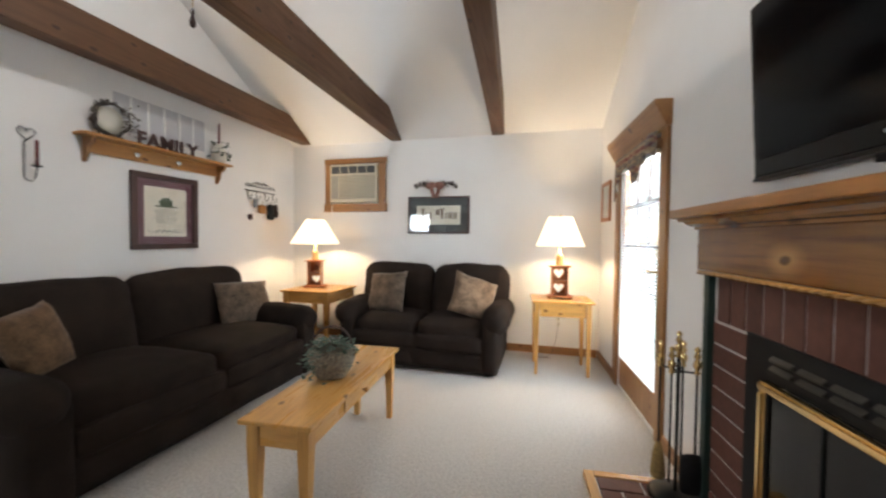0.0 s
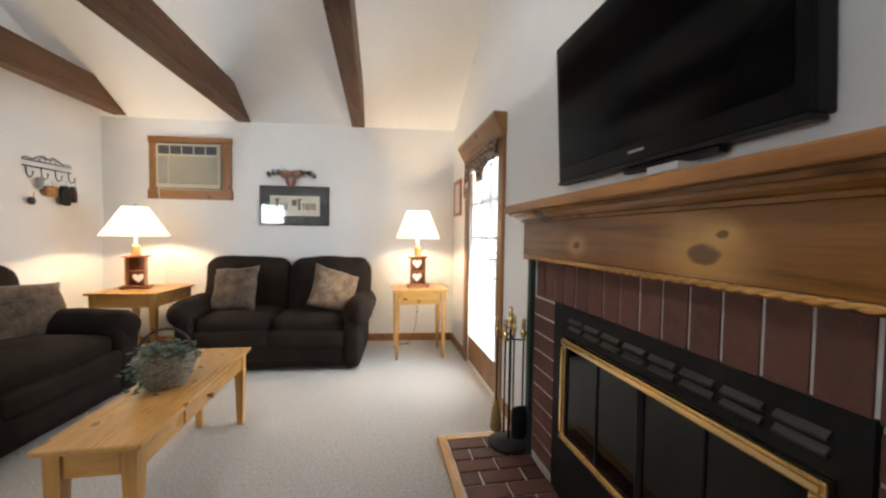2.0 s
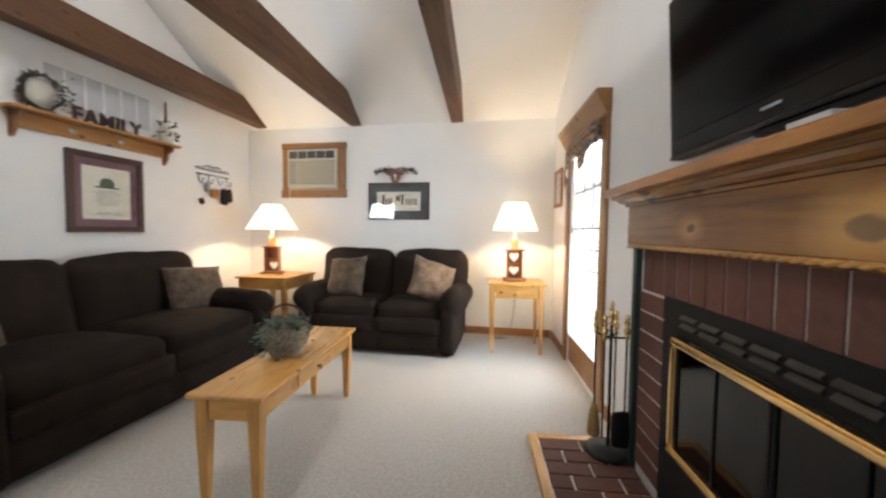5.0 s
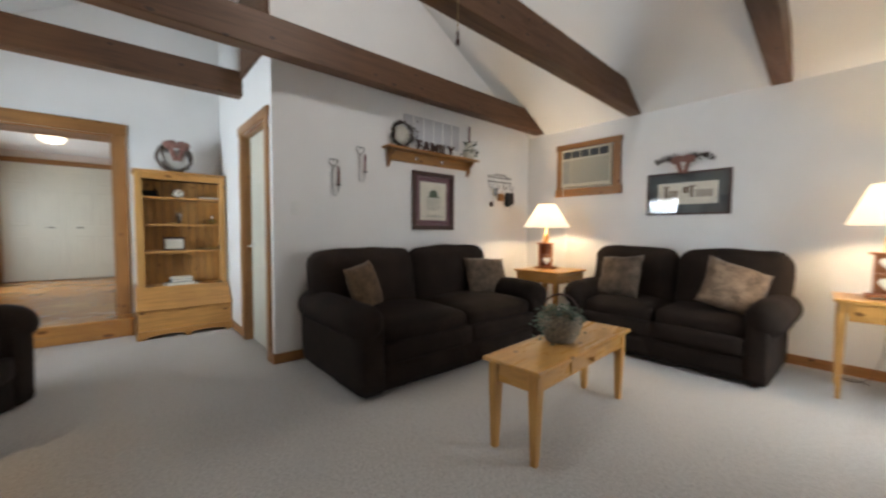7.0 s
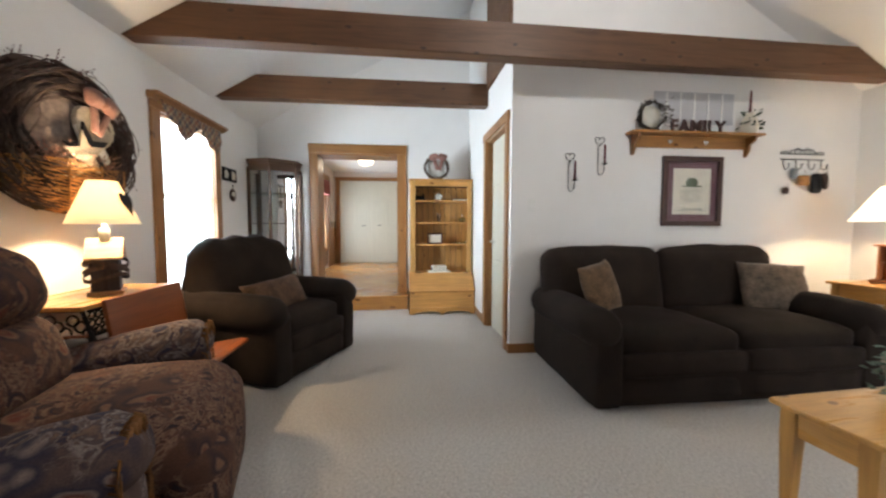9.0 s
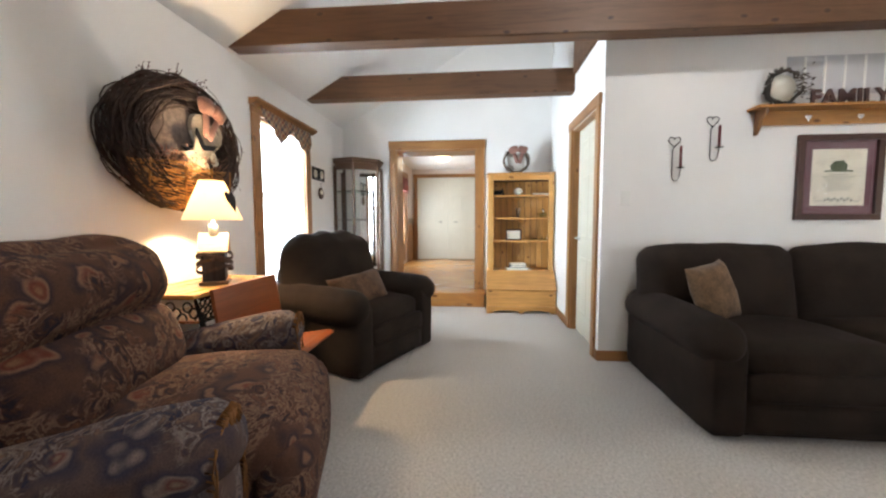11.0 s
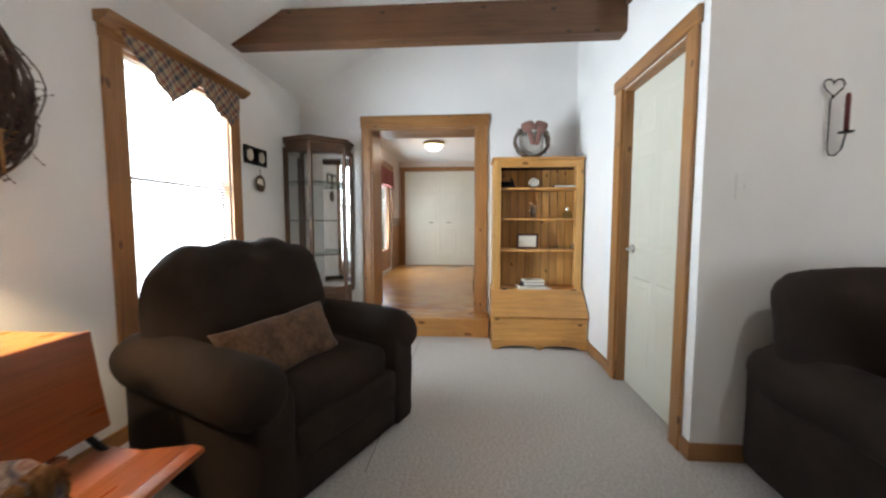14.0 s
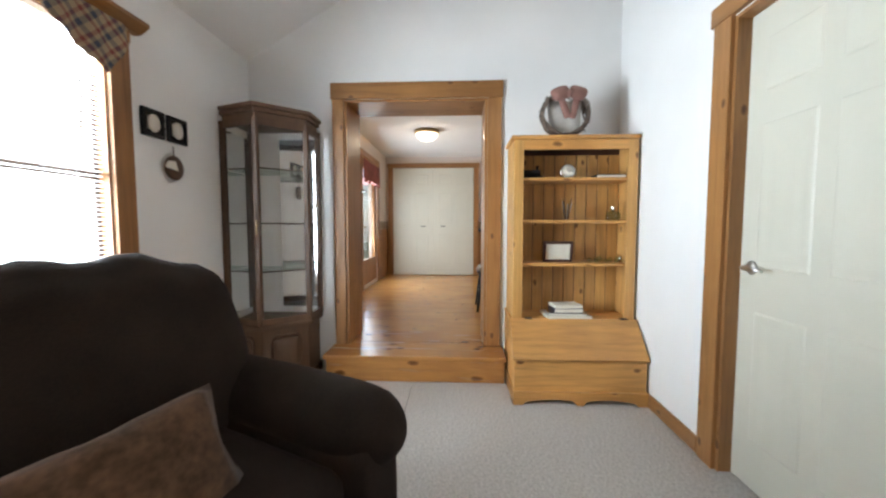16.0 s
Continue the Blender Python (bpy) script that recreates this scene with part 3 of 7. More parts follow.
# ---- seating ----
def seat_unit(name, label, category, at, rz, width, depth, seats, fab, height=0.95, seat_z=0.46, arm_w=0.24, arm_z=0.62, back_trim=0.10, over=0.065, shoulder=0.0):
    """An upholstered recliner seat that faces +y, its origin at the middle of its footprint on the floor."""
    t = thing(name, label, category, at, rz)
    hw, hd = width / 2, depth / 2
    inner = width - 2 * arm_w + 0.03
    part("base", Shape().soft((0, -0.02, 0.19), (width - 2 * over - 0.03, depth - 0.04, 0.33), 0.035, (0, 0.006, 0), 8, wob=0.004), fab, t)
    for s in (-1, 1):
        a = Shape()
        slab = arm_w - over
        a.soft((s * (hw - over - slab / 2), -0.012, 0.275), (slab, depth - 0.03, 0.51), 0.04, (0.010, 0.006, 0), 9, wob=0.005)
        arm = part("arm", a, fab, t)
        part("arm_roll", Shape().soft((s * (hw - 0.128), 0.002, arm_z - 0.118), (0.256, depth - 0.005, 0.25), 0.124, (0.004, 0.010, 0.010), 14, wob=0.008), fab, arm)
    sw = inner / seats
    for i in range(seats):
        cx = -inner / 2 + sw * (i + 0.5)
        part("seat_cushion", Shape().soft((cx, 0.06, seat_z - 0.075), (sw - 0.006, depth - 0.26, 0.19), 0.065, (0.004, 0.02, 0.032), 11, wob=0.008), fab, t)
        part("front_panel", Shape().soft((cx, hd - 0.055, 0.285), (sw - 0.012, 0.075, 0.145), 0.03, (0, 0.014, 0.004), 8, wob=0.004), fab, t)
        part("front_panel", Shape().soft((cx, hd - 0.065, 0.135), (sw - 0.012, 0.07, 0.155), 0.03, (0, 0.012, 0.004), 8, wob=0.004), fab, t)
    bw = (width - back_trim) / seats
    for i in range(seats):
        cx = -(width - back_trim) / 2 + bw * (i + 0.5)
        tilt = Euler((radians(9), 0, 0)).to_matrix().to_4x4()
        bh = height - seat_z + 0.14
        sh = Shape().soft((cx, -hd + 0.22, seat_z - 0.14 + bh / 2), (bw - 0.006, 0.26, bh), 0.115, (0.006, 0.05, 0.02), 15, tilt, wob=0.012)
        if shoulder:
            for v in sh.bm.verts:
                k = max(0.0, (v.co.z - height + 0.40) / 0.40)
                v.co.x = cx + (v.co.x - cx) * (1 - shoulder * k ** 2.2)
                v.co.z += 0.012 * k * math.sin(v.co.x * 27) - 0.05 * k * (abs(v.co.x - cx) / bw * 2) ** 3
        part("back_cushion", sh, fab, t)
    part("back_panel", Shape().soft((0, -hd + 0.075, 0.40), (width - 0.30, 0.13, 0.72), 0.05, (0, 0.01, 0), 8), fab, t)
    for sx in (-1, 1):
        for sy in (-1, 1):
            part("foot", Shape().lathe([(0.028, 0.0), (0.034, 0.02), (0.03, 0.05)], 12, (sx * (hw - 0.18), sy * (hd - 0.12), 0)), DARKWOOD, t)
    return t


def throw_pillow(label, m, size, mat, group=""):
    t = thing("throw_pillow", label, "pillow", group=group, m=m)
    w, h, d = size
    sh = Shape()
    n = 14
    for s in (-1, 1):
        grid = [[None] * (n + 1) for _ in range(n + 1)]
        for i in range(n + 1):
            for j in range(n + 1):
                u, v = -1 + 2 * i / n, -1 + 2 * j / n
                edge = max(0.0, (1 - u * u) * (1 - v * v)) ** 0.42
                pinch = 1 - 0.07 * (1 - u * u) * abs(v) ** 3 - 0.0
                pin2 = 1 - 0.07 * (1 - v * v) * abs(u) ** 3
                q = Vector((u * w / 2 * pin2, s * d / 2 * edge, v * h / 2 * pinch))
                q += noise.noise_vector(q * 7 + Vector(m.translation)) * 0.012
                q += noise.noise_vector(q * 45 + Vector(m.translation)) * 0.004
                if i in (0, n) or j in (0, n):
                    q.y = 0.004 * s + noise.noise(q * 9) * 0.01
                grid[i][j] = sh.bm.verts.new(q)
        for i in range(n):
            for j in range(n):
                f = sh.bm.faces.new((grid[i][j], grid[i + 1][j], grid[i + 1][j + 1], grid[i][j + 1]))
                f.smooth = True
    bmesh.ops.remove_doubles(sh.bm, verts=sh.bm.verts, dist=0.0085)
    part("cover", sh, mat, t)
    return t


sofa = seat_unit("sofa", "dark brown chenille reclining sofa with rolled arms", "sofa", (-2.605, 2.165, 0), -90, 2.13, 1.12, 2, BROWN, 0.955, over=0.05)
loveseat = seat_unit("loveseat", "dark brown chenille reclining loveseat with rolled arms", "sofa", (-1.195, 3.845, 0), 180, 1.74, 0.90, 2, BROWN, 0.965, over=0.085)
armchair = seat_unit("armchair", "dark brown chenille recliner by the window", "armchair", (-3.22, -1.06, 0), -24, 1.16, 0.99, 1, BROWN, 1.03, 0.47, 0.26, 0.64, back_trim=0.17, over=0.075, shoulder=0.17)


def lean(x, y, z, rz, back=-14, roll=0):
    return pose(x, y, z, 0, 0, rz) @ pose(0, 0, 0, back, roll, 0)


throw_pillow("tan plush throw pillow on the sofa", lean(-2.70, 1.52, 0.66, -62, 16, 8), (0.38, 0.40, 0.15), PILLOW2)
throw_pillow("taupe plush throw pillow on the sofa", lean(-2.66, 2.95, 0.645, -102, 20, -3), (0.52, 0.41, 0.16), PILLOW)
throw_pillow("taupe plush throw pillow on the loveseat", lean(-1.62, 3.77, 0.685, 168, 20, 6), (0.45, 0.44, 0.16), PILLOW)
throw_pillow("light tan plush throw pillow slumped on the loveseat", lean(-0.69, 3.73, 0.68, 205, 24, -20), (0.46, 0.43, 0.17), PILLOW4)
throw_pillow("brown plush lumbar pillow on the recliner", lean(-3.01, -0.955, 0.60, -22, 28, 2), (0.60, 0.27, 0.15), PILLOW3)


def droop(sh):
    """Lets the top of a padded arm fall away towards the back."""
    for v in sh.bm.verts:
        v.co.z -= max(0.0, 0.41 - v.co.y) * 0.17 * max(0.0, (v.co.z - 0.3) / 0.32)


def floral_recliner():
    t = thing("recliner", "worn floral tapestry recliner with winged back and padded arms", "armchair", (-1.415, -1.22, 0), 17)
    part("base", Shape().soft((0, 0.0, 0.2), (1.04, 0.80, 0.34), 0.05, (0.01, 0.01, 0), 8, wob=0.008), FLORAL, t)
    part("seat_cushion", Shape().soft((0, 0.13, 0.40), (0.80, 0.80, 0.20), 0.08, (0.01, 0.03, 0.045), 12, wob=0.015), FLORAL, t)
    part("footrest", Shape().soft((0, 0.49, 0.26), (0.84, 0.16, 0.36), 0.07, (0, 0.03, 0.01), 10, wob=0.014), FLORAL, t)
    for s in (-1, 1):
        a = Shape()
        a.soft((s * 0.52, 0.0, 0.30), (0.17, 0.76, 0.50), 0.06, (0.012, 0.012, 0), 8, wob=0.008)
        a.soft((s * 0.53, 0.02, 0.555), (0.24, 0.78, 0.20), 0.09, (0.01, 0.02, 0.02), 12, wob=0.014)
        droop(a)
        part("arm", a, FLORAL, t)
        cover = Shape().soft((s * 0.53, 0.03, 0.557), (0.256, 0.775, 0.212), 0.095, (0.01, 0.02, 0.02), 12, wob=0.014)
        cover.soft((s * 0.530, 0.03, 0.41), (0.200, 0.74, 0.24), 0.05, (0.012, 0.012, 0), 8, wob=0.008)
        droop(cover)
        part("arm_cover", cover, FLORAL_ARM, t, "blue-grey floral arm cover")
        fr = Shape()
        rnd = random.Random(8 + s)
        for k in range(110):
            u = rnd.uniform(-1, 1)
            z = 0.645 - 0.10 * abs(u) ** 2.5 - (0.22 * rnd.random() if abs(u) > 0.8 else 0.0)
            p = Vector((s * 0.53 + u * 0.118, 0.405 - 0.02 * abs(u), z))
            d = Vector((rnd.gauss(0, 0.012), rnd.uniform(0.012, 0.03), -rnd.uniform(0.04, 0.085)))
            fr.tube([p, p + Vector((0, 0.018, -0.008)), p + d], [0.003, 0.0035, 0.0015], 4)
        tagged(part("fringe", fr, FRINGE, t, "gold-brown fringe"), kind="stuff")
    tilt = Euler((radians(16), 0, 0)).to_matrix().to_4x4()
    part("lower_back_cushion", Shape().soft((0, -0.20, 0.60), (0.84, 0.22, 0.36), 0.10, (0.005, 0.05, 0.02), 12, tilt, wob=0.015), FLORAL, t)
    part("upper_back_cushion", Shape().soft((0, -0.29, 0.88), (0.94, 0.27, 0.34), 0.13, (0.02, 0.06, 0.03), 12, tilt, wob=0.015), FLORAL, t)
    part("back_shell", Shape().soft((0, -0.40, 0.62), (0.94, 0.14, 0.78), 0.06, (0, 0.02, 0.02), 9, tilt, wob=0.01), FLORAL, t)
    for s in (-1, 1):
        part("foot", Shape().lathe([(0.03, 0), (0.036, 0.02), (0.03, 0.05)], 12, (s * 0.3, 0.3, 0)), DARKWOOD, t)
        part("foot", Shape().lathe([(0.03, 0), (0.036, 0.02), (0.03, 0.05)], 12, (s * 0.3, -0.3, 0)), DARKWOOD, t)
    return t


floral_recliner()


# ---- tables ----
def tapered_leg(sh, x, y, h, s, top=0.0):
    a, b = s / 2, s * 0.30
    sh.rings([[(x - w, y - w, z), (x + w, y - w, z), (x + w, y + w, z), (x - w, y + w, z)] for w, z in ((b, 0.0), (a, h * 0.78), (a, h))], smooth=False)
    return sh


def pine_table(name, label, x0, x1, y0, y1, h, apron, leg, drawer="", over=0.025, rz=0.0):
    cx, cy = (x0 + x1) / 2, (y0 + y1) / 2
    hx, hy = (x1 - x0) / 2, (y1 - y0) / 2
    t = thing(name, label, "table", (cx, cy, 0), rz)
    grain = PINE_Y if hy > hx else PINE_X
    part("tabletop", Shape().box(-hx, hx, -hy, hy, h - 0.022, h, 0.006), grain, t)
    for sx in (-1, 1):
        for sy in (-1, 1):
            part("leg", tapered_leg(Shape(), sx * (hx - over - leg / 2), sy * (hy - over - leg / 2), h - 0.023, leg), PINE_Z, t)
    ax, ay, z0, z1 = hx - over - 0.006, hy - over - 0.006, h - 0.023 - apron, h - 0.024
    part("apron", Shape().box(-ax + leg, ax - leg, -ay, -ay + 0.02, z0, z1, 0.002), PINE_X, t)
    part("apron", Shape().box(-ax + leg, ax - leg, ay - 0.02, ay, z0, z1, 0.002), PINE_X, t)
    part("apron", Shape().box(-ax, -ax + 0.02, -ay + leg, ay - leg, z0, z1, 0.002), PINE_Y, t)
    part("apron", Shape().box(ax - 0.02, ax, -ay + leg, ay - leg, z0, z1, 0.002), PINE_Y, t)
    if drawer == "y":
        d = part("drawer", Shape().box(-ax + leg + 0.03, ax - leg - 0.03, -ay - 0.008, -ay - 0.001, z0 + 0.02, z1 - 0.015, 0.003), PINE_X, t)
        part("knob", Shape().lathe([(0.006, 0), (0.006, 0.012), (0.014, 0.018), (0.012, 0.028), (0.004, 0.03)], 14), PINE_Z, d, "round pine knob", pose(0, -ay - 0.008, (z0 + z1) / 2, 90, 0, 0))
    if drawer == "x":
        d = part("drawer", Shape().box(ax + 0.001, ax + 0.008, -0.22, 0.22, z0 + 0.015, z1 - 0.012, 0.003), PINE_Y, t)
        part("knob", Shape().lathe([(0.006, 0), (0.006, 0.012), (0.014, 0.018), (0.012, 0.028), (0.004, 0.03)], 14), PINE_Z, d, "round pine knob", pose(ax + 0.008, 0, (z0 + z1) / 2, 0, 90, 0))
    return t


COFFEE_Z, TABLE_Z = 0.480, 0.688
pine_table("coffee_table", "long honey pine coffee table with tapered legs", -1.312, -0.972, 1.425, 2.575, COFFEE_Z, 0.095, 0.052, "x", rz=3.9)
pine_table("side_table", "slender honey pine lamp table with one drawer", -0.15, 0.40, 3.665, 4.11, TABLE_Z, 0.125, 0.042, "y", rz=4.3)
pine_table("side_table", "square honey pine lamp table in the corner", -2.79, -2.20, 3.58, 4.20, 0.675, 0.11, 0.05)


def heart(w, h, n=26):
    pts = []
    for i in range(n):
        a = 2 * math.pi * i / n
        pts.append((w * 0.5 * math.sin(a) ** 3, h * (0.42 * math.cos(a) - 0.17 * math.cos(2 * a) - 0.07 * math.cos(3 * a) - 0.03 * math.cos(4 * a))))
    return pts


def pierced(x0, x1, z0, z1, y0, y1, holes):
    """A thin board in the x-z plane with openings cut through it."""
    sh = Shape()
    loops = [[(x0, z0), (x1, z0), (x1, z1), (x0, z1)]] + holes
    edges = []
    for loop in loops:
        vs = [sh.bm.verts.new((p[0], y0, p[1])) for p in loop]
        edges += [sh.bm.edges.new((vs[i], vs[(i + 1) % len(vs)])) for i in range(len(vs))]
    bmesh.ops.triangle_fill(sh.bm, use_beauty=True, use_dissolve=False, edges=edges)
    r = bmesh.ops.extrude_face_region(sh.bm, geom=list(sh.bm.faces))
    bmesh.ops.translate(sh.bm, vec=(0, y1 - y0, 0), verts=[v for v in r["geom"] if isinstance(v, bmesh.types.BMVert)])
    return sh


def shade_shape(r0, r1, z0, z1, n=48):
    sh = Shape()
    rings = []
    for r, z in ((r1 - 0.003, z1), (r0 - 0.003, z0), (r0, z0), (r1, z1)):
        rings.append([(r * math.cos(2 * math.pi * i / n), r * math.sin(2 * math.pi * i / n), z) for i in range(n)])
    return sh.rings(rings, caps=False)


def country_lamp(label, x, y, z, rz, r0, r1, hearts=2):
    """A cherry stand with two shelves and heart cut-outs, a candle-like neck and a white shade."""
    t = thing("table_lamp", label, "lamp", (x, y, z), rz, "country lamps on the pine tables")
    part("base_plate", Shape().box(-0.115, 0.115, -0.075, 0.075, 0.012, 0.028, 0.005), CHERRY_Z, t)
    for sx in (-1, 1):
        for sy in (-1, 1):
            part("foot", Shape().lathe([(0.012, 0), (0.016, 0.006), (0.012, 0.013)], 12, (sx * 0.095, sy * 0.055, 0)), CHERRY_Z, t)
    part("shelf", Shape().box(-0.07, 0.07, -0.055, 0.055, 0.158, 0.170, 0.002), CHERRY_Z, t)
    part("top_plate", Shape().box(-0.10, 0.10, -0.07, 0.07, 0.300, 0.314, 0.004), CHERRY_Z, t)
    holes = [[(p[0], p[1] + zc) for p in heart(0.094, 0.10)] for zc in (0.095, 0.235)[:hearts]]
    part("back_panel", pierced(-0.07, 0.07, 0.029, 0.299, 0.048, 0.056, holes), CHERRY_Z, t, "panel with heart cut-outs")
    for sx in (-1, 1):
        post = Shape().box(sx * 0.07 - 0.006, sx * 0.07 + 0.006, -0.056, 0.056, 0.029, 0.299, 0.002)
        part("side_panel", post, CHERRY_Z, t)
    part("candle_neck", Shape().lathe([(0.036, 0.315), (0.038, 0.33), (0.034, 0.36), (0.035, 0.40), (0.030, 0.415), (0.012, 0.42), (0.012, 0.5)], 20), plain("wax_candle", (0.72, 0.44, 0.16), 0.5), t, "honey-coloured candle-shaped neck")
    part("shade", shade_shape(r0, r1, 0.50, 0.775), SHADE, t, "lit white linen cone shade")
    part("shade_ring", Shape().tube([(r1 * 0.98 * math.cos(a * math.pi / 12), r1 * 0.98 * math.sin(a * math.pi / 12), 0.772) for a in range(24)], 0.003, 6, True), BRASS2, t)
    part("finial", Shape().lathe([(0.004, 0.76), (0.009, 0.775), (0.009, 0.79), (0.003, 0.802)], 10), BRASS2, t)
    part("harp", Shape().tube([(0.012, 0, 0.50), (0.055, 0, 0.56), (0.055, 0, 0.70), (0, 0, 0.765), (-0.055, 0, 0.70), (-0.055, 0, 0.56), (-0.012, 0, 0.50)], 0.0025, 6), BRASS2, t)
    return t


country_lamp("lit table lamp with cherry heart stand and white shade", 0.112, 3.90, TABLE_Z, 4, 0.222, 0.112)
country_lamp("lit table lamp with cherry shelf stand and wide white shade", -2.56, 3.89, 0.675, 20, 0.27, 0.10, 1)

# ---- the fireplace ----
FY0, FY1 = 0.36, 2.015
fire = thing("fireplace", "brick-faced fireplace with pine mantel and brass-framed glass doors", "fireplace", (0, 0, 0))
IN0, IN1, INZ1 = 0.607, 1.762, 0.915
GY0, GY1, GZ0, GZ1 = 0.655, 1.645, 0.325, 0.778
FB = 1.100
sh = Shape()
sh.box(0.6265, E, FY0, IN0 - 0.002, 0.0, FB)
sh.box(0.6265, E, IN1 + 0.002, FY1, 0.0, FB)
sh.box(0.6265, E, IN0 - 0.002, IN1 + 0.002, INZ1 + 0.002, FB)
part("mortar_bed", sh, MORTAR, fire)
part("edge_board", Shape().box(0.600, E, FY1 + 0.002, FY1 + 0.045, 0.0, FB, 0.003), GREEN, fire, "dark green painted edge board")
part("edge_board", Shape().box(0.600, E, FY0 - 0.045, FY0 - 0.002, 0.0, FB, 0.003), GREEN, fire, "dark green painted edge board")
sh = Shape()
sh.box(0.612, E, IN0, IN1, 0.014, GZ0)
sh.box(0.612, E, IN0, IN1, GZ1, INZ1)
sh.box(0.612, E, IN0, GY0, GZ0, GZ1)
sh.box(0.612, E, GY1, IN1, GZ0, GZ1)
part("insert", sh, BLACKMETAL, fire, "matt black metal firebox surround")
part("firebox", Shape().box(1.02, 1.05, GY0 - 0.03, GY1 + 0.03, GZ0 - 0.03, GZ1 + 0.05), BLACKMETAL, fire)
sh = Shape()
sh.box(E, 1.02, GY0 - 0.015, GY0, GZ0 - 0.02, GZ1 + 0.02).box(E, 1.02, GY1, GY1 + 0.015, GZ0 - 0.02, GZ1 + 0.02).box(E, 1.02, GY0, GY1, GZ1, GZ1 + 0.02).box(E, 1.02, GY0, GY1, GZ0 - 0.02, GZ0)
part("firebox_lining", sh, plain("soot_lining", (0.012, 0.011, 0.010), 0.9), fire)
LOUVER = plain("louver_edge", (0.034, 0.030, 0.025), 0.5, 0.3, 0.2, 15, 0.05)
for k in range(8):
    y = GY0 + 0.012 + k * 0.122
    for z in (0.815, 0.846):
        part("louver", Shape().prism([(0.612, z), (0.599, z + 0.004), (0.599, z + 0.010), (0.612, z + 0.022)], "y", y, y + 0.098, 0.001), LOUVER, fire, "dark metal vent louver")
fr = Shape()
for y0, y1, z0, z1 in ((GY0, GY1, GZ1 - 0.032, GZ1), (GY0, GY1, GZ0, GZ0 + 0.030), (GY0, GY0 + 0.030, GZ0 + 0.030, GZ1 - 0.032), (GY1 - 0.030, GY1, GZ0 + 0.030, GZ1 - 0.032)):
    fr.box(0.588, 0.611, y0, y1, z0, z1, 0.004)
    fr.box(0.579, 0.590, y0 + 0.007, y1 - 0.007, z0 + 0.007, z1 - 0.007, 0.003)
door_frame = part("door_frame", fr, BRASS, fire, "polished brass glass-door frame")
GM = (GY0 + GY1) / 2
for y0, y1 in ((GY0 + 0.032, GM - 0.003), (GM + 0.003, GY1 - 0.032)):
    g = part("glass_door", Shape().box(0.598, 0.602, y0, y1, GZ0 + 0.032, GZ1 - 0.034), SMOKE, fire, "smoked glass bifold door")
    part("stile", Shape().box(0.592, 0.605, y0, y0 + 0.010, GZ0 + 0.032, GZ1 - 0.034, 0.002), BLACKMETAL, g)
    part("stile", Shape().box(0.592, 0.605, y1 - 0.010, y1, GZ0 + 0.032, GZ1 - 0.034, 0.002), BLACKMETAL, g)
    part("stile", Shape().box(0.593, 0.604, (y0 + y1) / 2 - 0.003, (y0 + y1) / 2 + 0.003, GZ0 + 0.032, GZ1 - 0.034, 0.001), BLACKMETAL, g)
for k in range(3):
    lg = Shape().tube([(0.80 + 0.05 * k, 0.80, 0.38 + 0.05 * (k % 2)), (0.80 + 0.04 * k, 1.15, 0.39 + 0.055 * (k % 2)), (0.82 + 0.04 * k, 1.48, 0.38 + 0.05 * (k % 2))], [0.045, 0.05, 0.04], 12)
    part("log", lg, plain("charred_log", (0.05, 0.035, 0.026), 0.95, 0, 0.5, 20, 0.8), fire, "charred log behind the glass")
MY0, MY1 = 0.235, 2.135
part("frieze", Shape().box(0.575, E, MY0 + 0.065, MY1 - 0.065, 1.121, 1.298, 0.003), FRIEZE, fire, "knotty pine frieze board")
prof = [(0.575, 1.298), (0.563, 1.298), (0.563, 1.309), (0.548, 1.313), (0.534, 1.322), (0.526, 1.333), (0.510, 1.333), (0.504, 1.347), (E, 1.347), (E, 1.298)]
sh = Shape()
rings = []
for y in (MY0 + 0.065, MY1 - 0.065):
    rings.append([(p[0], y + (1 if y > 1 else -1) * (0.575 - p[0]) * (0.7 if p[0] < 0.6 else 0), p[1]) for p in prof])
sh.rings(rings, smooth=False)
part("crown_moulding", sh, MANTEL, fire, "stepped pine crown moulding")
part("shelf", Shape().box(0.478, E, MY0, MY1, 1.348, 1.389, 0.007), SHELFEDGE, fire, "pine mantel shelf")
rope = Shape()
count = int((MY1 - MY0 - 0.13) / 0.0115)
for s in range(2):
    rope.tube([(0.570 + 0.004 * math.cos(k * 0.9 + s * math.pi), MY0 + 0.065 + k * 0.0115, 1.113 + 0.004 * math.sin(k * 0.9 + s * math.pi)) for k in range(count)], 0.0052, 6)
part("rope_moulding", rope, PINE_Y, fire, "twisted rope moulding in lighter pine")
part("lower_ledge", Shape().box(0.572, E, MY0 + 0.065, MY1 - 0.065, 1.1005, 1.108, 0.002), MANTEL, fire)

HX0, HY0, HY1 = 0.19, 0.16, 2.212
hearth = thing("hearth", "red brick hearth slab edged with pine", "hearth", (0, 0, 0))
part("mortar_bed", Shape().box(HX0, 0.611, HY0, HY1, 0.0, 0.026), MORTAR, hearth)
part("edging", Shape().box(HX0 - 0.05, HX0 - 0.001, HY0 - 0.05, HY1 + 0.05, 0.0, 0.034, 0.006), PINE_Y, hearth, "honey pine edging strip")
part("edging", Shape().box(HX0, 0.655, HY1 + 0.001, HY1 + 0.05, 0.0, 0.034, 0.006), PINE_X, hearth, "honey pine edging strip")

SILVERY = plain("logo_grey", (0.35, 0.35, 0.36), 0.4)
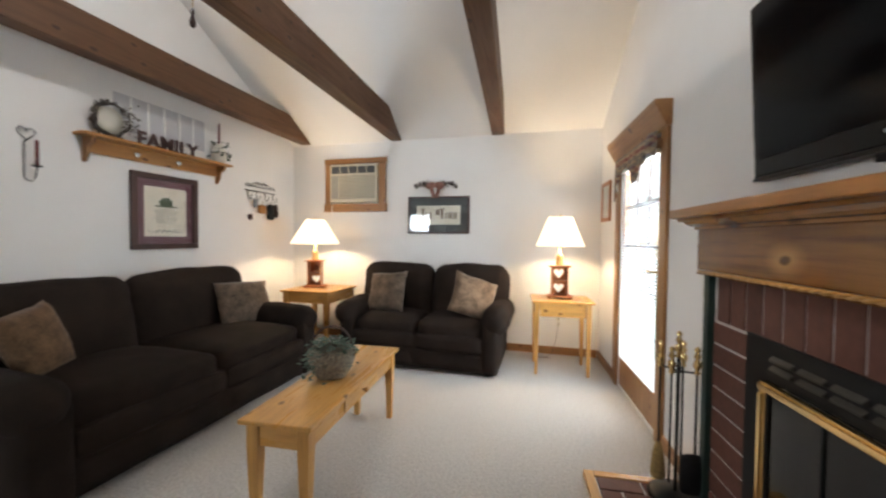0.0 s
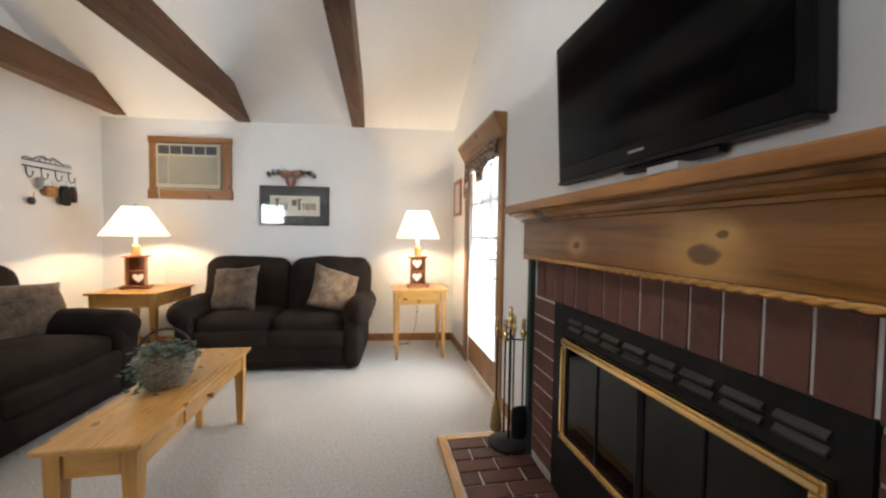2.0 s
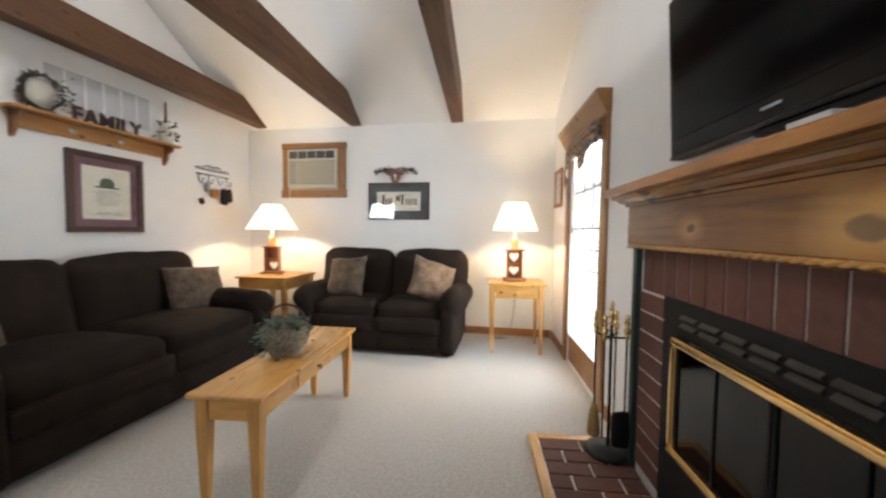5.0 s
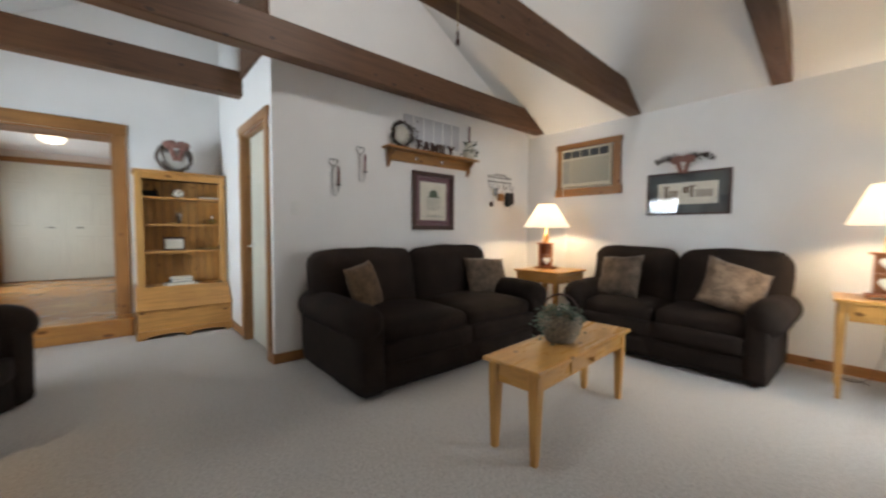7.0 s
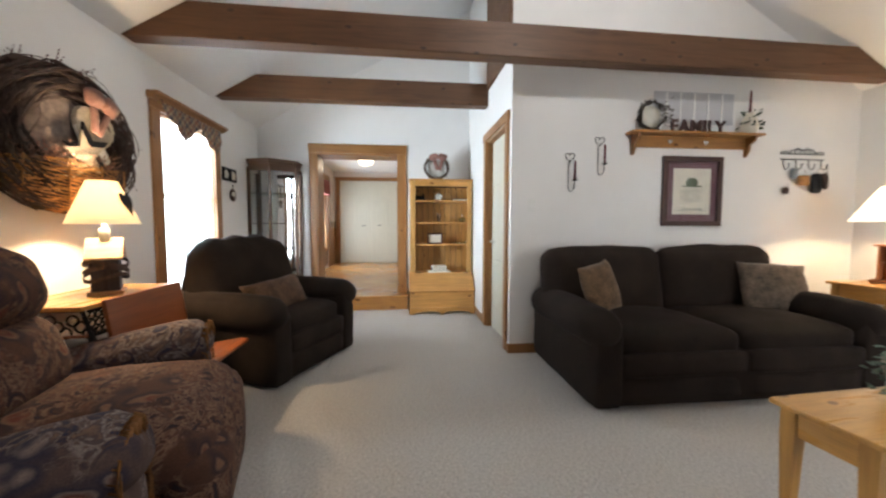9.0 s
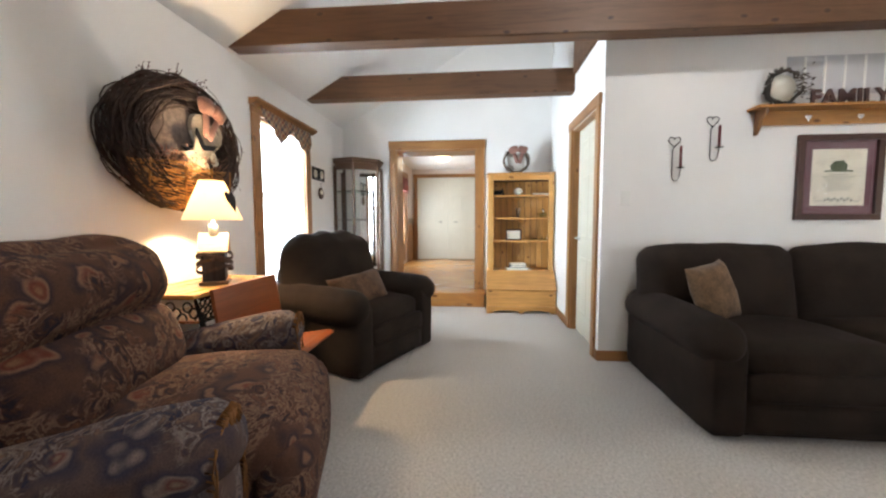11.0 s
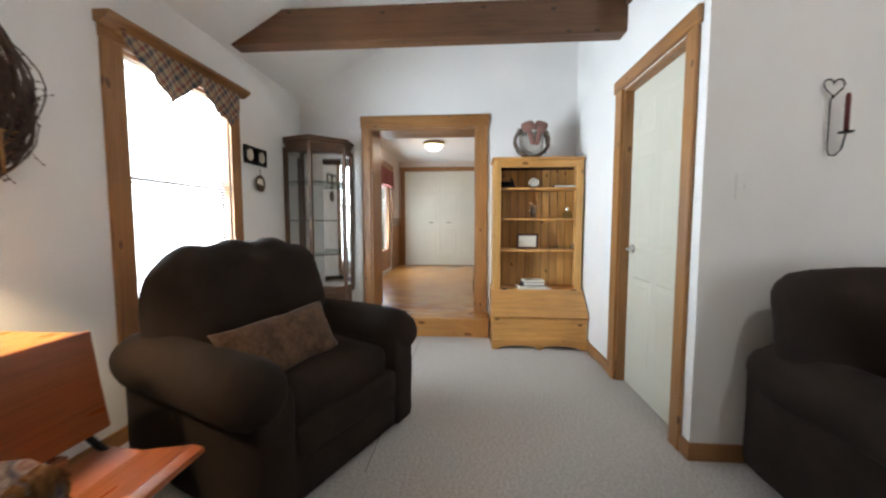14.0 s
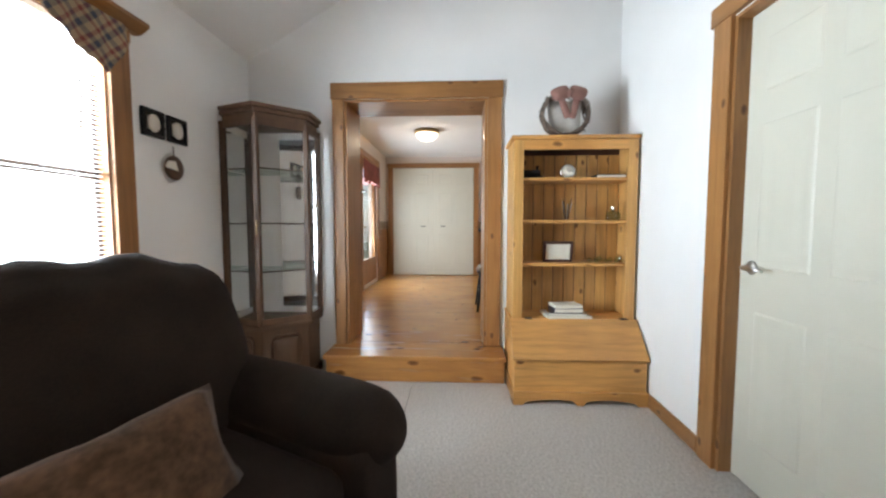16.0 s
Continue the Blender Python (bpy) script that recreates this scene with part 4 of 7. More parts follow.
# television above the mantel
tv = thing("television", "black flat-panel television tilted on its wall mount", "television", m=pose(0.60, 1.222, 1.768, 0, -3, 0))
part("bezel", Shape().box(-0.015, 0.045, -0.508, 0.508, -0.298, 0.300, 0.008), plain("tv_gloss", (0.006, 0.006, 0.007), 0.25, 0, 0.1, 5, 0, 0.14), tv)
part("screen", Shape().box(-0.0185, -0.0155, -0.472, 0.472, -0.235, 0.266), plain("tv_screen", (0.003, 0.003, 0.004), 0.12, 0, 0.1, 3, 0, 0.08), tv, "dark glossy screen")
part("lower_edge", Shape().box(-0.022, 0.03, -0.503, 0.503, -0.310, -0.296, 0.004), BLACK, tv)
part("logo", Shape().box(-0.0195, -0.0155, -0.045, 0.025, -0.266, -0.258), SILVERY, tv, "small silver maker's mark")
part("speaker_bar", Shape().box(-0.012, 0.02, -0.30, 0.06, -0.330, -0.311, 0.004), BLACK, tv)
part("mount", Shape().box(0.04, 0.058, -0.2, 0.2, -0.15, 0.15), BLACK, tv)
box = thing("sensor_box", "small white cable box on the wall under the television", "electronics", (0.60, 1.08, 1.425))
part("case", Shape().box(-0.02, 0.055, -0.06, 0.06, -0.012, 0.012, 0.004), WHITE, box)
part("cable", Shape().tube([(0.04, 0.06, 0.0), (0.05, 0.12, 0.01), (0.052, 0.20, 0.03)], 0.003, 6), BLACK, box)
east_side += [fire, hearth, tv, box]

# glazed patio door in the east wall
a, b, lo, hi = DOOR_E
door = tagged(new("door_2"), "glazed exterior door with pine casing and mini blind", "glass door", kind="structure")
part("casing", Shape().box(E - 0.022, E, a - 0.105, a, 0.0, hi + 0.01, 0.004), TRIM_Z, door)
part("casing", Shape().box(E - 0.022, E, b, b + 0.105, 0.0, hi + 0.01, 0.004), TRIM_Z, door)
part("crown", Shape().prism([(E, hi + 0.012), (E - 0.03, hi + 0.012), (E - 0.09, hi + 0.125), (E - 0.098, hi + 0.135), (E - 0.098, hi + 0.165), (E, hi + 0.165)], "y", a - 0.115, b + 0.12, 0.002), TRIM_Y, door)
part("door_leaf", Shape().box(E + 0.01, E + 0.05, a, a + 0.075, lo, hi, 0.003).box(E + 0.01, E + 0.05, b - 0.075, b, lo, hi, 0.003).box(E + 0.01, E + 0.05, a + 0.075, b - 0.075, lo, 0.255, 0.003).box(E + 0.01, E + 0.05, a + 0.075, b - 0.075, hi - 0.09, hi, 0.003), TRIM_Z, door)
sh = Shape()
for k in (1, 2):
    y = a + 0.075 + k * (b - a - 0.15) / 3
    sh.box(E + 0.02, E + 0.04, y - 0.012, y + 0.012, 0.27, hi - 0.09)
for k in range(1, 5):
    z = 0.27 + k * (hi - 0.36) / 5
    sh.box(E + 0.0205, E + 0.0395, a + 0.075, b - 0.075, z - 0.012, z + 0.012)
part("muntins", sh, SASH, door)
g = part("pane", Shape().box(E + 0.028, E + 0.032, a + 0.076, b - 0.076, 0.271, hi - 0.091), GLASS, door)
g.visible_shadow = False
part("lever_handle", Shape().box(E + 0.002, E + 0.012, a + 0.022, a + 0.052, 0.98, 1.12, 0.004).tube([(E, a + 0.037, 1.05), (E - 0.045, a + 0.037, 1.05), (E - 0.05, a + 0.12, 1.05)], 0.007, 8), BRASS2, door)
blind = thing("blind", "white mini blind over the glazed door", "blind", (0, 0, 0))
part("headrail", Shape().box(E - 0.022, E + 0.006, a + 0.06, b - 0.06, hi - 0.115, hi - 0.085, 0.002), WHITE, blind)
SLAT = Shape().rings([[(-0.009, -0.405, -0.003), (-0.009, 0.405, -0.003)], [(0, -0.405, 0.001), (0, 0.405, 0.001)], [(0.009, -0.405, -0.002), (0.009, 0.405, -0.002)]], close=False, caps=False)
first = part("slat", SLAT, BLINDMAT, blind, "", pose(E - 0.008, (a + b) / 2, 0.285, 0, -24, 0))
for k in range(1, 68):
    o = first.copy()
    scene.collection.objects.link(o)
    o.matrix_basis = pose(E - 0.008, (a + b) / 2, 0.285 + k * 0.0222, 0, -24, 0)
for y in (a + 0.2, b - 0.2):
    part("ladder_cord", Shape().rod((E - 0.021, y, 0.275), (E - 0.021, y, hi - 0.1), 0.001, n=5), WHITE, blind)


def valance(name, label, axis, c, a0, a1, z, drops, sign, arch=0.022):
    """A plaid valance across the head of a window; drops gives (share of the width, length) along its hanging edge."""
    t = thing(name, label, "valance", (0, 0, 0))
    n = 60
    sh = Shape()
    for layer in (0, 0.006):
        rows = []
        for i in range(n + 1):
            u = i / n
            k = max(q for q in range(len(drops) - 1) if drops[q][0] <= u)
            (u0, d0), (u1, d1) = drops[k], drops[k + 1]
            v = (u - u0) / (u1 - u0)
            low = z - d0 - (d1 - d0) * v + arch * math.sin(v * math.pi)
            w = 0.006 * math.sin(u * 46) + 0.006 * math.sin(u * 17)
            col = []
            for k in range(7):
                v = k / 6
                zz = z + (low - z) * v
                d = c + sign * (layer + w * (0.4 + v) + 0.01 * v)
                q = a0 + (a1 - a0) * u
                col.append((q, d, zz) if axis == "y" else (d, q, zz))
            rows.append(col)
        sh.rings(rows, close=False, caps=False)
    part("cloth", sh, PLAID, t)
    part("rod", Shape().rod(*[((q, c - sign * 0.008, z - 0.01) if axis == "y" else (c - sign * 0.008, q, z - 0.01)) for q in (a0 - 0.02, a1 + 0.02)], 0.007), BRASS2, t)
    return t


cloth = valance("valance", "tan and navy plaid valance with one long point", "x", E - 0.045, a - 0.02, b + 0.02, hi + 0.005, ((0.0, 0.16), (0.16, 0.10), (0.42, 0.27), (0.66, 0.09), (1.0, 0.36)), -1)
gather = Shape().soft((E - 0.055, a + 0.06, hi - 0.05), (0.05, 0.10, 0.11), 0.025, (0.004, 0.01, 0.01), 7, wob=0.02)
part("gathered_knot", gather, PLAID, cloth, "cloth gathered in a knot")
east_side += [door, blind, cloth]

# window in the south wall
a, b, lo, hi = WIN_S
win = tagged(new("window_1"), "tall double-hung window with pine casing", "window", kind="structure")
part("casing", Shape().box(a - 0.11, a, S, S + 0.022, lo - 0.02, hi + 0.01, 0.004), TRIM_Z, win)
part("casing", Shape().box(b, b + 0.115, S, S + 0.022, lo - 0.02, hi + 0.01, 0.004), TRIM_Z, win)
part("head_casing", Shape().box(a - 0.115, b + 0.12, S, S + 0.026, hi + 0.011, hi + 0.07, 0.004), TRIM_X, win)
part("crown", Shape().prism([(S, hi + 0.071), (S + 0.035, hi + 0.071), (S + 0.085, hi + 0.105), (S + 0.085, hi + 0.125), (S, hi + 0.125)], "x", a - 0.165, b + 0.135, 0.002), TRIM_X, win)
part("window_sill", Shape().box(a - 0.10, b + 0.10, S, S + 0.05, lo - 0.045, lo - 0.02, 0.005), TRIM_X, win)
part("apron", Shape().box(a - 0.085, b + 0.085, S, S + 0.018, lo - 0.125, lo - 0.046, 0.004), TRIM_X, win)
sh = Shape()
sh.box(a, a + 0.035, S - 0.11, S - 0.05, lo, hi).box(b - 0.035, b, S - 0.11, S - 0.05, lo, hi).box(a + 0.035, b - 0.035, S - 0.11, S - 0.05, lo, lo + 0.05).box(a + 0.035, b - 0.035, S - 0.11, S - 0.05, hi - 0.04, hi).box(a + 0.035, b - 0.035, S - 0.11, S - 0.05, 1.36, 1.40)
part("window_frame", sh, SASH, win)
for z0, z1 in ((lo + 0.05, 1.36), (1.40, hi - 0.04)):
    g = part("pane", Shape().box(a + 0.035, b - 0.035, S - 0.082, S - 0.078, z0, z1), GLASS, win)
    g.visible_shadow = False
part("jamb", Shape().box(a, a + 0.012, S - 0.05, S, lo, hi).box(b - 0.012, b, S - 0.05, S, lo, hi).box(a + 0.012, b - 0.012, S - 0.05, S, hi - 0.012, hi).box(a + 0.012, b - 0.012, S - 0.05, S, lo, lo + 0.012), TRIM_Z, win)
blind = thing("blind", "white mini blind in the tall window", "blind", (0, 0, 0))
part("headrail", Shape().box(a + 0.014, b - 0.014, S - 0.04, S - 0.012, hi - 0.042, hi - 0.014, 0.002), WHITE, blind)
SLAT = Shape().rings([[(-0.41, -0.009, -0.003), (0.41, -0.009, -0.003)], [(-0.41, 0, 0.001), (0.41, 0, 0.001)], [(-0.41, 0.009, -0.002), (0.41, 0.009, -0.002)]], close=False, caps=False)
first = part("slat", SLAT, BLINDMAT, blind, "", pose((a + b) / 2, S - 0.026, lo + 0.03, 10, 0, 0))
for k in range(1, 66):
    o = first.copy()
    scene.collection.objects.link(o)
    o.matrix_basis = pose((a + b) / 2, S - 0.026, lo + 0.03 + k * 0.0222, 10, 0, 0)
for x in (a + 0.15, b - 0.15):
    part("ladder_cord", Shape().rod((x, S - 0.013, lo + 0.02), (x, S - 0.013, hi - 0.03), 0.001, n=5), WHITE, blind)
valance("valance", "tan and navy plaid valance with two hanging points", "y", S + 0.045, a - 0.06, b + 0.03, hi + 0.07, ((0.0, 0.10), (0.12, 0.27), (0.45, 0.08), (0.68, 0.26), (1.0, 0.05)), 1, 0.004)

# closet door
a, b, lo, hi = CLOSET_D
cd = tagged(new("door_3"), "closed white six-panel closet door in pine casing", "door", kind="structure")
part("casing", Shape().box(a - 0.11, a, CLOSET - 0.022, CLOSET, 0.0, hi + 0.005, 0.004), TRIM_Z, cd)
part("casing", Shape().box(b, b + 0.085, CLOSET - 0.022, CLOSET, 0.0, hi + 0.005, 0.004), TRIM_Z, cd)
part("head_casing", Shape().box(a - 0.13, b + 0.10, CLOSET - 0.026, CLOSET, hi + 0.006, hi + 0.09, 0.004), TRIM_X, cd)
part("jamb", Shape().box(a, a + 0.016, CLOSET - 0.002, CLOSET + 0.1, 0, hi).box(b - 0.016, b, CLOSET - 0.002, CLOSET + 0.1, 0, hi).box(a + 0.016, b - 0.016, CLOSET - 0.002, CLOSET + 0.1, hi - 0.016, hi), TRIM_Z, cd)


def panel_door(name, parent, w, h, matx, mat, label=""):
    """A moulded six-panel leaf in the x-z plane, its low corner at the origin, facing -y."""
    sh = Shape().box(0, w, 0, 0.035, 0, h)
    leaf = part(name, sh, mat, parent, label, matx)
    px = ((0.115 * w, 0.455 * w), (0.545 * w, 0.885 * w))
    for x0, x1 in px:
        for z0, z1 in ((0.10, 0.38), (0.47, 0.77), (0.83, 0.94)):
            p = Shape()
            zz0, zz1 = z0 * h, z1 * h
            ring = []
            for ins, d in ((0.0, 0.001), (0.012, -0.0034), (0.026, -0.0030), (0.045, -0.0012), (0.060, -0.0012), (0.085, -0.0028)):
                ring.append([(x0 + ins, d, zz0 + ins), (x1 - ins, d, zz0 + ins), (x1 - ins, d, zz1 - ins), (x0 + ins, d, zz1 - ins)])
            p.rings(ring, smooth=False)
            part("panel", p, mat, leaf)
    return leaf


leaf = panel_door("leaf", cd, b - a - 0.036, hi - 0.025, pose(a + 0.018, CLOSET + 0.058, 0.006), DOORWHITE)
kn = Shape().lathe([(0.030, 0), (0.031, 0.005), (0.024, 0.010), (0.011, 0.014), (0.010, 0.045), (0.0, 0.048)], 20)
kn.tube([(0, 0, 0.040), (0.02, 0.0, 0.047), (0.06, 0.003, 0.050), (0.11, -0.004, 0.047)], [0.010, 0.009, 0.008, 0.006], 10)
part("door_lever", kn, NICKEL, leaf, "brushed nickel lever handle", pose(0.065, 0.0, 0.955, 90, 0, 0))

# outdoors beyond the glass
structure("backdrop", Shape().box(-6.5, -1.0, S - 1.62, S - 1.60, -0.4, 3.2), OUTSIDE, "washed-out bright daylight outdoors", "backdrop")
structure("backdrop", Shape().box(E + 1.90, E + 1.92, 1.2, 7.5, -0.4, 3.6), OUTSIDE, "washed-out bright daylight outdoors", "backdrop")
structure("backdrop", Shape().box(-10.5, -6.6, DY0 - 1.3, DY0 - 1.28, -0.4, 3.4), OUTSIDE, "washed-out bright daylight outdoors", "backdrop")
structure("ground", Shape().box(-40, 40, -40, 40, -0.6, -0.5), plain("lawn", (0.06, 0.10, 0.035), 1.0, 0, 0.4, 3, 0.4), "grass outside the house", "ground")

# ---- bookcase ----
BX, BY0, BY1 = -4.93, 0.118, 0.935
bc = thing("bookcase", "knotty pine bookcase with slant-lid chest below", "bookcase", (0, 0, 0))
back = W + 0.03
part("side_panel", Shape().box(back, BX - 0.02, BY0, BY0 + 0.02, 0.50, 1.715, 0.002), CASE_Z, bc)
part("side_panel", Shape().box(back, BX - 0.02, BY1 - 0.02, BY1, 0.50, 1.715, 0.002), CASE_Z, bc)
part("stile", Shape().box(BX - 0.02, BX, BY0, BY0 + 0.065, 0.50, 1.715, 0.003), CASE_Z, bc)
part("stile", Shape().box(BX - 0.02, BX, BY1 - 0.065, BY1, 0.50, 1.715, 0.003), CASE_Z, bc)
part("top_rail", Shape().box(BX - 0.02, BX - 0.001, BY0 + 0.065, BY1 - 0.065, 1.65, 1.715, 0.002), CASE_Y, bc)
part("top", Shape().box(back, BX + 0.018, BY0 - 0.018, BY1 + 0.006, 1.716, 1.742, 0.005), CASE_Y, bc)
BACKX = -5.18
nb = 10
pw = (BY1 - BY0 - 0.044) / nb
bead = Shape().box(0, 0.01, 0.0025, pw - 0.0025, 0, 1.15, 0.003)
first = part("back_board", bead, CASE_Z, bc, "", pose(BACKX - 0.01, BY0 + 0.022, 0.505))
for k in range(1, nb):
    o = first.copy()
    scene.collection.objects.link(o)
    o.matrix_basis = pose(BACKX - 0.01, BY0 + 0.022 + k * pw, 0.505)
part("back_panel", Shape().box(BACKX - 0.02, BACKX - 0.012, BY0 + 0.02, BY1 - 0.02, 0.5, 1.71), DARKWOOD, bc)
SHELVES = (0.885, 1.18, 1.468)
for z in SHELVES:
    part("shelf", Shape().box(BACKX, BX - 0.03, BY0 + 0.021, BY1 - 0.021, z - 0.02, z, 0.003), CASE_Y, bc)
part("chest_body", Shape().prism([(back, 0.075), (-4.735, 0.075), (-4.735, 0.29), (-4.92, 0.492), (back, 0.492)], "y", BY0 - 0.012, BY1 + 0.004, 0.003), CASE_Y, bc)
part("chest_top", Shape().box(back, -4.905, BY0 - 0.016, BY1 + 0.006, 0.493, 0.508, 0.003), CASE_Y, bc)
lid = part("slant_lid", Shape().prism([(-4.715, 0.285), (-4.708, 0.30), (-4.905, 0.515), (-4.915, 0.498)], "y", BY0 - 0.022, BY1 + 0.008, 0.002), CASE_Y, bc, "slanted pine lid")
for y in (BY0 + 0.08, BY1 - 0.10):
    part("hinge", Shape().box(-4.935, -4.900, y, y + 0.05, 0.5085, 0.5165, 0.001), BLACK, lid)
n = 40
pts = []
w = BY1 - BY0 + 0.03
for k in range(n + 1):
    u = k / n
    y = BY0 - 0.02 + w * u
    z = 0.0 if u < 0.10 or u > 0.90 else 0.022 + 0.016 * abs(math.sin((u - 0.10) / 0.8 * math.pi * 2.0)) - (0.03 if abs(u - 0.5) < 0.035 else 0)
    pts.append((y, max(0.0, z)))
pts += [(BY1 + 0.01, 0.085), (BY0 - 0.02, 0.085)]
part("skirt", Shape().prism(pts, "x", -4.735, -4.715), CASE_Y, bc, "scalloped pine skirt")
part("side_skirt", Shape().box(back, -4.736, BY0 - 0.02, BY0 - 0.012, 0.0, 0.085), CASE_Y, bc)
part("side_skirt", Shape().box(back, -4.736, BY1 + 0.002, BY1 + 0.008, 0.0, 0.085), CASE_Y, bc)

# ---- curio cabinet ----
cu = thing("curio_cabinet", "dark oak six-sided curio cabinet with glass shelves", "display cabinet", (0, 0, 0))
CP = [(-5.27, -1.88), (-4.92, -1.88), (-4.83, -1.60), (-5.05, -1.35), (-5.27, -1.35)]


def grow(poly, d):
    c = Vector((sum(p[0] for p in poly) / len(poly), sum(p[1] for p in poly) / len(poly)))
    out = []
    for p in poly:
        v = Vector(p)
        q = v + (v - c).normalized() * d
        out.append((max(W + 0.005, q.x), max(S + 0.004, q.y)))
    return out


part("base_cabinet", Shape().prism(grow(CP, -0.01), "z", 0.07, 0.42, 0.003), CURIO, cu)
part("plinth", Shape().prism(grow(CP, 0.008), "z", 0.0, 0.07, 0.004), CURIO, cu)
part("waist_moulding", Shape().prism(grow(CP, 0.02), "z", 0.42, 0.455, 0.008), CURIO, cu)
part("top_panel", Shape().prism(grow(CP, 0.0), "z", 1.86, 1.895, 0.003), CURIO, cu)
part("crown_moulding", Shape().prism(grow(CP, 0.02), "z", 1.896, 1.925, 0.008), CURIO, cu)
part("crown_moulding", Shape().prism(grow(CP, 0.038), "z", 1.926, 1.955, 0.008), CURIO, cu)
for x, y in CP:
    part("post", Shape().box(max(x - 0.018, W + 0.006), max(x - 0.018, W + 0.006) + 0.036, max(y - 0.018, S + 0.005), max(y - 0.018, S + 0.005) + 0.036, 0.456, 1.859, 0.006), CURIO, cu)
for i in range(1, 4):
    p, q = Vector((*CP[i], 0)), Vector((*CP[i + 1], 0))
    for z0, z1 in ((0.456, 0.50), (1.81, 1.858)):
        d = (q - p).normalized()
        nrm = Vector((-d.y, d.x, 0)) * 0.012
        poly = [(p + nrm)[:2], (q + nrm)[:2], (q - nrm)[:2], (p - nrm)[:2]]
        part("rail", Shape().prism(poly, "z", z0, z1), CURIO, cu)
    nrm = Vector((-(q - p).normalized().y, (q - p).normalized().x, 0)) * 0.002
    g = part("glass_pane", Shape().prism([(p + nrm)[:2], (q + nrm)[:2], (q - nrm)[:2], (p - nrm)[:2]], "z", 0.501, 1.809), GLASS, cu)
    g.visible_shadow = False
    mid, ang = (p + q) / 2, math.degrees(math.atan2((q - p).y, (q - p).x))
    L = (q - p).length
    if L > 0.27:
        out = (mid - Vector((-5.1, -1.65, 0))).normalized()
        mm = pose(mid.x + out.x * 0.004, mid.y + out.y * 0.004, 0.245, 0, 0, ang)
        pts = []
        for k in range(24):
            t2 = 2 * math.pi * k / 24
            pts.append(((L / 2 - 0.07) * max(-1, min(1, 1.25 * math.cos(t2))), 0.008, 0.12 * max(-1, min(1, 1.2 * math.sin(t2)))))
        part("raised_panel", Shape().tube(pts, 0.011, 8, True).tube([(p3[0] * 0.62, 0.008, p3[2] * 0.62) for p3 in pts], 0.008, 8, True).soft((0, 0, 0), (L - 0.16, 0.02, 0.2), 0.01, (0, 0.012, 0), 6), CURIO, cu, "carved oval door panel", mm)
part("mirror_back", Shape().box(W + 0.007, W + 0.010, -1.66, -1.37, 0.5, 1.81), MIRROR, cu, "mirrored back")
part("mirror_back", Shape().box(-5.245, -4.94, S + 0.007, S + 0.010, 0.5, 1.81), MIRROR, cu, "mirrored back")
GLASSY = glass_material("shelf_glass", (0.80, 0.90, 0.87))
for z in (0.82, 1.155, 1.53):
    board = part("glass_shelf", Shape().prism(grow(CP, -0.03), "z", z, z + 0.006), GLASSY, cu)
    rim = Shape()
    ends = grow(CP, -0.026)
    for p, q in zip(ends[1:4], ends[2:5]):
        rim.rod((*p, z + 0.003), (*q, z + 0.003), 0.0055, n=6)
    part("rim", rim, SASH, board, "dark shelf edge")
part("pull", Shape().rod((-4.815, -1.60, 1.08), (-4.815, -1.60, 1.18), 0.005), BRASS2, cu)

# ---- air conditioner ----
a, b, lo, hi = AC
fr = tagged(new("window_2"), "stained pine frame round the wall air conditioner", "window frame", kind="structure")
part("casing", Shape().box(a - 0.075, a, N - 0.022, N, lo - 0.01, hi + 0.005, 0.004), TRIM_Z, fr)
part("casing", Shape().box(b, b + 0.095, N - 0.022, N, lo - 0.01, hi + 0.005, 0.004), TRIM_Z, fr)
part("casing", Shape().box(a - 0.085, b + 0.105, N - 0.024, N, hi + 0.006, hi + 0.075, 0.004), TRIM_X, fr)
part("casing", Shape().box(a - 0.09, b + 0.11, N - 0.026, N, lo - 0.11, lo - 0.011, 0.004), TRIM_X, fr)
ac = thing("air_conditioner", "beige wall air conditioner with louvred front", "air conditioner", (0, 0, 0))
part("case", Shape().box(a + 0.002, b - 0.002, N - 0.01, N + 0.4, lo + 0.002, hi - 0.002, 0.01), BEIGE, ac)
part("front", Shape().box(a + 0.006, b - 0.006, N - 0.045, N - 0.011, lo + 0.006, hi - 0.006, 0.012), BEIGE, ac)
# a flat dark plate stands for the shade inside the outlet
part("air_outlet", Shape().box(a + 0.03, b - 0.03, N - 0.047, N - 0.044, hi - 0.115, hi - 0.028), plain("outlet_shade", (0.05, 0.055, 0.06), 0.7), ac, "flat dark plate for the shaded air outlet")
for k in range(6):
    x = a + 0.03 + k * (b - a - 0.06) / 5
    part("vane", Shape().box(x - 0.004, x + 0.004, N - 0.052, N - 0.0475, hi - 0.118, hi - 0.025), BEIGE, ac)
part("control_panel", Shape().box(a + 0.03, a + 0.125, N - 0.050, N - 0.046, lo + 0.05, hi - 0.14, 0.002), plain("panel_grey", (0.34, 0.33, 0.29), 0.5), ac)
for k in range(17):
    z = lo + 0.06 + k * 0.0172
    part("grille_bar", Shape().box(a + 0.14, b - 0.035, N - 0.051, N - 0.0455, z, z + 0.0095), BEIGE, ac)
# darkened sheet gives the shade between the grille bars
part("grille_back", Shape().box(a + 0.138, b - 0.033, N - 0.0465, N - 0.0452, lo + 0.052, hi - 0.135), plain("grille_shade", (0.16, 0.15, 0.12), 0.8), ac)
